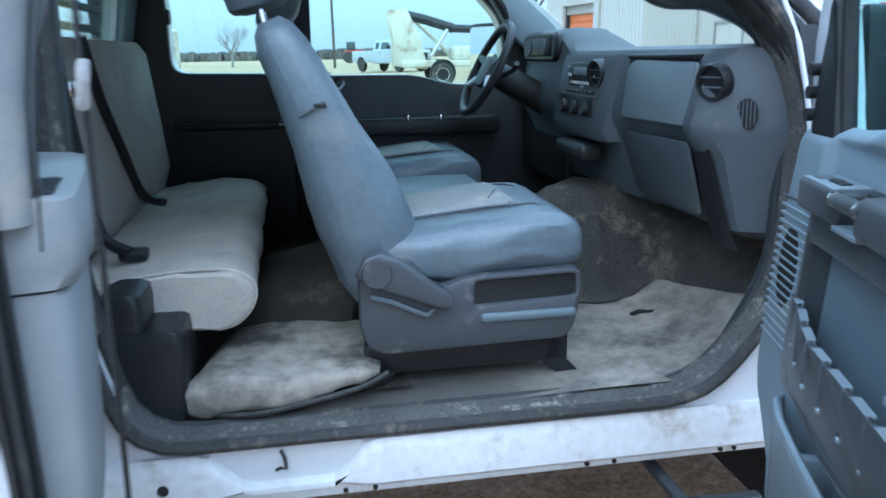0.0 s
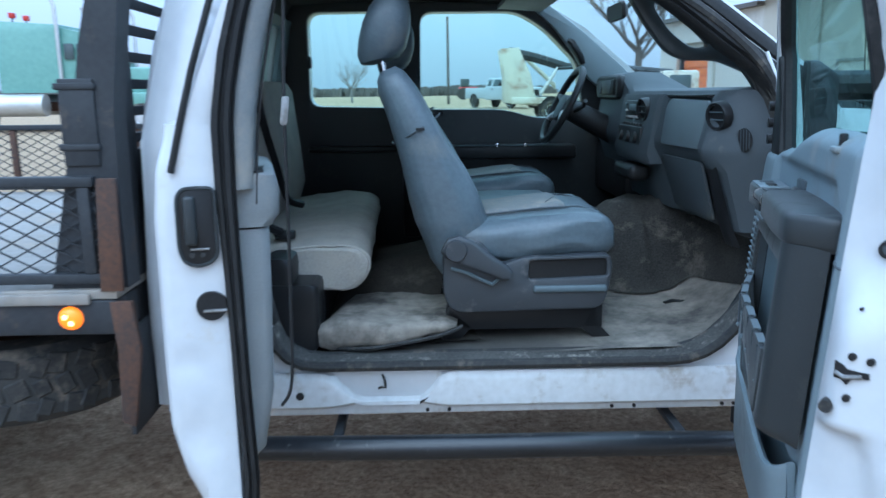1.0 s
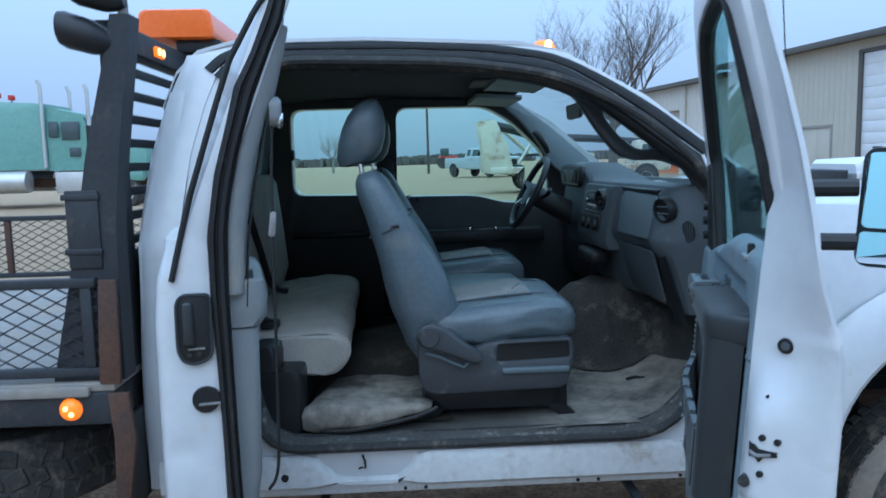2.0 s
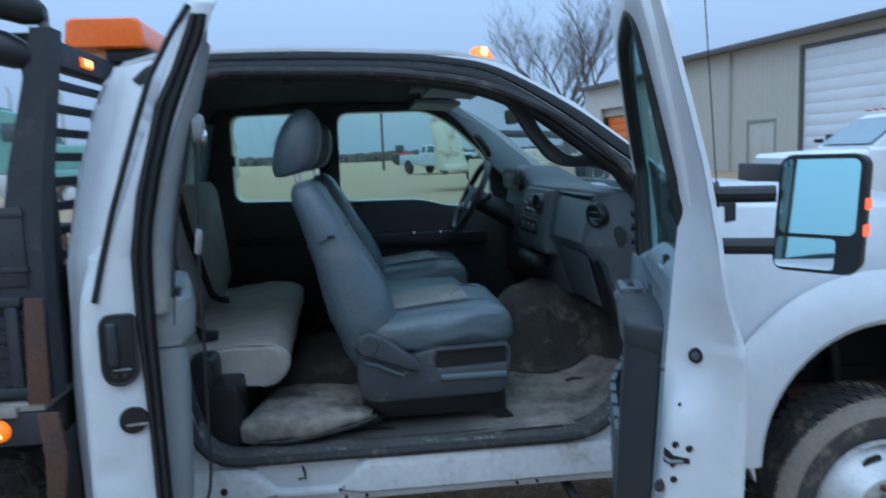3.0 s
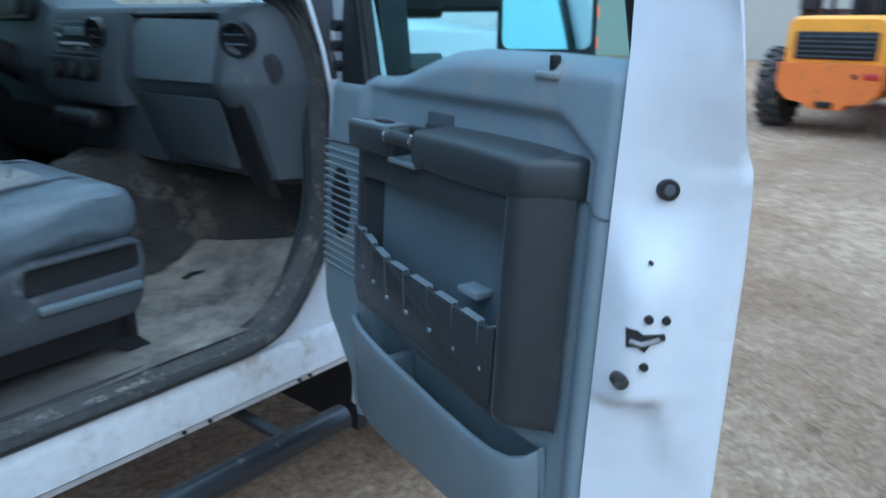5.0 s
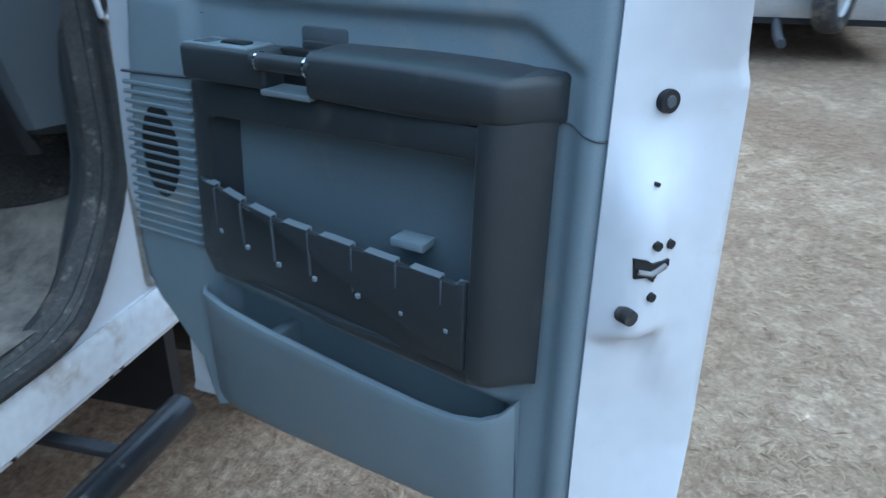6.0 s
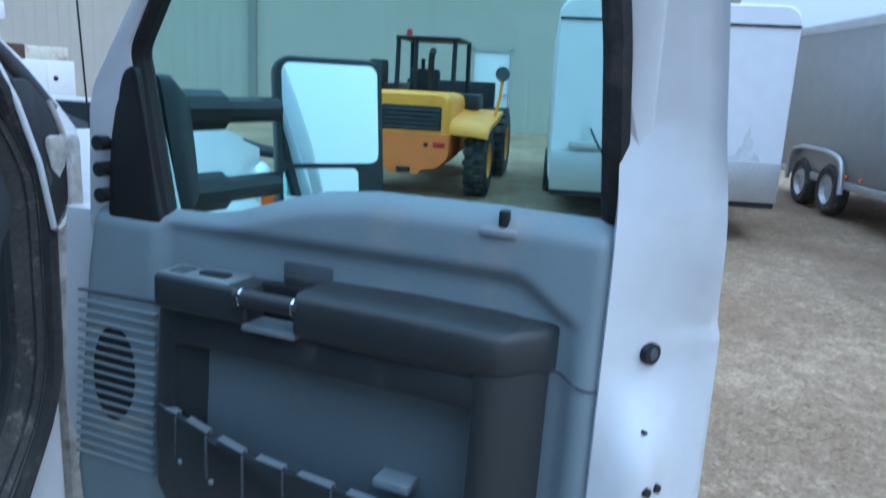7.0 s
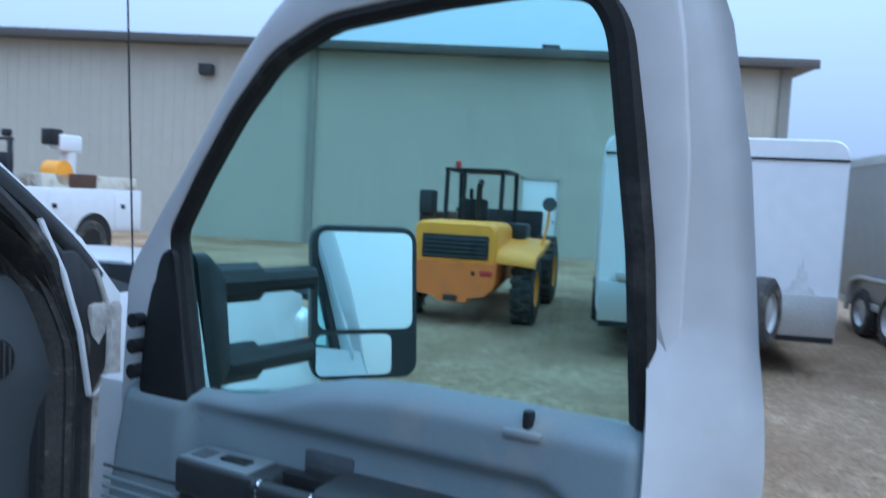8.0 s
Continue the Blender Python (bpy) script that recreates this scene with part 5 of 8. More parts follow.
part("bottom_latch", cyl((0.6, 0.04, 0.69), (0.6, 0.0, 0.69), 0.02, seg=12), STEEL, rear_door, "", REAR_DOOR)


# ---- seats ----
def pillow_ring(c, ax, ay, w, h, r, seg=4):
    """A rounded rectangle in the plane of the directions ax and ay round c."""
    c, ax, ay = Vector(c), Vector(ax), Vector(ay)
    return [c + ax * a + ay * b for a, b in rounded(w, h, r, seg)]


def rumple(bm, amount, scale, seed):
    """Small folds and dents in padding."""
    for v in bm.verts:
        d = noise.noise_vector(v.co * scale + Vector((seed, 0, 0)))
        v.co += d * amount
    return bm


def creased(bm, amount, along, across, seed):
    """Finer mesh with shallow folds, long in x and close together across it."""
    bmesh.ops.subdivide_edges(bm, edges=bm.edges[:], cuts=2, use_grid_fill=True, smooth=0.6)
    bm.normal_update()
    shift = []
    for v in bm.verts:
        p = Vector((v.co.x * along + 0.9 * v.co.y * across * 0.3, v.co.y * across, v.co.z * across)) + Vector((seed, seed, 0))
        fold = (1 - abs(noise.noise(p)) * 2.2) ** 3
        shift.append(v.normal * amount * (fold - 0.3) + noise.noise_vector(v.co * 40) * amount * 0.1)
    for v, d in zip(bm.verts, shift):
        v.co += d
    return bm


def front_seat(y0, label):
    seat = thing("front_seat", 0.7, y0 + 0.26, 0.75, label, "car seat", "front seats")
    yc = y0 + 0.26
    back = []
    stations = [(0.545, 0.95, 0.10, 0.44), (0.53, 0.99, 0.17, 0.49), (0.505, 1.06, 0.215, 0.51), (0.485, 1.13, 0.225, 0.525), (0.46, 1.2, 0.225, 0.53), (0.43, 1.28, 0.2, 0.53), (0.395, 1.37, 0.165, 0.52), (0.365, 1.44, 0.145, 0.505), (0.335, 1.51, 0.13, 0.485), (0.305, 1.57, 0.115, 0.45), (0.29, 1.605, 0.09, 0.41), (0.283, 1.625, 0.05, 0.35)]
    for x, z, t, ww in stations:
        back.append(pillow_ring((x, yc, z), (0.93, 0, 0.36), (0, 1, 0), t, ww, min(t, ww) * 0.42, 5))
    part("backrest", creased(rumple(loft(back), 0.006, 7, 3), 0.004, 6, 7, 3), VINYL, seat, "grey vinyl backrest")
    seam = [(0.365 + 0.08 * math.cos(a), yc + 0.262 * math.sin(a), 1.437 + 0.048 * math.cos(a)) for a in [2 * math.pi * k / 40 for k in range(40)]]
    part("back_seam", tube(seam, 0.0035, 6, True), DASH, seat)
    part("seam_tab", box(0.367, 0.395, y0 - 0.004, y0 + 0.004, 1.441, 1.45, 0.002), BLACK, seat)
    head = []
    for x, z, t, ww in ((0.245, 1.652, 0.05, 0.18), (0.25, 1.66, 0.12, 0.23), (0.258, 1.69, 0.155, 0.265), (0.268, 1.74, 0.165, 0.28), (0.277, 1.79, 0.155, 0.28), (0.285, 1.835, 0.125, 0.26), (0.29, 1.865, 0.085, 0.22), (0.292, 1.882, 0.035, 0.15)):
        head.append(pillow_ring((x, yc, z), (1, 0, 0.2), (0, 1, 0), t, ww, min(t, ww) * 0.4, 5))
    part("headrest", rumple(loft(head), 0.003, 9, 5), VINYL, seat, "grey vinyl headrest")
    for dy in (-0.06, 0.06):
        part("headrest_post", cyl((0.272, yc + dy, 1.58), (0.255, yc + dy, 1.68), 0.006, seg=10), CHROME, seat)
    cush = []
    for x, z, h, ww in ((0.44, 1.075, 0.05, 0.42), (0.46, 1.075, 0.1, 0.48), (0.52, 1.08, 0.125, 0.51), (0.6, 1.085, 0.135, 0.52), (0.7, 1.092, 0.14, 0.525), (0.8, 1.1, 0.145, 0.53), (0.88, 1.105, 0.145, 0.53), (0.94, 1.105, 0.135, 0.52), (0.975, 1.1, 0.115, 0.505), (0.993, 1.095, 0.08, 0.48), (1.0, 1.09, 0.04, 0.44)):
        cush.append(pillow_ring((x, yc, z), (0, 1, 0), (0.1, 0, 1), ww, h, h * 0.38, 5))
    part("cushion", creased(rumple(loft(cush), 0.008, 8, 1), 0.006, 5, 13, 1), VINYL, seat, "grey vinyl seat cushion, creased")
    pad = []
    for x, z, ww in ((0.52, 1.140, 0.2), (0.54, 1.149, 0.25), (0.65, 1.16, 0.27), (0.76, 1.172, 0.28), (0.84, 1.178, 0.28), (0.86, 1.172, 0.24)):
        pad.append(pillow_ring((x, yc + 0.03, z), (0, 1, 0), (0, 0, 1), ww, 0.022, 0.01, 3))
    part("seat_insert", rumple(loft(pad), 0.006, 8, 1), INSERT, seat, "dusty paler cushion insert")
    for dy in (-0.12, 0.18):
        part("piping", tube([(x, yc + dy, z) for x, z in ((0.53, 1.15), (0.65, 1.163), (0.78, 1.176), (0.9, 1.18), (0.96, 1.165), (0.99, 1.125))], 0.0035, 6), DASH, seat)
    part("insert_crease", tube([(0.8, yc - 0.06, 1.186), (0.83, yc + 0.01, 1.189), (0.845, yc + 0.05, 1.188)], 0.003, 6), DASH, seat)
    shield = plate(corner_loop([(0.445, 0.93), (0.445, 1.06), (0.49, 1.1), (0.56, 1.1), (0.63, 1.02), (0.7, 1.045), (0.975, 1.05), (0.985, 1.0), (0.965, 0.9), (0.94, 0.872), (0.5, 0.865), (0.465, 0.88)], 0.02),
                   [corner_loop([(0.715, 0.972), (0.72, 1.03), (0.962, 1.035), (0.965, 0.98)], 0.012)], 0.05, lambda a, b, c: (a, y0 - 0.02 + c, b), 0.01)
    part("side_cover", shield, COVER, seat, "grey plastic side cover")
    part("cover_recess", box(0.7, 0.975, y0 - 0.008, y0, 0.965, 1.04), BLACK, seat)
    part("track_handle", box(0.73, 0.965, y0 - 0.03, y0 - 0.01, 0.928, 0.952, 0.009, 3), PANEL, seat, "grey slide handle")
    lever = loft([pillow_ring((x, y0 - 0.035, z), (0.5, 0, 0.87), (0, 1, 0), w, 0.035, 0.013) for x, z, w in ((0.45, 1.09, 0.05), (0.475, 1.085, 0.085), (0.52, 1.065, 0.085), (0.58, 1.03, 0.062), (0.64, 0.998, 0.05), (0.655, 0.99, 0.03))])
    part("recliner_lever", lever, COVER, seat, "dark recliner lever")
    part("lever_pivot", cyl((0.485, y0 - 0.05, 1.075), (0.485, y0 - 0.06, 1.075), 0.036, 0.032, 24), COVER, seat)
    # pale tube painting a highlight strip below the lever
    part("lever_edge", tube([(0.47, y0 - 0.03, 1.015), (0.52, y0 - 0.032, 1.0), (0.57, y0 - 0.032, 0.975), (0.6, y0 - 0.032, 0.962), (0.625, y0 - 0.032, 0.985)], 0.006, 6), PANEL, seat)
    part("seat_base", box(0.5, 0.95, y0 + 0.03, y0 + 0.49, 0.87, 1.04, 0.01), BLACK, seat)
    for yy in (y0 + 0.04, y0 + 0.44):
        part("seat_rail", box(0.46, 0.97, yy, yy + 0.05, 0.79, 0.87, 0.006), BLACK, seat)
        part("rail_foot", plate([(0.94, 0.872), (0.96, 0.80), (1.0, 0.757), (0.94, 0.757), (0.9, 0.79)], [], 0.05, lambda a, b, c: (a, yy + c, b), 0.003), BLACK, seat)
        part("rail_foot", plate([(0.46, 0.87), (0.44, 0.757), (0.5, 0.757), (0.54, 0.8)], [], 0.05, lambda a, b, c: (a, yy + c, b), 0.003), BLACK, seat)
    return seat


passenger = front_seat(0.14, "grey vinyl passenger seat with a dusty creased cushion")
driver = copy_thing(passenger, pose(0.7, 1.52, 0.75))
tagged(driver, "grey vinyl driver seat behind the steering wheel")

middle = thing("middle_seat", 0.7, 0.95, 0.75, "narrow grey middle seat between the two front seats", "car seat")
part("backrest", rumple(loft([pillow_ring((x, 0.95, z), (0.93, 0, 0.36), (0, 1, 0), t, 0.44, 0.05) for x, z, t in ((0.5, 1.0, 0.1), (0.49, 1.1, 0.17), (0.43, 1.25, 0.17), (0.36, 1.42, 0.14), (0.31, 1.55, 0.12), (0.29, 1.6, 0.05))]), 0.004, 7, 2), HEADLINER, middle)
part("cushion", rumple(loft([pillow_ring((x, 0.95, 1.06), (0, 1, 0), (0.1, 0, 1), 0.46, h, h * 0.35) for x, h in ((0.46, 0.05), (0.5, 0.12), (0.7, 0.14), (0.9, 0.13), (0.95, 0.06))]), 0.005, 7, 9), VINYL, middle)
part("seat_base", box(0.5, 0.9, 0.75, 1.15, 0.85, 1.0, 0.01), BLACK, middle)

bench = thing("rear_bench", 0.0, 0.97, 0.75, "folding rear bench seat in dusty beige cloth", "bench seat")
BENCH_END = smooth_line([(-0.24, 1.03, 0), (-0.1, 1.05, 0), (0.05, 1.065, 0), (0.15, 1.06, 0), (0.2, 1.03, 0), (0.205, 0.99, 0), (0.18, 0.945, 0), (0.13, 0.918, 0), (0.0, 0.925, 0), (-0.15, 0.945, 0), (-0.24, 0.97, 0)], 4, True)
ring = []
for y, k in ((0.235, 0.88), (0.242, 0.97), (0.262, 1.0), (0.35, 1.0), (0.45, 1.0), (0.6, 1.0), (0.8, 1.0), (0.97, 1.0), (1.2, 1.0), (1.4, 1.0), (1.6, 1.0), (1.66, 1.0), (1.68, 0.95)):
    ring.append([((p.x - 0.03) * k + 0.03 - 0.03 * (y - 0.25), y, 0.99 + (p.y - 0.99) * k) for p in BENCH_END])
part("bench_cushion", creased(rumple(loft(ring), 0.012, 6, 4), 0.006, 7, 6, 4), BENCH, bench, "dusty beige bench cushion")
part("cushion_piping", tube([(p.x, 0.25, p.y) for p in BENCH_END], 0.004, 6, True), BENCH, bench)
BACK_END = [(-0.335, 1.0), (-0.24, 1.04), (-0.215, 1.12), (-0.23, 1.3), (-0.245, 1.45), (-0.26, 1.57), (-0.285, 1.61), (-0.335, 1.61)]
for y0, y1 in ((0.3, 0.92), (0.94, 1.68)):
    part("bench_back", rumple(loft([[(-0.27 + (x + 0.27) * k, y, 1.32 + (z - 1.32) * k) for x, z in BACK_END] for y, k in ((y0, 0.93), (y0 + 0.012, 0.98), (y0 + 0.04, 1.0), ((y0 + y1) / 2, 1.005), (y1 - 0.04, 1.0), (y1 - 0.01, 0.98), (y1, 0.93))]), 0.004, 6, 6), BENCH, bench, "dusty beige bench back")
part("bench_base", box(-0.3, 0.05, 0.3, 1.64, 0.77, 0.95, 0.01), BLACK, bench)
part("shoulder_belt", tube(smooth_line([(-0.248, 0.75, 1.61), (-0.232, 0.8, 1.45), (-0.216, 0.91, 1.29), (-0.2, 1.05, 1.12), (-0.14, 1.1, 1.08)], 6), 0.017, 6), BLACK, bench, "black seat belt")
part("lap_belt", tube(smooth_line([(-0.235, 0.43, 1.63), (-0.215, 0.42, 1.5), (-0.195, 0.41, 1.3), (-0.165, 0.4, 1.13), (-0.1, 0.38, 1.085)], 6), 0.016, 6), BLACK, bench, "black seat belt with its buckle")
part("belt_buckle", box(-0.13, -0.06, 0.375, 0.42, 1.062, 1.092, 0.008), BLACK, bench)
part("belt_tongue", box(-0.225, -0.195, 0.42, 0.47, 1.46, 1.5, 0.006), CHROME, bench)
part("head_cushion", loft([pillow_ring((-0.27, 0.36, z), (1, 0, 0), (0, 1, 0), t, 0.2, t * 0.4) for z, t in ((1.6, 0.04), (1.62, 0.08), (1.67, 0.09), (1.71, 0.07), (1.73, 0.03))]), TRIM, bench)

pillow = []
for x, yw, h, lift in ((0.07, 0.3, 0.03, 0.0), (0.08, 0.36, 0.075, 0.0), (0.12, 0.38, 0.095, 0.0), (0.2, 0.39, 0.09, 0.0), (0.3, 0.39, 0.075, 0.01), (0.4, 0.38, 0.062, 0.026), (0.47, 0.36, 0.05, 0.04), (0.505, 0.33, 0.02, 0.055)):
    pillow.append(pillow_ring((x, 0.27 + 0.04 * (x - 0.1), 0.757 + h / 2 + lift), (0.14, 1, 0), (0, 0, 1), yw, h, h * 0.42, 5))
floor_cushion = part("floor_cushion", creased(rumple(loft(pillow), 0.018, 8, 8), 0.008, 8, 9, 8), CUSHION)
tagged(floor_cushion, "dirty beige cushion lying on the cab floor", "cushion")
part("cushion_piping", tube(smooth_line([(0.09, 0.1, 0.765), (0.2, 0.075, 0.768), (0.33, 0.08, 0.785), (0.44, 0.09, 0.805), (0.505, 0.12, 0.822)], 6), 0.007, 6), RUBBER, floor_cushion, "dark piped edge")

jack = thing("plastic_box", 0.0, 0.17, 0.755, "black plastic storage box beside the bench seat", "box")
part("box_body", loft([[(a - 0.03, b + 0.17, z) for a, b in rounded(w, 0.16, 0.02)] for w, z in ((0.15, 0.76), (0.165, 0.78), (0.17, 0.94), (0.165, 0.965), (0.14, 0.972))]), BLACK, jack)
part("box_lid", loft([[(a - 0.07, b + 0.17, z) for a, b in rounded(w, 0.15, 0.02)] for w, z in ((0.09, 0.973), (0.095, 1.02), (0.085, 1.05), (0.06, 1.056))]), BLACK, jack)
scrap = part("plastic_scrap", tube(smooth_line([(1.27, 0.47, 0.785), (1.3, 0.48, 0.79), (1.33, 0.475, 0.788), (1.36, 0.49, 0.785)], 4), 0.009, 6), BLACK)
tagged(scrap, "small black plastic clip lying on the floor mat", "plastic clip")

# ---- dashboard ----
def dash_ring(y, front, lift=0.0, nose=0.0):
    pts = [(1.72, 1.5), (1.6, 1.538), (1.45, 1.556 + lift), (front + 0.07, 1.562 + lift), (front + 0.02, 1.552 + lift), (front, 1.53 + lift), (front - 0.012 - nose, 1.45), (front - 0.03 - nose, 1.375), (front - 0.026 - nose, 1.345), (front, 1.3), (front + 0.03, 1.2), (front + 0.055, 1.11), (front + 0.12, 1.085), (1.6, 1.1), (1.72, 1.2)]
    return [(x, y, z) for x, z in pts]


dash = part("dashboard", loft([dash_ring(0.06, 1.5), dash_ring(0.085, 1.455), dash_ring(0.108, 1.41), dash_ring(0.14, 1.335, 0, 0.01), dash_ring(0.18, 1.31, 0, 0.015), dash_ring(0.225, 1.308, 0, 0.01), dash_ring(0.25, 1.32), dash_ring(0.62, 1.315), dash_ring(0.66, 1.29), dash_ring(1.1, 1.28), dash_ring(1.15, 1.29, 0.03), dash_ring(1.22, 1.28, 0.075), dash_ring(1.58, 1.28, 0.075), dash_ring(1.68, 1.3, 0.0), dash_ring(1.84, 1.33)]), DASH, truck, "dusty charcoal dashboard")


def turned(bm, p, yaw, pitch=0):
    bm.transform(pose(*p, pitch, 0, yaw))
    return bm


def round_vent(centre, yaw, pitch, r):
    """A round air vent facing along its local -y."""
    rim = lathe([(r * 0.8, 0.012), (r * 0.82, -0.006), (r, -0.008), (r * 1.06, 0.0), (r * 1.06, 0.024)], (0, 0, 0), 28)
    v = part("air_vent", turned(rim, centre, yaw, pitch), BLACK, truck, "round dashboard air vent")
    part("vent_well", turned(cyl((0, 0.004, 0), (0, 0.02, 0), r * 0.86, seg=24), centre, yaw, pitch), BLACK, v)
    for dz in (-0.35, 0.35):
        w = r * 0.78 * math.sqrt(1 - dz * dz)
        part("vent_slat", turned(box(-w, w, -0.002, 0.01, dz * r * 0.8 - 0.0015, dz * r * 0.8 + 0.0015), centre, yaw, pitch), PANEL, v)


round_vent((1.296, 0.15, 1.474), -69, 8, 0.042)
# dark oval grille beside the end vent
grille = plate([(0.026 * math.cos(0.2618 * k), 0.037 * math.sin(0.2618 * k)) for k in range(24)], [], 0.004, lambda a, b, c: (a, c - 0.002, b), 0.001)
side_grille = part("side_grille", turned(grille, (1.368, 0.108, 1.402), -50, 6), BLACK, truck, "dark oval grille in the dash end")
for k in range(5):
    x = -0.018 + 0.009 * k
    h = 0.034 * math.sqrt(1 - (x / 0.026) ** 2)
    part("grille_slat", turned(box(x - 0.0014, x + 0.0014, -0.0045, 0.0, -h, h), (1.368, 0.108, 1.402), -50, 6), DASH, side_grille)
round_vent((1.24, 0.75, 1.482), -80, 5, 0.042)
part("upper_panel", plate(corner_loop([(0.23, 1.365), (0.225, 1.52), (0.6, 1.525), (0.64, 1.5), (0.625, 1.36)], 0.02), [], 0.01, lambda a, b, c: (1.304 - (1.52 - b) * 0.16 - 0.006 + c, a, b), 0.004), DASH_PANEL, truck, "grey upper dash panel")
part("dash_lip", box(1.3, 1.335, 0.25, 0.66, 1.528, 1.54, 0.004), BLACK, truck)
part("glovebox_door", plate(corner_loop([(0.235, 1.325), (0.245, 1.13), (0.62, 1.13), (0.65, 1.32)], 0.02), [], 0.012, lambda a, b, c: (1.307 + (1.3 - b) * 0.29 - 0.016 + c, a, b), 0.004), DASH, truck, "charcoal glovebox door")
part("glovebox_latch", box(1.315, 1.33, 0.4, 0.47, 1.225, 1.245, 0.004), BLACK, truck)
# black strip standing in for shade on the pod's lower face
part("pod_strip", loft([[(x + 0.004 * k, y, z), (x - 0.006, y + 0.02, z), (x - 0.006, y + 0.075, z), (x + 0.01, y + 0.085, z)] for k, (x, y, z) in enumerate(((1.3, 0.165, 1.345), (1.325, 0.155, 1.25), (1.355, 0.145, 1.13), (1.38, 0.135, 1.06)))]), BLACK, truck)
stack = part("centre_console", loft([[(x, 0.66, z), (x - 0.012, 0.68, z), (x - 0.012, 1.1, z), (x, 1.12, z), (x + 0.06, 1.12, z), (x + 0.06, 0.66, z)] for x, z in ((1.28, 1.54), (1.27, 1.52), (1.255, 1.42), (1.235, 1.32), (1.25, 1.28))]), DASH, truck, "grey centre console with radio and heater knobs")
part("radio", box(1.246, 1.26, 0.76, 1.02, 1.43, 1.515, 0.004), BLACK, stack)
for k in range(6):
    part("radio_button", box(1.241, 1.25, 0.79 + 0.036 * k, 0.815 + 0.036 * k, 1.445, 1.455, 0.002), RIM, stack)
for k, (y, z) in enumerate(((0.775, 1.5), (0.775, 1.475), (1.0, 1.5), (1.0, 1.475), (0.88, 1.438))):
    part("radio_key", box(1.241, 1.25, y - 0.012, y + 0.012, z - 0.005, z + 0.005, 0.002), RIM if k % 2 else TRIM, stack)
part("radio_display", box(1.243, 1.25, 0.83, 0.96, 1.475, 1.5, 0.001), TRIM, stack)
part("switch_plate", box(1.228, 1.246, 0.74, 1.06, 1.335, 1.415, 0.006), BLACK, stack)
for k in range(7):
    part("console_button", box(1.236, 1.25, 0.77 + 0.038 * k, 0.797 + 0.038 * k, 1.418, 1.428, 0.002), DARK, stack)
for y in (0.8, 0.9, 1.0):
    part("heater_knob", cyl((1.24, y, 1.37), (1.215, y, 1.375), 0.025, 0.021, 18), BLACK, stack)
    part("knob_ring", lathe([(0.027, -0.002), (0.031, 0.0), (0.031, 0.004), (0.027, 0.004)], (0, 0, 0), 18), RIM, stack, "", pose(1.236, y, 1.37, 0, 0, -90))
part("tray", box(1.205, 1.29, 0.78, 1.04, 1.2, 1.262, 0.022, 3), BLACK, truck, "black tray under the console")
part("cluster_hood", loft([pillow_ring((x, 1.41, 1.57), (0, 1, 0), (0, 0, 1), w, h, h * 0.4, 5) for x, w, h in ((1.45, 0.36, 0.05), (1.36, 0.4, 0.09), (1.27, 0.42, 0.11), (1.255, 0.4, 0.09))]), BLACK, truck)
part("gauge_face", box(1.247, 1.257, 1.25, 1.57, 1.535, 1.605, 0.008), BLACK, truck)
for y in (1.32, 1.5):
    part("gauge", cyl((1.243, y, 1.57), (1.247, y, 1.57), 0.03, seg=24), DASH, truck)

# steering wheel, column, mirror and grab handles
W0 = Vector((1.05, 1.42, 1.49))
W_UP, W_SIDE = Vector((0.46, 0, 0.888)), Vector((0, 1, 0))
W_OUT = Vector((-0.888, 0, 0.46))
steering = part("steering_wheel", tube([W0 + W_UP * 0.185 * math.sin(a) + W_SIDE * 0.185 * math.cos(a) for a in [2 * math.pi * k / 40 for k in range(40)]], 0.0165, 10, True), BLACK, truck, "black four-spoke steering wheel")
part("airbag_cover", loft([[W0 + W_OUT * d + W_SIDE * a * s + W_UP * (b * s - 0.01) for a, b in rounded(0.16, 0.13, 0.045)] for d, s in ((-0.03, 0.9), (-0.01, 1.0), (0.008, 0.92), (0.014, 0.6))]), DASH, steering)
for a in (205, 335, 165, 15):
    d = W_SIDE * math.cos(radians(a)) + W_UP * math.sin(radians(a))
    part("spoke", tube([W0 + d * 0.06 - W_OUT * 0.01, W0 + d * 0.178], 0.015, 8, flat=0.6), RIM if a > 180 else DASH, steering)
part("steering_column", cyl(W0 - W_OUT * 0.03, W0 - W_OUT * 0.3, 0.05, 0.06, 16), BLACK, truck)
part("column_stalk", tube([W0 - W_OUT * 0.06 - W_SIDE * 0.04, W0 - W_OUT * 0.06 - W_SIDE * 0.16 + W_UP * 0.03, W0 - W_OUT * 0.05 - W_SIDE * 0.2 + W_UP * 0.05], 0.01, 8), BLACK, truck)
part("knee_panel", box(1.3, 1.5, 1.2, 1.8, 1.05, 1.3, 0.03), BLACK, truck)
part("rear_view_mirror", loft([pillow_ring((1.17 + d, 0.97, 1.865), (0, 1, 0), (-0.1, 0, 1), w, h, 0.02) for d, w, h in ((0.0, 0.24, 0.06), (0.012, 0.25, 0.068), (0.03, 0.2, 0.04))]), BLACK, truck, "black rear-view mirror")
part("mirror_stem", tube([(1.2, 0.97, 1.865), (1.24, 0.97, 1.9), (1.26, 0.97, 1.905)], 0.009, 8), BLACK, truck)
PILLAR = corner_loop([(0.93, 1.945), (1.03, 1.86), (1.09, 1.76), (1.16, 1.67), (1.22, 1.645), (1.32, 1.645), (1.42, 1.605), (1.5, 1.54), (1.5, 1.6), (1.33, 1.75), (1.2, 1.85), (1.0, 1.96)], 0.03)
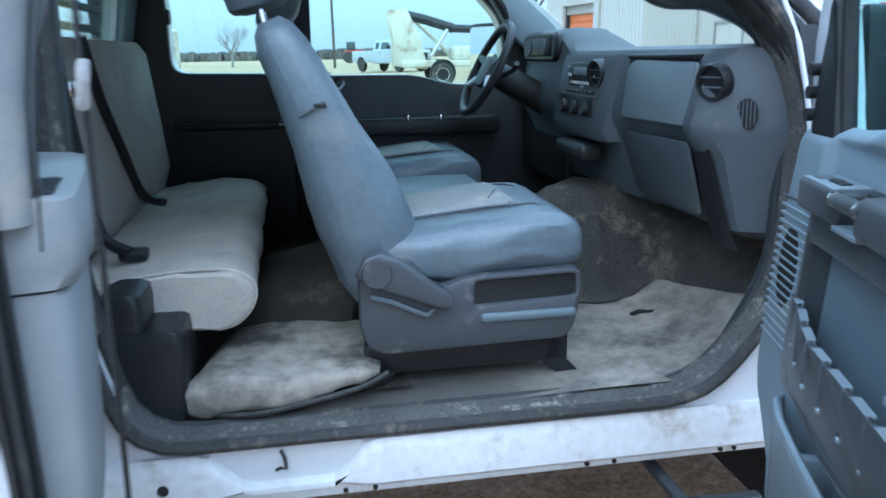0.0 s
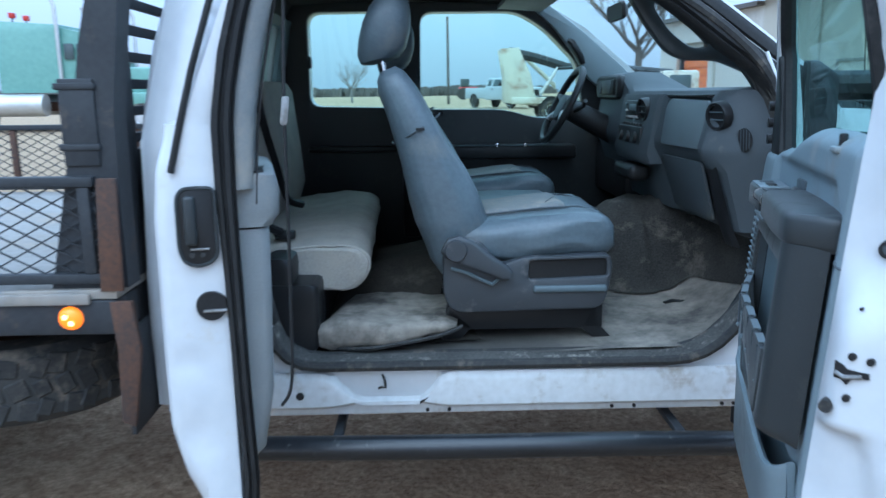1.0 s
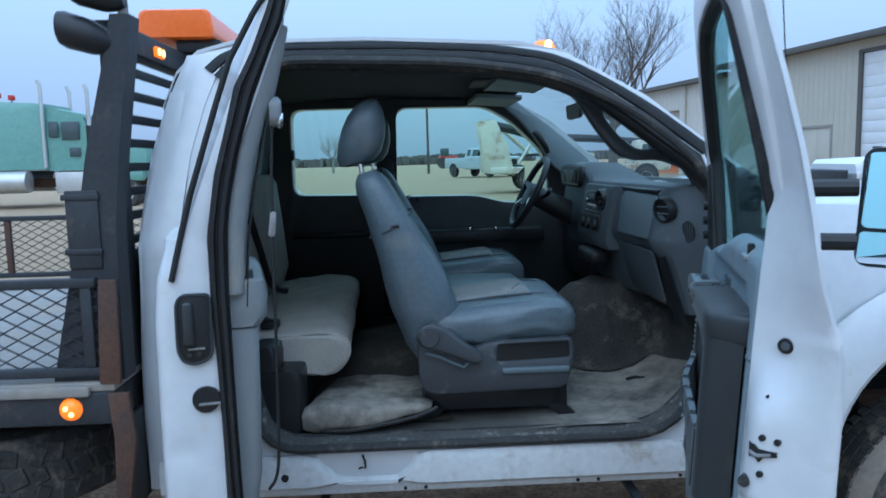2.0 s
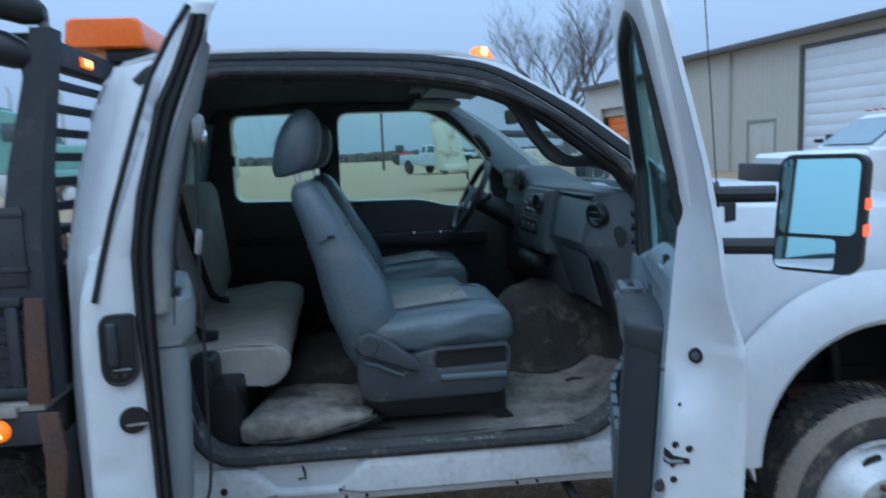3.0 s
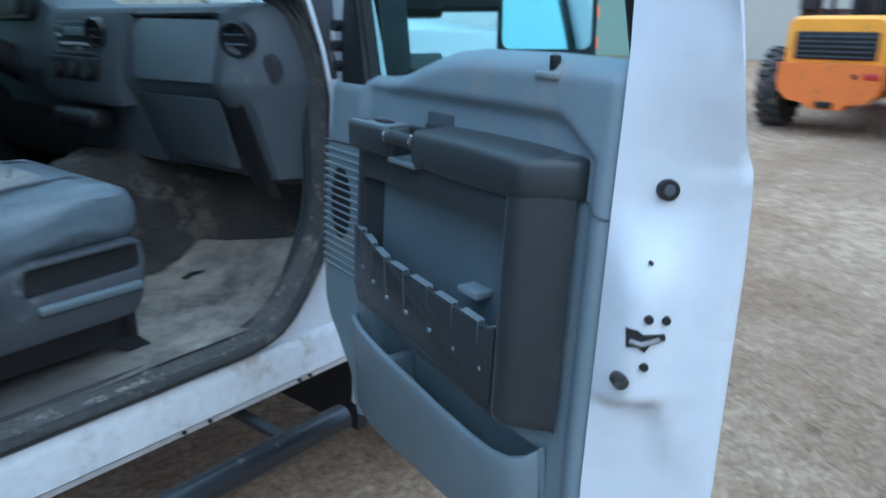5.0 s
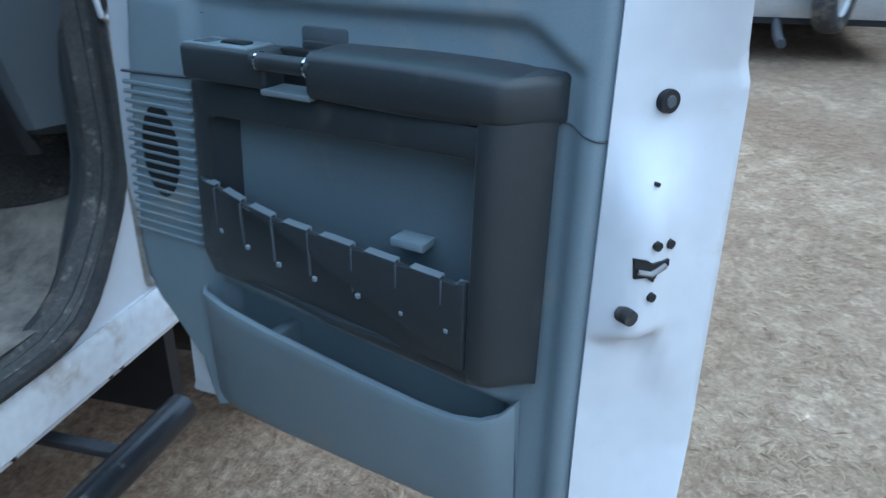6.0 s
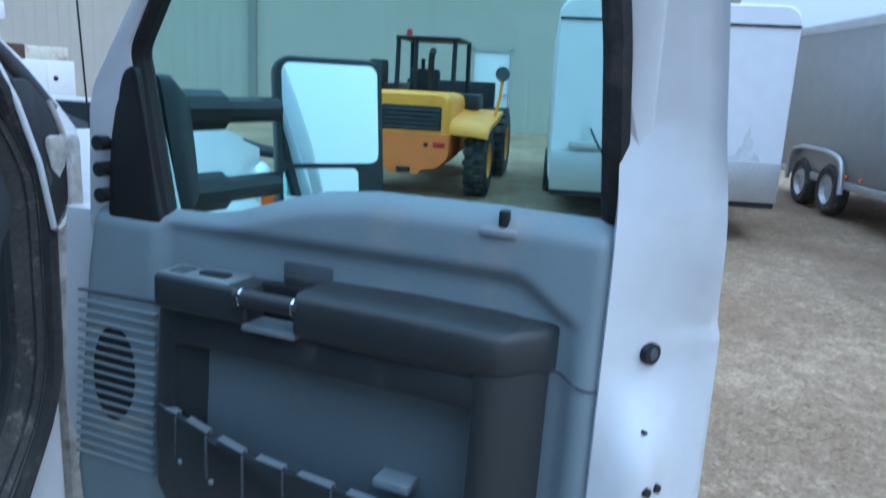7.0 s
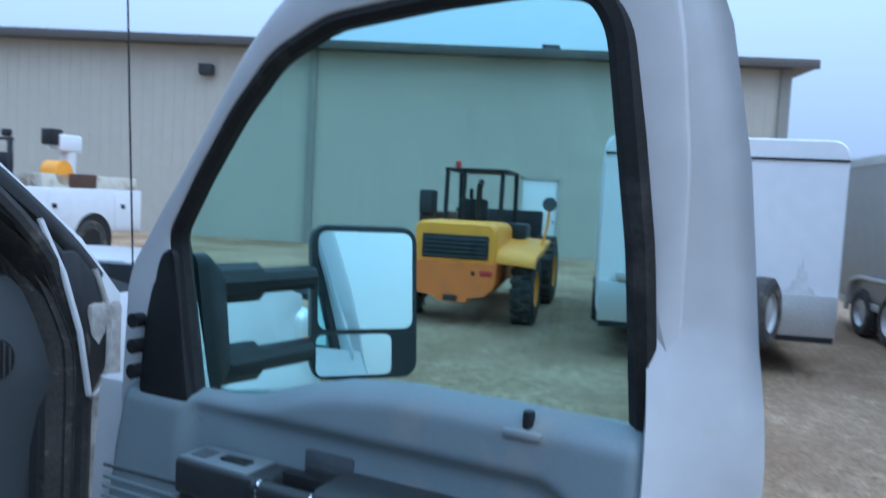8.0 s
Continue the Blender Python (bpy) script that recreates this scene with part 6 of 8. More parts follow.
GRIP = corner_loop([(1.115, 1.815), (1.17, 1.735), (1.235, 1.685), (1.285, 1.685), (1.29, 1.7), (1.2, 1.785), (1.14, 1.835)], 0.025)
part("grab_handle", plate(PILLAR, [GRIP], 0.05, lambda a, b, c: (a, 0.2 + lean(b) * 0.6 + c, b), 0.012), DARK, truck, "dark pillar trim with a moulded grab handle")
part("far_pillar_trim", plate(corner_loop([(0.92, 1.97), (1.05, 1.86), (1.15, 1.74), (1.22, 1.63), (1.3, 1.56), (1.48, 1.57), (1.42, 1.66), (1.2, 1.84), (1.0, 1.985)], 0.03), [], 0.05, lambda a, b, c: (a, 1.72 - lean(b) * 0.5 + c, b), 0.01), TRIM, truck, "grey far pillar trim")
part("far_grab_handle", tube([(1.11, 1.7, 1.815), (1.14, 1.675, 1.79), (1.18, 1.675, 1.73), (1.2, 1.7, 1.695)], 0.016, 8), BLACK, truck)
for y0 in (0.3, 1.1):
    part("sun_visor", loft([pillow_ring((x, y0 + 0.27, z), (0, 1, 0), (0, 0, 1), 0.5, 0.02, 0.008) for x, z in ((0.76, 1.955), (0.78, 1.957), (0.95, 1.945), (0.97, 1.942))]), TRIM, truck, "grey sun visor")
part("map_lamp", box(0.72, 0.84, 0.86, 1.08, 1.985, 2.0, 0.006), INSERT, truck)
for x in (0.25, 0.62):
    part("roof_clip", box(x, x + 0.03, 0.2, 0.22, 1.95, 1.975, 0.004), BLACK, truck)
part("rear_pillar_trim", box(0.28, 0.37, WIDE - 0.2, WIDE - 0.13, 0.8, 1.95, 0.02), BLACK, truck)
part("belt_guide", box(-0.21, -0.17, WIDE - 0.2, WIDE - 0.14, 1.68, 1.74, 0.01), BLACK, truck)

# the driver's tow mirror, seen through the far window
driver_mirror = part("driver_mirror", loft([[(1.215 + d - 0.42 * a * k, 2.17 + a * k, 1.557 + b * k) for a, b in rounded(0.23, 0.27, 0.03, 4)] for d, k in ((0.0, 0.97), (0.012, 1.0), (0.06, 0.95), (0.09, 0.7))]), BLACK, truck, "black tow mirror on the driver side")
part("driver_mirror_glass", plate(rounded(0.2, 0.235, 0.02), [], 0.003, lambda a, b, c: (1.211 - 0.42 * a - c, 2.17 + a, 1.557 + b)), MIRROR, truck, "mirror glass")
part("driver_mirror_arm", tube([(1.3, 1.9, 1.52), (1.26, 2.1, 1.53)], 0.025, 8), BLACK, truck)


# ---- brush guard ----
def guard_side(points):
    """The near end of a guard tube, then its mirror image on the far side."""
    return points + [(x, WIDE - y, z) for x, y, z in points[::-1]]


part("brush_guard", tube(smooth_line(guard_side([(2.96, -0.04, 0.86), (2.88, -0.05, 0.95), (2.79, -0.055, 1.07), (2.735, -0.055, 1.17), (2.74, -0.052, 1.24), (2.83, -0.05, 1.28), (2.95, -0.04, 1.303), (3.01, -0.02, 1.31), (3.02, 0.05, 1.315), (3.02, 0.2, 1.335), (3.02, 0.32, 1.37), (3.02, 0.45, 1.395), (3.02, 0.65, 1.405)]), 5), 0.024, 10), STEEL, truck, "black steel tube brush guard")
for z0, z1, x0 in ((1.185, 1.13, 2.79), (0.985, 0.92, 2.88)):
    part("guard_bar", tube(smooth_line(guard_side([(x0, -0.05, z0 - 0.09), (2.93, -0.05, z1 - 0.03), (3.005, -0.03, z1), (3.02, 0.06, z1 + 0.005), (3.02, 0.3, z1 + 0.01)]), 4), 0.016, 8), STEEL, truck)
for y in (0.55, 1.39):
    part("guard_post", box(3.0, 3.04, y - 0.03, y + 0.03, 0.84, 1.42, 0.008), STEEL, truck)
part("bumper_end", plate([(2.65, 0.9), (2.955, 0.893), (2.978, 0.745), (2.92, 0.62), (2.745, 0.6), (2.72, 0.68), (2.69, 0.79)], [], 0.03, lambda a, b, c: (a, -0.055 + c, b), 0.006), STEEL, truck)
part("hood_decal", box(1.72, 1.9, 0.22, 0.3, 1.535, 1.537), TRIM, truck)
part("antenna", tube([(1.7, 0.06, 1.49), (1.67, 0.06, 1.9), (1.63, 0.055, 2.4), (1.58, 0.05, 2.95)], 0.0022, 6), BLACK, truck, "thin black whip antenna")
beacon = part("roof_beacon", loft([[(1.03 + a * k, 0.9 + b * k * 1.3, z + 0.035) for a, b in rounded(0.13, 0.1, 0.04)] for k, z in ((1.0, 2.03), (1.0, 2.06), (0.9, 2.075), (0.62, 2.115), (0.4, 2.125))]), AMBER, truck, "lit amber roof beacon")
part("beacon_bulb", loft([[(1.04 + a * k, 0.85 + d, 2.135 + b * k) for a, b in rounded(0.03, 0.04, 0.014)] for d, k in ((0.0, 0.6), (-0.012, 1.0), (-0.02, 0.7))]), BULB, beacon, "glowing yellow bulb")

# ---- flatbed with its rack ----
PALE_DECK = surface("galvanised_deck", (0.28, 0.262, 0.24), (0.21, 0.195, 0.176), rough=0.85, grain=30, patch=3, dirt=(0.3, 0.25, 0.2), dirt_amount=0.25, dirt_scale=3)
part("bed_frame", box(-3.7, -0.46, -0.16, -0.09, 0.905, 1.005, 0.008), STEEL, truck, "black steel bed rail")
part("bed_header", box(-0.54, -0.465, -0.12, WIDE + 0.12, 0.9, 1.0, 0.008), STEEL, truck)
part("far_bed_frame", box(-3.7, -0.46, WIDE + 0.09, WIDE + 0.16, 0.905, 1.005, 0.008), STEEL, truck)
part("bed_deck", box(-3.7, -0.46, -0.155, WIDE + 0.155, 1.006, 1.03, 0.003), PALE_DECK, truck, "pale galvanised bed deck")
part("rub_strip", box(-3.7, -0.53, -0.175, -0.155, 0.995, 1.025, 0.004), PALE_DECK, truck)
post = [[(x0, -0.12, z), (x1, -0.12, z), (x1, -0.03, z), (x0, -0.03, z)] for x0, x1, z in ((-0.65, -0.44, 1.03), (-0.6, -0.44, 1.25), (-0.545, -0.436, 1.5), (-0.508, -0.412, 1.7), (-0.425, -0.366, 2.02), (-0.41, -0.356, 2.1))]
for far in (False, True):
    part("rack_post", loft([[(x, WIDE - y if far else y, z) for x, y, z in r] for r in post]), STEEL, truck, "black tapered rack post")
part("post_plate", box(-0.575, -0.48, -0.128, -0.118, 1.37, 1.6, 0.004), STEEL, truck)
for z in (1.42, 1.58):
    part("post_clamp", box(-0.585, -0.475, -0.132, -0.118, z - 0.009, z + 0.009, 0.004), STEEL, truck)
part("rack_top", box(-0.5, -0.42, -0.04, WIDE + 0.04, 2.02, 2.1, 0.008), STEEL, truck)
part("rack_stile", box(-0.5, -0.456, 0.02, 0.09, 1.03, 2.03, 0.005), STEEL, truck)
part("rack_stile", box(-0.5, -0.456, WIDE - 0.09, WIDE - 0.02, 1.03, 2.03, 0.005), STEEL, truck)
for k in range(8):
    z = 1.42 + 0.077 * k
    part("rack_louver", box(-0.475, -0.455, 0.08, WIDE - 0.08, z, z + 0.028, 0.003), STEEL, truck)
# thin black sheet standing in for shadow between rack and cab
part("toolbox", box(-0.486, -0.462, 0.0, WIDE, 0.75, 1.4, 0.006), BLACK, truck)
for x, z in ((-0.4, 2.15), (-0.44, 2.03)):
    lamp = part("work_lamp", loft([[(x + d, -0.1 + a * k, z + b * k - 0.3 * d) for a, b in rounded(0.1, 0.1, 0.045)] for d, k in ((0.03, 0.4), (0.01, 0.75), (-0.03, 1.0), (-0.1, 1.05), (-0.115, 0.95))]), BLACK, truck, "black round work lamp")
    part("lamp_bracket", box(x + 0.005, x + 0.03, -0.1, -0.07, z - 0.05, z - 0.01, 0.006), HUB_STEEL, truck)
rack_marker = part("rack_marker", box(-0.42, -0.405, 0.28, 0.37, 2.035, 2.07, 0.006), AMBER, truck, "lit amber marker lamp")
for y in (0.3, 0.345):
    part("marker_bulb", box(-0.406, -0.401, y - 0.011, y + 0.011, 2.042, 2.064, 0.004), BULB, rack_marker, "glowing yellow bulb")
bar = part("light_bar", loft([[(-0.44 + a * k * (1.0 - 0.9 * b), y, 2.205 + b * k) for a, b in rounded(0.28, 0.11, 0.025)] for y, k in ((0.62, 0.9), (0.63, 1.0), (1.3, 1.0), (1.31, 0.9))]), AMBER_OFF, truck, "orange warning light bar")
part("bar_base", box(-0.45, -0.28, 0.66, 1.27, 2.1, 2.15, 0.006), BLACK, truck)
marker = part("side_marker", lathe([(0.0001, -0.018), (0.018, -0.016), (0.029, -0.008), (0.033, 0.0), (0.035, 0.004)], (-0.59, -0.162, 0.955), 24), AMBER, truck, "lit round amber side marker")
for dx, dz in ((-0.008, 0.007), (0.007, -0.01)):
    part("marker_bulb", lathe([(0.0001, -0.0215), (0.006, -0.02), (0.009, -0.014)], (-0.59 + dx, -0.162, 0.955 + dz), 14), BULB, marker, "glowing yellow bulb")
part("rust_bracket", plate([(-0.483, 1.34), (-0.43, 1.34), (-0.438, 1.03), (-0.5, 1.03)], [], 0.012, lambda a, b, c: (a, -0.165 + c, b), 0.003), RUST, truck, "rusty steel bracket beside the bed")
part("guard_arm", plate([(-0.48, 1.0), (-0.42, 1.0), (-0.405, 0.86), (-0.44, 0.63), (-0.478, 0.645), (-0.47, 0.86)], [], 0.02, lambda a, b, c: (a, -0.165 + c, b), 0.004), RUST, truck, "rusty mud guard arm")
part("guard_edge", box(-0.46, -0.445, -0.15, 0.3, 0.6, 0.9, 0.003), STEEL, truck)


def diamond_mesh(x0, x1, z0, z1, y, wide, tall):
    """Expanded-metal lattice: rows of zigzag strands."""
    bm = bmesh.new()
    rows = round((z1 - z0) / tall)
    count = round((x1 - x0) / (wide / 2))
    for r in range(rows):
        base = z0 + (z1 - z0) * (r + 0.5) / rows
        for flip in (1, -1):
            pts = [(x0 + (x1 - x0) * k / count, y, base + flip * (tall / 2) * (1 if (k + r) % 2 else -1) * 0.98) for k in range(count + 1)]
            if flip == 1:
                tube(pts, 0.0032, 4, bm=bm)
    return bm


for y, z0, z1, lab in ((-0.13, 1.075, 1.315, "black expanded-metal side panel"), (WIDE + 0.13, 1.075, 1.375, "rusty expanded-metal side panel")):
    rail = part("side_panel", box(-3.7, -0.5, y - 0.018, y + 0.018, z1, z1 + 0.028, 0.004), STEEL, truck, lab)
    part("lower_rail", box(-3.7, -0.5, y - 0.015, y + 0.015, z0 - 0.028, z0, 0.004), STEEL, truck)
    lattice = part("lattice", diamond_mesh(-3.7, -0.5, z0, z1, y, 0.08, 0.0215), STEEL, truck)
    for x in (-3.68, -2.8, -1.87, -1.2, -0.53):
        part("panel_post", box(x - 0.016, x + 0.016, y - 0.014, y + 0.014, z0, z1, 0.003), RUST if y > 1 else STEEL, truck)

# spare tyre slung flat under the bed, and the rear wheels
SPARE = pose(-0.98, 0.33, 0.70)
spare = part("spare_tyre", lathe([(0.24, -0.11), (0.3, -0.125), (0.38, -0.12), (0.41, -0.09), (0.415, 0.09), (0.38, 0.12), (0.3, 0.125), (0.24, 0.11), (0.24, -0.11)], (0, 0, 0), 48), TYRE, truck, "chunky spare tyre slung flat under the bed", SPARE @ pose(0, 0, 0, 90))
lugs = []
for k in range(40):
    a = 9.0 * k
    for j, dz in enumerate((-0.07, 0.0, 0.07)):
        w, h = 0.026 + 0.004 * math.sin(k * 2.3 + j), 0.031 + 0.004 * math.cos(k * 1.7 + 2 * j)
        bm = box(-w, w, 0.402, 0.418, dz - h, dz + h, 0.005, 1)
        bm.transform(SPARE @ pose(0, 0, 0, 0, 0, a + 4.5 * (j % 2)) @ pose(0, 0, 0, 0, (18 if j % 2 else -18) + 9 * math.sin(k * 3.1 + j), 0))
        lugs.append(bm)
part("tread_block", join(lugs), RUBBER, spare)
blocks = []
for y, far in ((0.0, False), (WIDE, True)):
    wheel(-1.85, y, 0.395, 0.395, 0.24, far)
    wheel(-1.85, y + (0.28 if not far else -0.28), 0.395, 0.395, 0.24, far)
part("tread", join(blocks), TYRE, truck)
blocks = []
part("rear_axle", cyl((-1.85, 0.3, 0.4), (-1.85, WIDE - 0.3, 0.4), 0.06), RUST, truck)
part("front_axle", cyl((2.29, 0.2, 0.4), (2.29, WIDE - 0.2, 0.42), 0.05), RUST, truck)
for k in range(9):
    part("coil_turn", tube([(2.12 + 0.055 * math.cos(t), 0.42 + 0.055 * math.sin(t), 0.5 + 0.035 * (k + t / 6.28)) for t in [6.283 * i / 14 for i in range(15)]], 0.009, 6), BLACK, truck)
part("suspension_arm", tube([(1.5, 0.45, 0.5), (1.9, 0.45, 0.48), (2.25, 0.4, 0.42)], 0.035, 8), RUST, truck)
part("shock_absorber", cyl((2.42, 0.38, 0.42), (2.36, 0.42, 1.0), 0.03), BLACK, truck)

# ---- warehouse and shed ----
WALL_TURN = math.degrees(math.atan2(0.149, 0.989))
WALL = pose(20, 7, 0.25, 0, 0, WALL_TURN)  # local y runs along the wall, x into the building
RIBBED = surface("ribbed_beige_siding", (0.46, 0.43, 0.36), (0.42, 0.39, 0.33), rough=0.5, grain=3, patch=0.25)
DOOR_WHITE = surface("white_door_panel", (0.72, 0.73, 0.74), (0.66, 0.67, 0.69), rough=0.45, grain=4, patch=0.6)
SPOUT = surface("grey_beige_trim", (0.27, 0.26, 0.23), (0.23, 0.22, 0.2), rough=0.5, grain=6, patch=0.5)
ORANGE = surface("orange_paint", (0.78, 0.187, 0.025), (0.66, 0.153, 0.025), rough=0.5, grain=20, patch=3, dirt=(0.3, 0.13, 0.05), dirt_amount=0.12)


def wall_place(a, b, c):
    return WALL @ Vector((c, a, b))


warehouse = thing("warehouse", 26, 8, 0.3, "long beige metal warehouse with a white roll-up door", "building")
OH = [(10.75, 0.0), (10.75, 4.95), (18.05, 4.95), (18.05, 0.0)]
MAN = [(-7.0, 0.0), (-7.0, 2.2), (-6.0, 2.2), (-6.0, 0.0)]
SIDE_DOOR = [(19.5, 0.1), (19.5, 2.35), (21.2, 2.35), (21.2, 0.1)]
part("wall", plate([(-12.9, -0.6), (-12.9, 5.5), (26.4, 5.5), (26.4, -0.6)], [[(a, max(b, -0.01)) for a, b in OH], MAN, SIDE_DOOR], 0.2, wall_place), RIBBED, warehouse, "beige ribbed metal wall")
part("end_wall", box(0.2, 14, -12.9, -12.7, -0.6, 5.4), RIBBED, warehouse, "", WALL)
part("back_wall", box(13.8, 14, -12.9, 26.4, -0.6, 5.5), RIBBED, warehouse, "", WALL)
rib_mesh = {}
for k in range(130):
    a = -12.7 + 0.3 * k
    gaps = [(10.6, 18.2, 5.0), (-7.11, -5.91, 2.25), (19.4, 21.3, 2.5)]
    low = max([g[2] for g in gaps if g[0] < a < g[1]] + [-0.3])
    if low not in rib_mesh:
        rib_mesh[low] = part("siding_rib", box(-0.009, 0.0, 0.0, 0.04, low, 5.42), RIBBED, warehouse).data
        bpy.data.objects.remove([o for o in warehouse.children if o.data == rib_mesh[low]][0])
    rib = new("siding_rib", rib_mesh[low])
    rib.parent = warehouse
    rib.matrix_parent_inverse = base_of(warehouse).inverted()
    rib.matrix_basis = WALL @ pose(0, a, 0)
part("roof", plate([(-0.45, 5.42), (-0.45, 5.6), (7, 6.3), (14.4, 5.6), (14.4, 5.42)], [], 40.4, lambda a, b, c: WALL @ Vector((a, -13.5 + c, b))), GREEN_TRIM, warehouse, "dark metal roof with a wide eave")
part("gutter", box(-0.55, -0.42, -13.5, 26.95, 5.38, 5.62, 0.02), GREEN_TRIM, warehouse, "", WALL)
part("downspout", box(-0.1, -0.02, -0.2, 0.0, 0.0, 5.45), SPOUT, warehouse, "", WALL)
part("corner_post", box(-0.08, 0.1, -12.98, -12.7, -0.3, 5.45), SPOUT, warehouse, "", WALL)
part("downspout", box(-0.12, -0.02, 22.3, 22.42, 0.0, 5.45), SIDING, warehouse, "", WALL)
roll = part("roll_up_door", box(0.08, 0.12, 10.75, 18.05, -0.1, 4.95), DOOR_WHITE, warehouse, "large white sectional roll-up door", WALL)
for k in range(12):
    part("door_slat", box(0.05, 0.085, 10.77, 18.03, 0.02 + 0.41 * k, 0.423 + 0.41 * k, 0.004), DOOR_WHITE, roll, "", WALL)
part("door_vent", box(0.03, 0.052, 16.95, 17.4, 1.42, 1.55), BLACK, roll, "", WALL)
for a in (10.65, 18.05):
    part("door_frame", box(-0.04, 0.1, a - 0.06, a + 0.12, -0.1, 5.05), GREEN_TRIM, warehouse, "", WALL)
part("door_frame", box(-0.04, 0.1, 10.65, 18.15, 4.95, 5.08), GREEN_TRIM, warehouse, "", WALL)
man = part("walk_door", box(0.02, 0.08, -6.98, -6.02, 0.0, 2.18, 0.01), DOOR_WHITE, warehouse, "pale walk-in door", WALL)
part("door_knob", cyl((0.0, -6.88, 1.05), (-0.05, -6.88, 1.05), 0.035), CHROME, man, "", WALL)
for a0, a1, b0, b1 in ((-7.08, -6.98, 0, 2.28), (-6.02, -5.92, 0, 2.28), (-7.08, -5.92, 2.18, 2.28)):
    part("door_frame", box(-0.03, 0.1, a0, a1, b0, b1), SIDING, warehouse, "", WALL)
part("side_door", box(0.02, 0.08, 19.5, 20.345, 0.1, 2.35, 0.01), RIBBED, warehouse, "beige side door", WALL)
part("side_door", box(0.02, 0.08, 20.355, 21.2, 0.1, 2.35, 0.01), RIBBED, warehouse, "beige side door", WALL)
part("door_frame", box(-0.03, 0.05, 19.45, 21.25, 2.35, 2.45), SPOUT, warehouse, "", WALL)
for a in (19.45, 21.15):
    part("door_frame", box(-0.03, 0.05, a, a + 0.1, 0.1, 2.35), SPOUT, warehouse, "", WALL)
part("wall_lamp", box(-0.3, -0.02, 2.65, 3.05, 4.6, 4.9, 0.05), STEEL, warehouse, "square wall lamp", WALL)
part("roof_vent", box(1.0, 1.5, -6.9, -6.4, 5.5, 6.05, 0.03), STEEL, warehouse, "", WALL)

shed = thing("shed", 18, 37, 0.6, "pale metal shed with an open bay holding an orange panel", "building")
BAY = [(31.2, 0.3), (31.2, 3.82), (34.7, 3.82), (34.7, 0.3)]
part("wall", plate([(26.4, -0.6), (26.4, 5.05), (36.7, 5.05), (36.7, -0.6)], [BAY], 0.2, lambda a, b, c: WALL @ Vector((c + 0.02, a, b))), SIDING_PALE, shed)
part("roof", box(-0.4, 12, 26.42, 37.0, 5.05, 5.25), GREEN_TRIM, shed, "", WALL)
part("side_wall", box(0.2, 12, 36.5, 36.7, -0.6, 5.05), SIDING_PALE, shed, "", WALL)
part("back_wall", box(11.8, 12, 26.4, 36.7, -0.6, 5.05), SIDING_PALE, shed, "", WALL)
part("bay_blind", box(0.3, 0.34, 31.2, 34.7, 3.35, 3.82), SIDING, shed, "", WALL)
panel = part("orange_panel", box(0.5, 0.56, 31.3, 34.6, 0.3, 3.4), ORANGE, shed, "orange slatted panel inside the bay", WALL)
for k in range(7):
    part("panel_slat", box(0.44, 0.52, 31.32, 34.58, 0.3 + 0.44 * k, 0.66 + 0.44 * k, 0.02), ORANGE, panel, "", WALL)
part("downspout", box(-0.1, 0.0, 30.4, 30.55, 0.0, 5.0), SIDING, shed, "", WALL)
rib_mesh = {}
for k in range(34):
    a = 26.5 + 0.3 * k
    low = 3.86 if 31.0 < a < 34.8 else -0.3
    if low not in rib_mesh:
        rib_mesh[low] = part("siding_rib", box(-0.005, 0.02, 0.0, 0.05, low, 5.0), SIDING_PALE, shed).data
        bpy.data.objects.remove([o for o in shed.children if o.data == rib_mesh[low]][0])
    rib = new("siding_rib", rib_mesh[low])
    rib.parent = shed
    rib.matrix_parent_inverse = base_of(shed).inverted()
    rib.matrix_basis = WALL @ pose(0, a, 0)


# ---- yard vehicles ----
YELLOW = surface("yellow_paint", (0.88, 0.36, 0.025), (0.78, 0.306, 0.025), rough=0.45, grain=15, patch=3, dirt=(0.25, 0.17, 0.09), dirt_amount=0.12)
TRAILER_WHITE = surface("white_trailer_skin", (0.68, 0.69, 0.71), (0.62, 0.63, 0.65), rough=0.35, grain=6, patch=0.8)
GRIME = surface("road_grime", (0.46, 0.47, 0.47), (0.66, 0.67, 0.69), rough=0.7, grain=12, patch=8)
TRAILER_GREY = surface("grey_trailer_skin", (0.34, 0.34, 0.33), (0.29, 0.29, 0.28), rough=0.38, metal=0.55, grain=6, patch=0.6)
ALU = surface("brushed_aluminium", (0.55, 0.55, 0.54), (0.45, 0.45, 0.44), rough=0.4, metal=0.6, grain=30, patch=3)
SEAFOAM = surface("seafoam_green_paint", (0.16, 0.32, 0.27), (0.12, 0.26, 0.22), rough=0.4, grain=6, patch=0.7)
CREAM = surface("faded_cream_paint", (0.62, 0.6, 0.5), (0.5, 0.47, 0.4), rough=0.6, grain=10, patch=1.5, dirt=(0.25, 0.13, 0.07), dirt_amount=0.3, dirt_scale=2)
SILVER = surface("silver_car_paint", (0.44, 0.48, 0.52), (0.38, 0.42, 0.46), rough=0.3, grain=10, patch=1)
# pale base colour paints the sky's reflection into the pickup windscreens
SCREEN = surface("painted_sky_windscreen", (0.2, 0.27, 0.29), (0.16, 0.22, 0.24), rough=0.06)
WINDOW = surface("dark_vehicle_glass", (0.06, 0.085, 0.092), (0.045, 0.065, 0.07), rough=0.05)
# bark lightened to paint distance haze on the two far trees
HAZY_BARK = surface("haze_paled_bark", (0.26, 0.25, 0.24), (0.2, 0.19, 0.185), rough=0.9, grain=8, patch=1)
BARK = surface("grey_bark", (0.1, 0.085, 0.075), (0.075, 0.065, 0.058), rough=0.9, grain=8, patch=1)
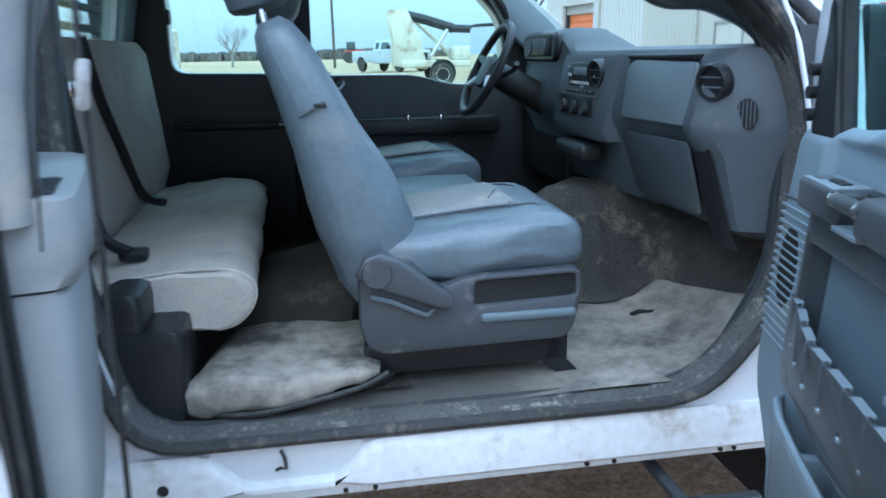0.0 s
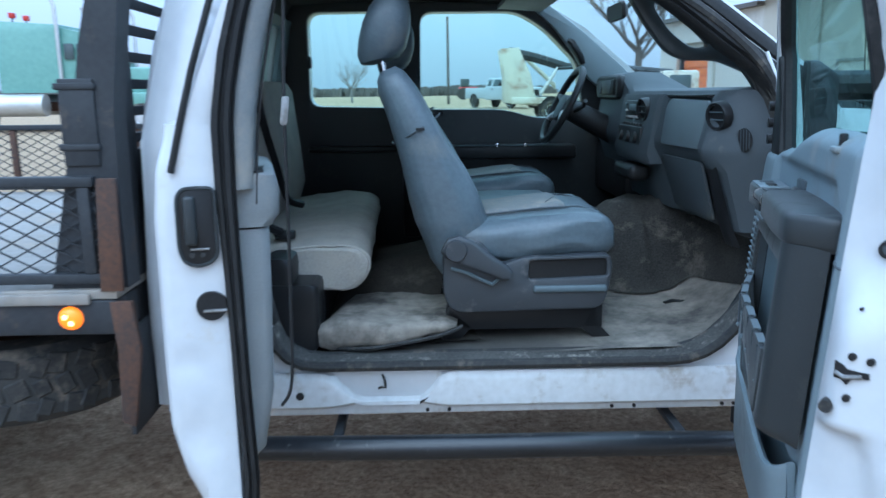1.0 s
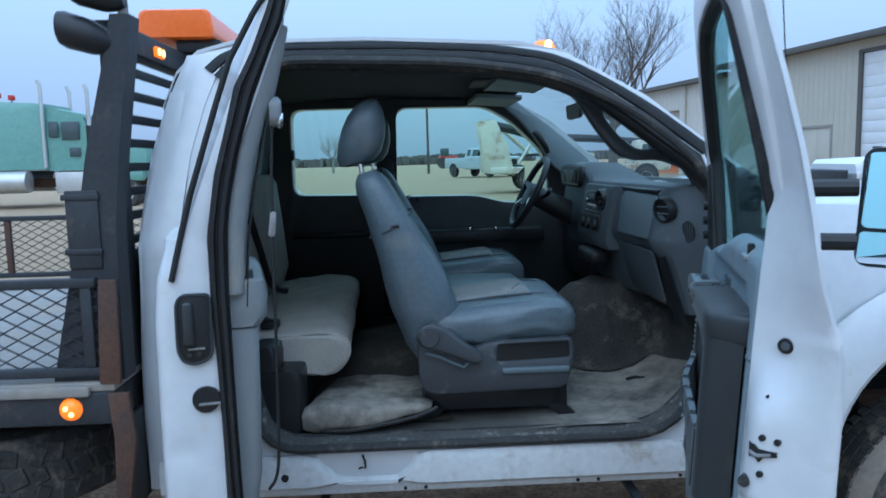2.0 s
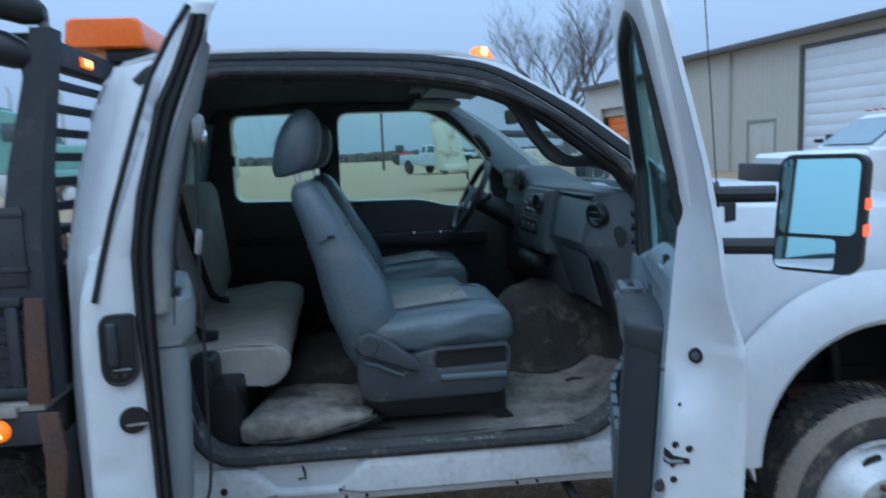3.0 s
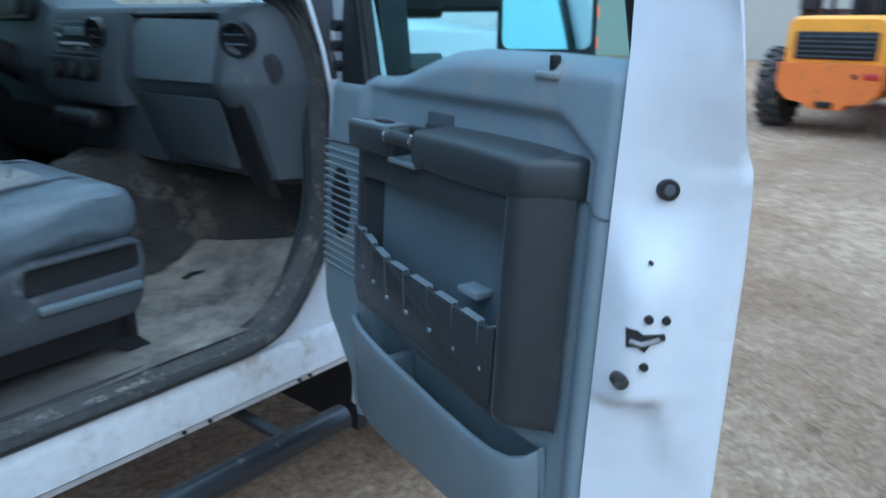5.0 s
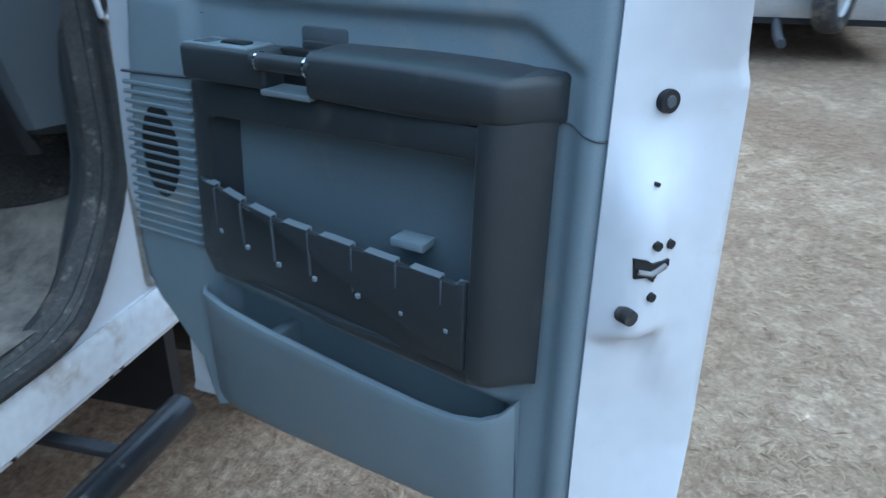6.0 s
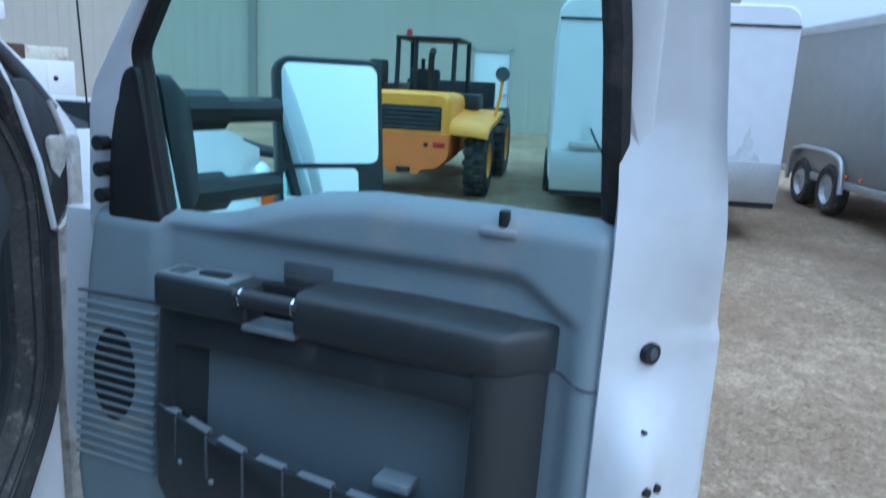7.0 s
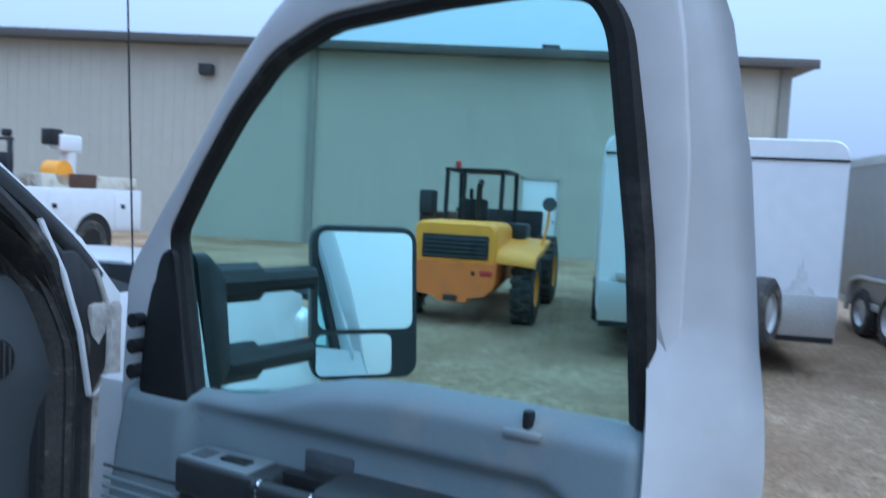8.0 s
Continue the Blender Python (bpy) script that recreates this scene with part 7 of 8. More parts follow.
THICKET = surface("bare_winter_thicket", (0.17, 0.155, 0.145), (0.13, 0.12, 0.115), rough=1.0, grain=2, patch=0.2)


def yard_wheel(parent, m, x, y, z, r, w, rim, side=1, lugs_on=False, rim_r=0.58):
    """A wheel whose outer face looks along side * -y in the frame m."""
    s = side
    tyre = part("tyre", lathe([(rim_r * r, 0.0), (0.85 * r, -s * 0.01), (0.97 * r, s * 0.03), (r, s * 0.07), (r, s * (w - 0.07)), (0.97 * r, s * (w - 0.03)), (rim_r * r, s * w)], (x, y, z), 32), TYRE, parent, "", m)
    part("wheel_rim", lathe([(rim_r * r, 0.0), (rim_r * r * 0.93, s * 0.02), (rim_r * r * 0.85, s * 0.06), (rim_r * r * 0.4, s * 0.03), (0.0001, s * 0.03)], (x, y, z), 24), rim, tyre, "", m)
    if lugs_on:
        bms = []
        for k in range(22):
            for half in (0, 1):
                bm = box(-0.035, 0.035, w * (0.04 + 0.5 * half), w * (0.46 + 0.5 * half), r - 0.01, r + 0.03)
                bm.transform(m @ pose(x, y, z) @ Matrix.Diagonal((1, s, 1, 1)) @ pose(0, 0, 0, 0, 360 * (k + 0.5 * half) / 22, 0))
                bms.append(bm)
        part("tread", join(bms), TYRE, tyre)
    return tyre


def telehandler():
    m = pose(10.25, 0.72, slope(10.3, 0.7), 0, 0, -3)
    t = thing("rough_terrain_forklift", 10.25, 0.72, slope(10.3, 0.7), "yellow and orange rough-terrain forklift with an open cab", "forklift")
    hood = [[(x, 0.07 + a * k, 1.0 + b * q) for a, b in rounded(1.1, 0.68, 0.12)] for x, k, q in ((-0.52, 0.94, 0.9), (-0.48, 0.99, 0.98), (-0.3, 1.0, 1.0), (0.4, 1.0, 1.0), (0.75, 0.98, 0.95))]
    part("engine_hood", loft(hood), YELLOW, t, "yellow rounded engine hood", m)
    part("grille", box(-0.545, -0.5, -0.38, 0.5, 0.86, 1.17, 0.02), BLACK, t, "black slatted grille", m)
    for k in range(5):
        part("grille_slat", box(-0.565, -0.54, -0.36, 0.48, 0.89 + 0.055 * k, 0.905 + 0.055 * k), DASH, t, "", m)
    part("counterweight", loft([[(-0.62, a, z), (0.3, a, z), (0.3, b, z), (-0.62, b, z)] for a, b, z in ((-0.12, 0.26, 0.31), (-0.16, 0.3, 0.37), (-0.36, 0.5, 0.4), (-0.47, 0.6, 0.5), (-0.5, 0.63, 0.58), (-0.5, 0.63, 0.82))]), ORANGE, t, "orange counterweight", m)
    part("tail_light", box(-0.63, -0.6, -0.46, -0.3, 0.66, 0.73, 0.01), RED, t, "", m)
    part("tow_pin", box(-0.66, -0.6, -0.02, 0.16, 0.33, 0.4, 0.01), BLACK, t, "", m)
    part("weight_cutout", box(-0.625, -0.6, -0.24, -0.18, 0.66, 0.72, 0.01), BLACK, t, "", m)
    for x, r in ((0.12, 0.47), (2.35, 0.54)):
        yard_wheel(t, m, x, -0.94, r, r, 0.3, YELLOW, 1, True, 0.5)
        yard_wheel(t, m, x, 0.98, r, r, 0.3, YELLOW, -1, True, 0.5)
    part("mudguard", loft([[(0.35, -0.98, 0.98), (0.35, -0.6, 1.0), (0.35, -0.6, 0.95), (0.35, -0.98, 0.93)], [(0.6, -0.99, 1.06), (0.6, -0.6, 1.08), (0.6, -0.6, 1.03), (0.6, -0.99, 1.01)], [(1.0, -1.0, 1.1), (1.0, -0.6, 1.12), (1.0, -0.6, 1.07), (1.0, -1.0, 1.05)]]), YELLOW, t, "", m)
    part("rear_mudguard", loft([[(x, -0.98, z - 0.03), (x, -0.8, z), (x, -0.4, z + 0.05), (x, -0.4, z - 0.05), (x, -0.8, z - 0.07), (x, -0.98, z - 0.09)] for x, z in ((-0.46, 0.88), (-0.36, 0.95), (0.0, 1.0), (0.4, 1.03), (0.9, 1.08))]), YELLOW, t, "yellow mudguard swept out over the wheel", m, 70)
    part("chassis", box(0.2, 3.0, -0.45, 0.45, 0.5, 0.9, 0.04), ORANGE, t, "", m)
    part("seat_box", box(0.75, 1.3, -0.66, -0.32, 0.9, 1.32, 0.04), BLACK, t, "", m)
    for x, y in ((0.75, -0.28), (0.75, 0.54), (1.75, -0.34), (1.75, 0.54)):
        part("cab_post", tube([(x, y, 1.2), (x + (0.06 if x < 1 else -0.06), y, 2.06)], 0.035, 8), BLACK, t, "", m)
    part("cab_post", tube([(0.78, 0.28, 1.2), (0.82, 0.28, 2.06)], 0.03, 8), BLACK, t, "", m)
    part("cab_roof", box(0.72, 1.78, -0.36, 0.57, 2.04, 2.09, 0.02), BLACK, t, "black open cab roof frame", m)
    part("control_column", tube([(1.5, 0.3, 1.1), (1.42, 0.3, 1.5), (1.4, 0.3, 1.8)], 0.03, 8), BLACK, t, "", m)
    part("operator_seat", box(1.15, 1.3, 0.0, 0.45, 1.15, 1.65, 0.05), BLACK, t, "", m)
    part("exhaust_stack", tube([(0.45, -0.02, 1.38), (0.45, -0.02, 1.8), (0.42, -0.04, 1.86), (0.36, -0.06, 1.88)], 0.045, 10), BLACK, t, "black exhaust stack", m)
    part("beacon", lathe([(0.04, 0), (0.045, 0.05), (0.035, 0.1), (0.0001, 0.12)], (0, 0, 0), 14), RED, t, "red roof beacon", m @ pose(0.95, 0.42, 2.09, 90))
    part("mirror_post", tube([(0.55, -0.92, 1.0), (0.6, -0.98, 1.3), (0.6, -1.0, 1.55)], 0.022, 8), YELLOW, t, "", m)
    part("round_mirror", cyl((0.58, -1.0, 1.62), (0.52, -1.0, 1.62), 0.1, 0.09, 20), DASH, t, "", m)
    part("boom", box(0.9, 3.6, 0.72, 0.98, 1.15, 1.42, 0.02), RUST, t, "", m)
    part("boom_end", box(0.75, 1.1, 0.75, 0.95, 1.4, 1.75, 0.03), STEEL, t, "", m)
    part("lift_frame", box(3.1, 3.25, -0.6, 0.95, 0.4, 1.5, 0.03), BLACK, t, "", m)


telehandler()


def white_trailer():
    z = slope(8.5, -2)
    t = thing("cargo_trailer", 11, -2.22, z, "white enclosed cargo trailer with a spare wheel on its nose", "trailer")
    c, w = -2.22, 2.44
    body = [[(x, c + a * k, 1.53 + b * q) for a, b in rounded(w, 2.02, 0.16, 5)] for x, k, q in ((8.5, 0.985, 0.985), (8.53, 1.0, 1.0), (13.2, 1.0, 1.0))]
    part("trailer_body", loft(body), TRAILER_WHITE, t, "white sheet-metal trailer body")
    part("stone_guard", box(8.47, 8.5, c - w / 2 + 0.02, c + w / 2 - 0.02, 0.52, 0.95, 0.01), ALU, t, "grey aluminium stone guard")
    part("roof_seam", box(8.485, 8.5, c - w / 2 + 0.01, c + w / 2 - 0.01, 2.32, 2.345), BLACK, t)
    part("sill_rail", box(8.48, 13.2, c - w / 2 + 0.04, c + w / 2 - 0.04, 0.46, 0.53), BLACK, t)
    sp = part("spare_wheel", lathe([(0.2, -0.02), (0.3, -0.03), (0.35, 0.0), (0.355, 0.12), (0.33, 0.17), (0.2, 0.17)], (0, 0, 0), 32), TYRE, t, "spare wheel on the trailer nose", pose(8.12, -2.7, 0.78, 0, 0, -28))
    part("wheel_rim", lathe([(0.2, -0.01), (0.19, 0.03), (0.08, 0.0), (0.0001, 0.0)], (0, 0, 0), 20), RIM, sp, "", pose(8.12, -2.7, 0.78, 0, 0, -28))
    for yy, hh in ((-1.35, 0.4), (-3.05, 0.34)):
        smear = [(yy - 0.16, 0.955), (yy + 0.2, 0.955), (yy + 0.15, 1.0), (yy + 0.1, 1.02), (yy + 0.07, 1.1), (yy + 0.045, 1.09), (yy + 0.02, 1.0 + hh * 0.8), (yy + 0.005, 1.0 + hh * 0.6), (yy - 0.015, 1.0 + hh), (yy - 0.03, 1.0 + hh * 0.5), (yy - 0.06, 1.0 + hh * 0.6), (yy - 0.08, 1.04), (yy - 0.13, 1.01)]
        part("road_grime", plate(smear, [], 0.003, lambda a, b, c: (8.496 + c * 0.5, a, b)), GRIME, t, "grey road grime splash")
    part("coupler_box", box(8.42, 8.48, -1.55, -1.2, 0.98, 1.06, 0.01), ALU, t)
    part("cable", tube(smooth_line([(8.46, -1.42, 1.2), (8.42, -1.5, 1.05), (8.4, -1.65, 0.8), (8.4, -1.75, 0.5)], 5), 0.012, 6), BLACK, t)
    part("hitch_tongue", tube([(8.6, c, 0.48), (7.6, c + 0.1, 0.46), (7.2, c + 0.12, 0.46)], 0.04, 8), STEEL, t)
    for y, s in ((c - w / 2 - 0.02, 1), (c + w / 2 + 0.02, -1)):
        yard_wheel(t, Matrix.Identity(4), 11.2, y, z + 0.34, 0.34, 0.2, RIM, s)


white_trailer()


def grey_trailer():
    m = pose(9.0, -4.75, slope(10, -5), 0, 0, 3)
    t = thing("enclosed_trailer", 9, -6, slope(10, -5), "dark grey enclosed trailer on tandem wheels", "trailer")
    body = [[(x, -1.2 + a * k, 1.5 + b * k) for a, b in rounded(2.4, 2.1, 0.14, 5)] for x, k in ((-4.2, 0.99), (-4.17, 1.0), (3.9, 1.0), (3.93, 0.99))]
    part("trailer_body", loft(body), TRAILER_GREY, t, "dark grey sheet-metal body", m)
    part("roof_rail", box(-4.2, 3.9, -0.03, 0.012, 2.38, 2.5, 0.01), ALU, t, "", m)
    part("lower_rail", box(-4.2, 3.9, -0.03, 0.012, 0.42, 0.52, 0.01), ALU, t, "", m)
    for x in (1.55, 2.45):
        yard_wheel(t, m, x, 0.03, 0.36, 0.34, 0.2, RIM, -1)
    part("wheel_fender", tube(smooth_line([(1.1, 0.04, 0.35), (1.18, 0.04, 0.72), (1.5, 0.05, 0.83), (2.0, 0.05, 0.84), (2.5, 0.05, 0.83), (2.82, 0.04, 0.72), (2.9, 0.04, 0.35)], 5), 0.035, 8), ALU, t, "", m)
    part("side_door", box(-1.9, -0.9, 0.0, 0.018, 0.55, 2.25, 0.006), TRAILER_GREY, t, "", m)
    for x, z in ((-0.82, 1.2), (-0.82, 1.35)):
        part("door_latch", box(x, x + 0.05, 0.01, 0.05, z, z + 0.12, 0.008), CHROME, t, "", m)
    part("vent_hood", box(-0.2, 0.15, 0.0, 0.09, 2.1, 2.16, 0.01), BLACK, t, "", m)
    part("decal", box(-0.1, -0.04, 0.012, 0.015, 1.6, 1.95), RIM, t, "", m)
    for x in (-3.4, -2.5, 0.6, 1.0):
        part("clearance_lamp", box(x, x + 0.07, 0.012, 0.03, 0.56, 0.6, 0.005), AMBER_OFF, t, "", m)


grey_trailer()


def pickup_cab(t, m, x0, paint, crew=False):
    """Hood, cab and glass of a pickup, its nose at x0, pointing along local x; ground at z 0."""
    hood = [[(x0 + dx, a * k, z + b * q) for a, b in rounded(1.96, 0.62, 0.1)] for dx, k, q, z in ((0.0, 0.9, 0.85, 0.98), (-0.1, 0.98, 1.0, 1.0), (-0.7, 1.0, 1.0, 1.02), (-1.4, 1.0, 1.02, 1.04))]
    part("hood", loft(hood), paint, t, "", m)
    end = -1.4 - (2.1 if crew else 1.75)
    part("cab_body", loft([[(x0 + dx, a * k, 0.95 + b) for a, b in rounded(1.98, 0.86, 0.08)] for dx, k in ((-1.2, 1.0), (end, 1.0))]), paint, t, "", m)
    top = []
    for z, f, b, w in ((1.36, -1.25, end, 0.94), (1.6, -1.6, end + 0.05, 0.88), (1.85, -1.95, end + 0.1, 0.8), (1.93, -2.15, end + 0.2, 0.74)):
        top.append([(x0 + f, -w, z), (x0 + f, w, z), (x0 + b, w, z), (x0 + b, -w, z)])
    part("cab_roof", loft(top), paint, t, "", m, 20)
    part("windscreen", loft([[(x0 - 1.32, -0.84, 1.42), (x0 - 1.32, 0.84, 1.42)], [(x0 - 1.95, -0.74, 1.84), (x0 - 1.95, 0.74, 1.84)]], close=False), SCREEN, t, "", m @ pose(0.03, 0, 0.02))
    for s in (-1, 1):
        for a, b, lead, drop in ((-2.0, -2.72, 0.36, 0.02), (-2.9, end + 0.2, -0.03, 0.0)):
            q = [(x0 + a + lead, s * 0.955, 1.42), (x0 + b, s * 0.955, 1.4 - drop), (x0 + b + 0.04, s * 0.845, 1.81), (x0 + a - 0.02, s * 0.845, 1.8)]
            bm = bmesh.new()
            bm.faces.new([bm.verts.new(p) for p in q])
            part("side_window", bm, WINDOW, t, "", m)
        part("door_handle", box(x0 - 2.78, x0 - 2.69, s * 0.985 - 0.02, s * 0.985 + 0.02, 1.12, 1.25, 0.008), BLACK, t, "", m)
        part("wing_mirror", box(x0 - 1.75, x0 - 1.6, s * 1.16 - 0.12, s * 1.16 + 0.12, 1.4, 1.62, 0.03), BLACK, t, "", m)
    part("front_grille", box(x0 - 0.02, x0 + 0.03, -0.6, 0.6, 0.78, 1.15, 0.02), BLACK, t, "", m)
    part("front_bumper", box(x0 - 0.12, x0 + 0.14, -0.98, 0.98, 0.5, 0.75, 0.04), STEEL, t, "", m)
    for s in (-1, 1):
        part("headlight", box(x0 - 0.08, x0 + 0.02, s * 0.78 - 0.16, s * 0.78 + 0.16, 0.85, 1.12, 0.03), ALU, t, "", m)
    return x0 + end


def service_truck():
    m = pose(12.85, 8.27, slope(12, 8.5) + 0.08, 0, 0, 172) @ Matrix.Diagonal((0.86, 0.95, 0.95, 1))
    t = thing("service_truck", 10, 8.7, 0.2, "white service truck with utility body and crane", "truck")
    back = pickup_cab(t, m @ pose(0, 0, -0.04), 6.75, TRAILER_WHITE, True)
    part("utility_body", box(0.0, 3.0, -1.05, 1.05, 0.6, 1.37, 0.02), TRAILER_WHITE, t, "white utility body with locker doors", m)
    part("body_top", box(0.1, 2.5, -1.0, 1.0, 1.37, 1.6, 0.01), CREAM, t, "", m)
    part("frame_rail", box(0.1, 6.5, -0.4, 0.4, 0.5, 0.78, 0.02), BLACK, t, "", m)
    for s in (-1, 1):
        for a, b in ((0.06, 0.75), (1.88, 2.4), (2.45, 2.95)):
            part("locker_door", box(a, b, s * 1.055 - 0.008, s * 1.055 + 0.008, 0.65, 1.31, 0.006), TRAILER_WHITE, t, "", m)
            part("locker_latch", box((a + b) / 2 + 0.1, (a + b) / 2 + 0.2, s * 1.07 - 0.012, s * 1.07 + 0.012, 1.02, 1.1, 0.006), BLACK, t, "", m)
        part("wheel_opening", cyl((1.32, s * 0.9, 0.46), (1.32, s * 1.062, 0.46), 0.48, seg=28), BLACK, t, "", m)
        yard_wheel(t, m, 1.38, s * 1.075, 0.4, 0.44, 0.5, DASH, -s)
        yard_wheel(t, m, 5.85, s * 1.0, 0.4, 0.44, 0.26, RIM, -s)
    part("crane_post", tube([(1.5, 0.6, 1.36), (1.5, 0.6, 2.15)], 0.14, 10), TRAILER_WHITE, t, "white crane post", m)
    part("crane_head", box(1.3, 1.85, 0.45, 0.75, 2.0, 2.3, 0.04), TRAILER_WHITE, t, "", m)
    part("crane_motor", box(1.75, 2.0, 0.45, 0.72, 2.1, 2.38, 0.02), BLACK, t, "", m)
    part("hose_reel", cyl((2.0, 1.0, 1.62), (2.0, 0.65, 1.62), 0.21, seg=24), YELLOW, t, "yellow hose reel", m)
    part("reel_stand", box(1.2, 1.9, 0.6, 1.01, 1.37, 1.62, 0.02), RUST, t, "", m)
    part("cab_guard", box(3.06, 3.12, -0.95, 0.95, 1.5, 1.9, 0.01), BLACK, t, "", m)
    for s in (-0.9, 0.0, 0.9):
        part("guard_post", box(3.05, 3.13, s - 0.03, s + 0.03, 0.8, 2.14, 0.01), STEEL, t, "", m)
    part("guard_rail", box(3.05, 3.13, -0.95, 0.95, 2.09, 2.14, 0.01), STEEL, t, "", m)
    for y in (-0.75, 0.82):
        part("guard_lamp", box(3.02, 3.15, y - 0.07, y + 0.07, 2.15, 2.27, 0.03), BLACK, t, "", m)
    part("strobe_lamp", cyl((3.1, 0.58, 2.14), (3.1, 0.58, 2.26), 0.06, 0.05, 16), ALU, t, "clear strobe lamp", m)
    part("roof_bar", box(3.02, 3.18, -0.2, 0.4, 2.15, 2.25, 0.03), AMBER_OFF, t, "orange roof light bar", m)
    for y in (-0.5, -0.25, 0.0, 0.25, 0.5):
        part("cab_marker", box(4.7, 4.78, y - 0.04, y + 0.04, 1.94, 1.965, 0.01), RED, t, "", m)
    part("grille_guard", box(6.92, 7.02, -0.98, 0.98, 0.6, 1.12, 0.04), BLACK, t, "black grille guard", m)


service_truck()


def semi_tractor():
    m = pose(-9.95, 27, slope(0, 27) - 0.1) @ Matrix.Diagonal((0.97, 1, 1.1, 1))
    t = thing("semi_tractor", -13, 27, slope(0, 27), "seafoam green sleeper semi truck with chrome stacks", "truck")
    part("sleeper", loft([[(x, a, z) for x, a in ((-4.9, -1.2), (-2.55, -1.2), (-2.55, 1.2), (-4.9, 1.2))] for z in (1.35, 3.3)] + [[(-4.75, -1.1, 3.62), (-2.6, -1.1, 3.5), (-2.6, 1.1, 3.5), (-4.75, 1.1, 3.62)]]), SEAFOAM, t, "seafoam green sleeper box", m)
    part("cab", loft([[(-2.55, -1.15, z), (f, -1.15, z), (f, 1.15, z), (-2.55, 1.15, z)] for z, f in ((1.3, -0.75), (2.3, -0.8))] + [[(-2.55, -1.1, 3.4), (-1.3, -1.05, 3.15), (-1.3, 1.05, 3.15), (-2.55, 1.1, 3.4)]]), SEAFOAM, t, "", m)
    part("side_window", box(-2.0, -1.35, -1.2, -1.14, 2.3, 2.9, 0.02), WINDOW, t, "", m)
    part("sleeper_window", box(-2.45, -2.1, -1.21, -1.19, 2.4, 2.9, 0.02), WINDOW, t, "", m)
    part("peep_window", box(-1.75, -1.35, -1.2, -1.14, 1.75, 2.05, 0.02), WINDOW, t, "", m)
    part("windscreen", loft([[(-0.78, -1.05, 2.32), (-0.78, 1.05, 2.32)], [(-1.25, -1.0, 3.05), (-1.25, 1.0, 3.05)]], close=False), WINDOW, t, "", m @ pose(0.03, 0, 0.02))
    part("bonnet", box(-0.8, 1.0, -0.9, 0.9, 1.0, 2.15, 0.1), SEAFOAM, t, "", m)
    part("mudguard", box(-0.5, 0.9, -1.2, -0.85, 0.9, 1.35, 0.1), SEAFOAM, t, "", m)
    for y in (-1.22, 1.0):
        part("fuel_tank", cyl((-6.0, y, 0.95), (-3.3, y, 0.95), 0.36, seg=24), ALU, t, "aluminium fuel tank", m)
    part("step_box", box(-2.3, -0.9, -1.3, -0.9, 0.55, 1.25, 0.02), ALU, t, "", m)
    for x, y in ((-2.62, -1.25), (-2.62, 1.15), (-1.0, -1.1), (-0.7, 1.1)):
        h = 4.25 if x < -2 else 4.1
        part("exhaust_stack", tube([(x, y, 1.4), (x, y, h - 0.2), (x - 0.08, y, h)], 0.07, 12), ALU, t, "tall chrome stack", m)
    for y in (-0.6, 0.4):
        part("roof_beacon", box(-4.6, -4.4, y - 0.1, y + 0.1, 3.75, 3.92, 0.02), RED, t, "red roof beacon", m)
        part("beacon_post", box(-4.52, -4.48, y - 0.02, y + 0.02, 3.55, 3.76), BLACK, t, "", m)
    part("frame_rail", box(-9.0, 0.8, -0.45, 0.45, 0.75, 1.05, 0.02), RUST, t, "", m)
    for x in (-8.2, -6.9, 0.2):
        for s in (-1, 1):
            yard_wheel(t, m, x, s * 1.2, 0.52, 0.52, 0.55, RIM, -s)
    part("flat_trailer", box(-16.0, -6.4, -1.2, 1.2, 1.05, 1.25, 0.02), RUST, t, "", m)
    part("wing_mirror", box(-0.95, -0.8, -1.55, -1.35, 2.1, 2.75, 0.03), BLACK, t, "", m)


semi_tractor()


def far_pickup():
    m = pose(5.7, 48, slope(5.7, 48), 0, 0, 302)
    t = thing("pickup_truck", 5.7, 48, slope(5.7, 48), "silver pickup truck parked across the gravel yard", "truck")
    back = pickup_cab(t, m, 2.9, SILVER, True)
    part("pickup_bed", box(-2.9, back, -0.98, 0.98, 0.6, 1.3, 0.05), SILVER, t, "", m)
    for x in (-1.9, 1.95):
        for s in (-1, 1):
            part("wheel_opening", cyl((x, s * 0.9, 0.5), (x, s * 0.99, 0.5), 0.44, seg=24), BLACK, t, "", m)
            yard_wheel(t, m, x, s * 1.0, 0.38, 0.38, 0.26, RIM, -s)


far_pickup()


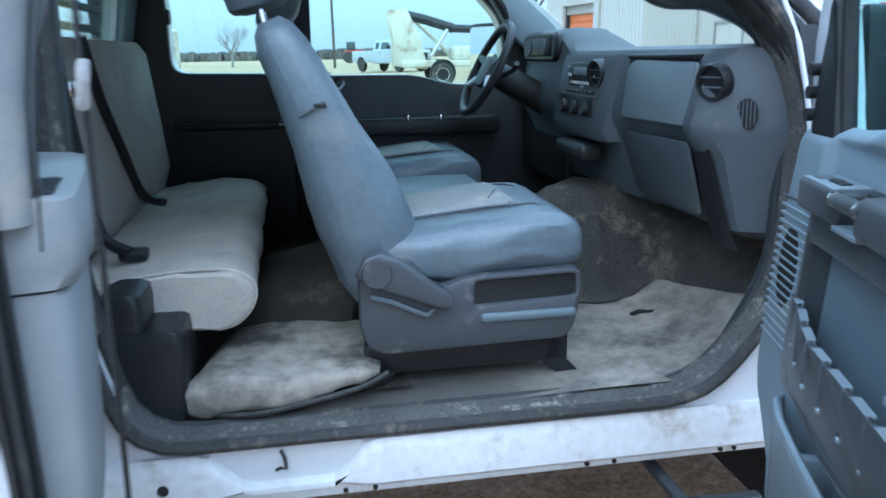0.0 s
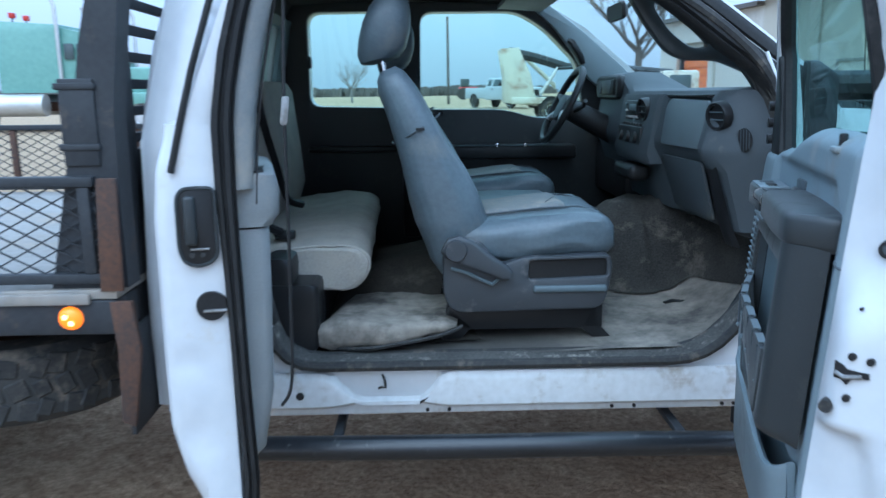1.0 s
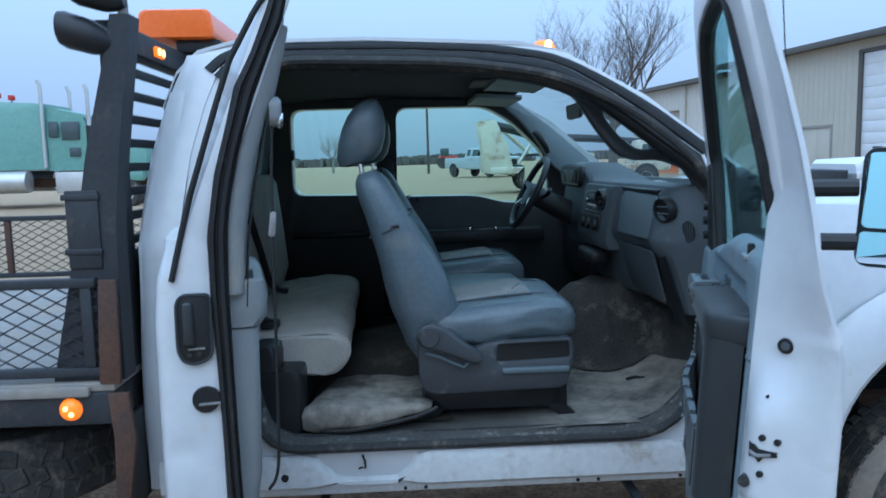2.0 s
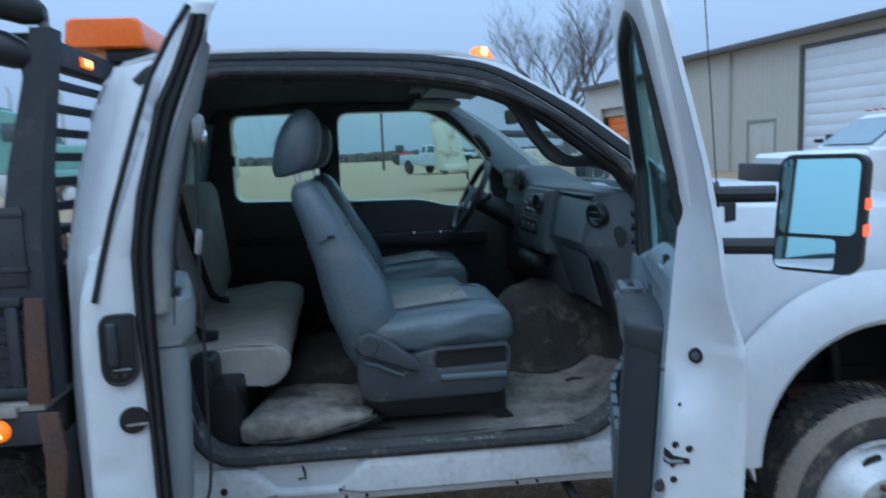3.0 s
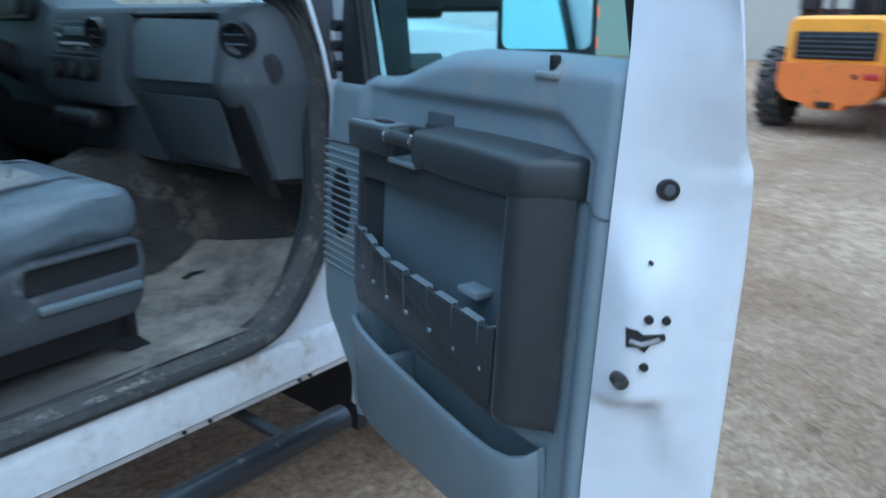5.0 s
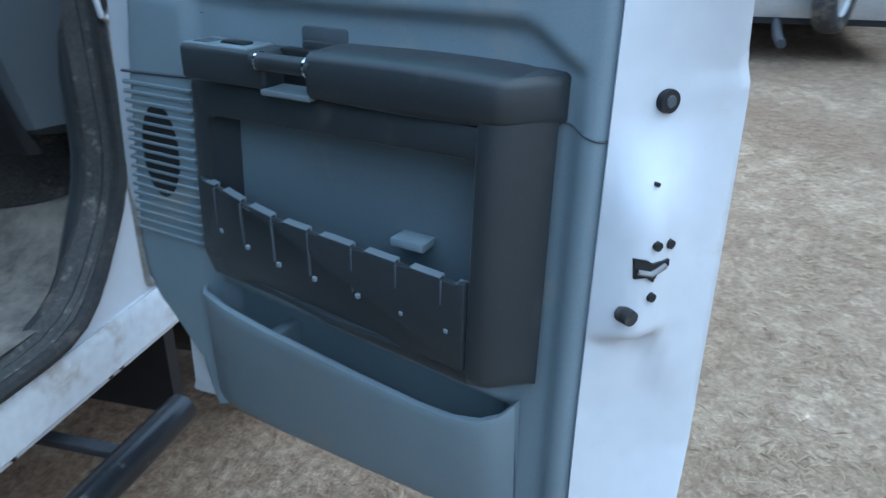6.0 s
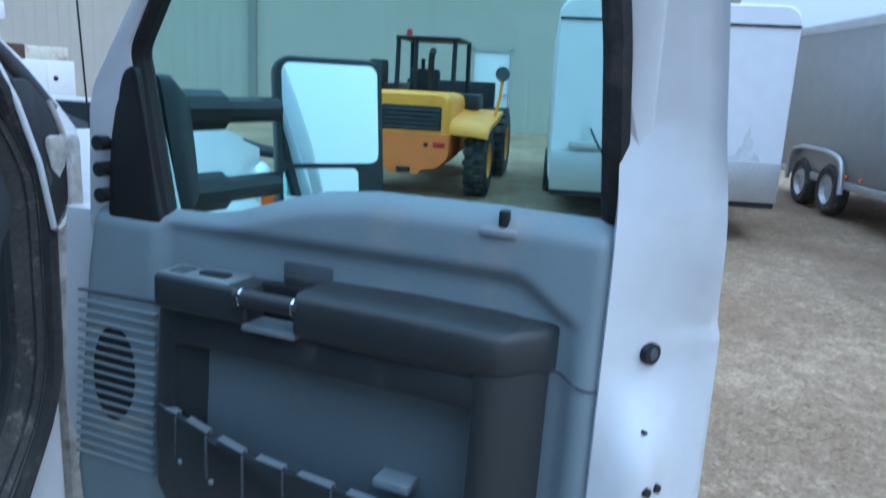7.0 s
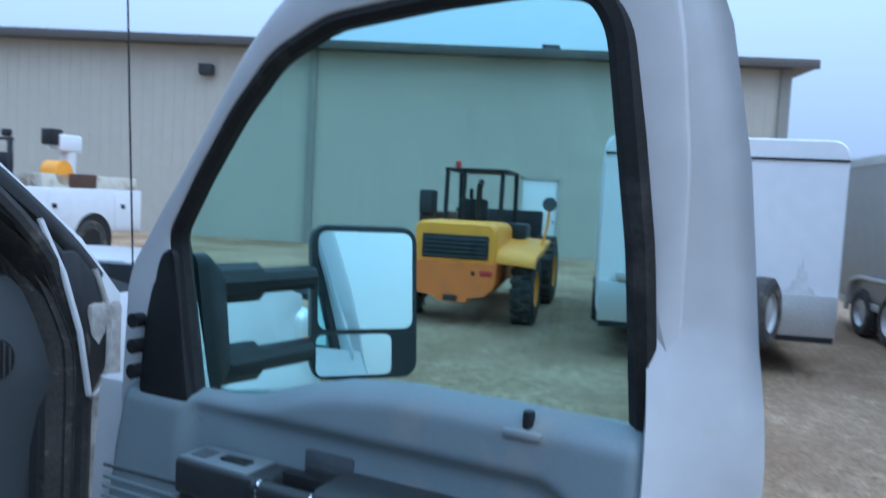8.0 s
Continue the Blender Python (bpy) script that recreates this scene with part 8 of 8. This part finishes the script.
def crane_truck():
    m = pose(6.62, 27.5, slope(6.7, 27.5) + 0.02, 0, 0, 178) @ Matrix.Diagonal((0.82, 0.82, 0.82, 1))
    t = thing("crane_truck", 6.75, 27.5, slope(6.7, 27.5), "faded cream crane truck with rust and a slanted rear", "truck")
    for y in (-0.9, 0.75):
        part("upright_plate", plate([(2.2, 0.75), (3.55, 0.9), (3.95, 3.35), (3.1, 3.4), (2.55, 2.2)], [], 0.15, lambda a, b, c: (a, y + c, b), 0.02), CREAM, t, "cream slanted upright plate", m)
    part("upright_back", box(3.3, 3.75, -0.8, 0.8, 0.9, 3.0, 0.05), CREAM, t, "", m)
    part("body", box(-3.5, 3.4, -1.1, 1.1, 0.85, 1.15, 0.05), CREAM, t, "", m)
    part("machinery_house", box(-1.6, 1.0, -0.9, 0.9, 1.15, 1.75, 0.1), CREAM, t, "", m)
    part("boom", tube([(3.5, 0.1, 3.25), (2.2, 0.1, 2.95), (0.9, 0.1, 2.55)], 0.22, 8), STEEL, t, "dark folded boom", m)
    part("boom_arm", tube([(0.9, 0.1, 2.55), (-1.5, 0.1, 2.45), (-4.2, 0.1, 2.2)], 0.18, 8), STEEL, t, "", m)
    part("strut", tube([(2.6, -0.95, 3.0), (1.5, -1.0, 2.0), (0.7, -1.0, 1.2)], 0.11, 8), CREAM, t, "", m)
    part("lift_ram", tube([(2.0, 0.4, 1.3), (1.2, 0.3, 2.5)], 0.08, 8), ALU, t, "", m)
    part("cab", box(-5.2, -3.5, -1.1, 1.1, 0.8, 2.3, 0.15), CREAM, t, "", m)
    part("cab_window", box(-4.8, -3.8, 1.06, 1.12, 1.5, 2.1, 0.03), WINDOW, t, "", m)
    for x in (1.55, -4.0):
        for s in (-1, 1):
            part("wheel_opening", cyl((x, s * 0.95, 0.6), (x, s * 1.12, 0.6), 0.6, seg=24), BLACK, t, "", m)
            yard_wheel(t, m, x, s * 1.14, 0.52, 0.52, 0.35, TRAILER_WHITE, -s)


crane_truck()

# ---- trees, pole and far yard ----
def limb(bm, p, d, length, r, depth, rng, seg):
    """One branch and its forks."""
    pts, q, v = [p], p.copy(), d.normalized()
    steps = 3
    for _ in range(steps):
        v = (v + Vector((rng.uniform(-0.16, 0.16), rng.uniform(-0.16, 0.16), rng.uniform(-0.02, 0.12)))).normalized()
        q = q + v * (length / steps)
        pts.append(q.copy())
    rings = []
    for k, c in enumerate(pts):
        rr = r * (1 - 0.45 * k / steps)
        a = v.orthogonal().normalized()
        b = v.cross(a)
        rings.append([c + (a * math.cos(t) + b * math.sin(t)) * rr for t in [2 * math.pi * i / seg for i in range(seg)]])
    loft(rings, bm=bm, caps=False)
    if depth == 0:
        return
    for k in range(rng.choice((3, 3, 4)) if depth > 1 else 4):
        at = pts[rng.choice((1, 2, 3, 3))]
        side = Vector((rng.uniform(-1, 1), rng.uniform(-1, 1), rng.uniform(0.0, 0.8))).normalized()
        limb(bm, at, v * 0.75 + side * 0.75, length * rng.uniform(0.6, 0.8), r * 0.5, depth - 1, rng, max(3, seg - 2))


def bare_tree(x, y, h, seed, bark=BARK):
    rng = random.Random(seed)
    z = slope(x, y)
    t = thing("bare_tree", x, y, z, "tall bare winter tree with fine twigs", "tree", "bare trees")
    part("trunk", loft([[(x + r * math.cos(a), y + r * math.sin(a), z + k) for a in [2 * math.pi * i / 8 for i in range(8)]] for k, r in ((-0.3, 0.05 * h * 0.6), (h * 0.12, 0.022 * h), (h * 0.28, 0.017 * h))]), bark, t)
    bm = bmesh.new()
    for k in range(8):
        a = 2 * math.pi * k / 8 + rng.uniform(-0.4, 0.4)
        limb(bm, Vector((x, y, z + h * (0.2 + 0.015 * k))), Vector((math.cos(a) * 1.15, math.sin(a) * 1.15, 1.0)), h * 0.27, 0.011 * h, 5 if h > 12 else 3, rng, 6)
    part("crown", bm, bark, t)


bare_tree(22.5, 76, 18, 4)
bare_tree(-8, 90, 6, 9, HAZY_BARK)
bare_tree(-30, 120, 11, 12, HAZY_BARK)


def thicket():
    """Far bare woods: thousands of thin upright tufts of uneven height."""
    rng = random.Random(7)
    verts, faces = [], []
    for k in range(5200):
        x = rng.uniform(-340, 170)
        y = rng.uniform(235, 300)
        h = (1.6 + 1.7 * (0.5 + 0.5 * noise.noise((x * 0.03, 1, 0))) + rng.uniform(-0.6, 0.9)) * 0.95
        z = slope(x, y)
        for _ in range(2):
            a, w = rng.uniform(0, math.pi), rng.uniform(0.5, 1.6)
            dx, dy = w * math.cos(a), w * math.sin(a)
            n0 = len(verts)
            verts += [(x - dx * 0.5, y - dy * 0.5, z - 0.2), (x + dx * 0.5, y + dy * 0.5, z - 0.2), (x + dx, y + dy, z + h * rng.uniform(0.5, 0.9)), (x + rng.uniform(-0.3, 0.3), y, z + h), (x - dx, y - dy, z + h * rng.uniform(0.5, 0.9))]
            faces.append((n0, n0 + 1, n0 + 2, n0 + 3, n0 + 4))
    me = bpy.data.meshes.new("far_thicket")
    me.from_pydata(verts, [], faces)
    me.materials.append(THICKET)
    tagged(new("far_thicket", me), "low grey thicket along the far edge of the yard", "woods", kind="stuff")


def dry_grass():
    """Matted dry blades, thickest in patches, lying this way and that."""
    rng = random.Random(21)
    verts, faces = [], []
    while len(faces) < 46000:
        x, y = rng.uniform(0.6, 11.5), rng.uniform(-8.5, 1.5)
        if rng.random() > 1.4 / (1 + 0.06 * ((x - 2) ** 2 + (y + 1) ** 2)):
            continue
        if noise.noise((x * 0.9, y * 0.9, 5)) + 0.5 * noise.noise((x * 3.1, y * 3.1, 2)) < rng.uniform(-0.5, 0.3) or (y > -0.35 and x < 3.0):
            continue
        z = slope(x, y) + 0.012
        for _ in range(rng.randint(3, 7)):
            a, ln, up = rng.uniform(0, 2 * math.pi), rng.uniform(0.025, 0.075), rng.uniform(0.0, 0.3)
            px, py = x + rng.gauss(0, 0.03), y + rng.gauss(0, 0.03)
            dx, dy = math.cos(a), math.sin(a)
            w = rng.uniform(0.0008, 0.0018)
            n0 = len(verts)
            near = max(0.0, 1 - max(abs(px - 2), abs(py)) / 16)
            zz = slope(px, py) - 0.012 + 0.035 * near * noise.noise((px * 0.7, py * 0.7, 3)) + 0.02 * near * noise.noise((px * 2.1, py * 2.1, 8)) + rng.uniform(0.0, 0.012)
            bend = rng.uniform(-0.3, 0.3)
            verts += [(px - dy * w, py + dx * w, zz), (px + dy * w, py - dx * w, zz), (px + dx * ln * 0.6 + dy * w, py + dy * ln * 0.6 - dx * w, zz + ln * up), (px + dx * ln - dy * ln * bend, py + dy * ln + dx * ln * bend, zz + ln * up * 1.2), (px + dx * ln * 0.6 - dy * w, py + dy * ln * 0.6 + dx * w, zz + ln * up + 0.002)]
            faces.append((n0, n0 + 1, n0 + 2, n0 + 3, n0 + 4))
    me = bpy.data.meshes.new("dry_grass")
    me.from_pydata(verts, [], faces)
    me.materials.append(STRAW)
    tagged(new("dry_grass", me), "matted dry straw-coloured grass on the yard", "grass", kind="stuff")


dry_grass()
thicket()
pole = part("utility_pole", cyl((2.9, 70, slope(3, 70) - 0.2), (2.85, 70, 8.4), 0.13, 0.1, 10), BARK)
tagged(pole, "tall wooden utility pole at the yard's edge", "pole")
tank = thing("storage_tank", -10.5, 62, slope(0, 62), "pale upright storage tank beyond the yard", "tank")
part("tank_shell", cyl((-10.5, 62, 0.5), (-10.5, 62, 3.6), 1.1, seg=24), CREAM, tank)
part("tank_cap", cyl((-10.5, 62, 3.6), (-10.5, 62, 4.0), 1.1, 0.3, 24), CREAM, tank)
tractor = thing("farm_tractor", 7.0, 105, slope(7, 105), "small red tractor parked far across the yard", "tractor")
part("tractor_body", box(5.6, 8.2, 104.4, 105.6, 1.1, 2.3, 0.15), RED, tractor)
part("tractor_cab", box(5.8, 7.0, 104.4, 105.6, 2.3, 3.4, 0.1), WINDOW, tractor)
for x, r in ((6.1, 0.8), (7.9, 0.5)):
    part("tractor_wheel", cyl((x, 104.0, 0.55 + r), (x, 104.5, 0.55 + r), r, seg=20), TYRE, tractor)
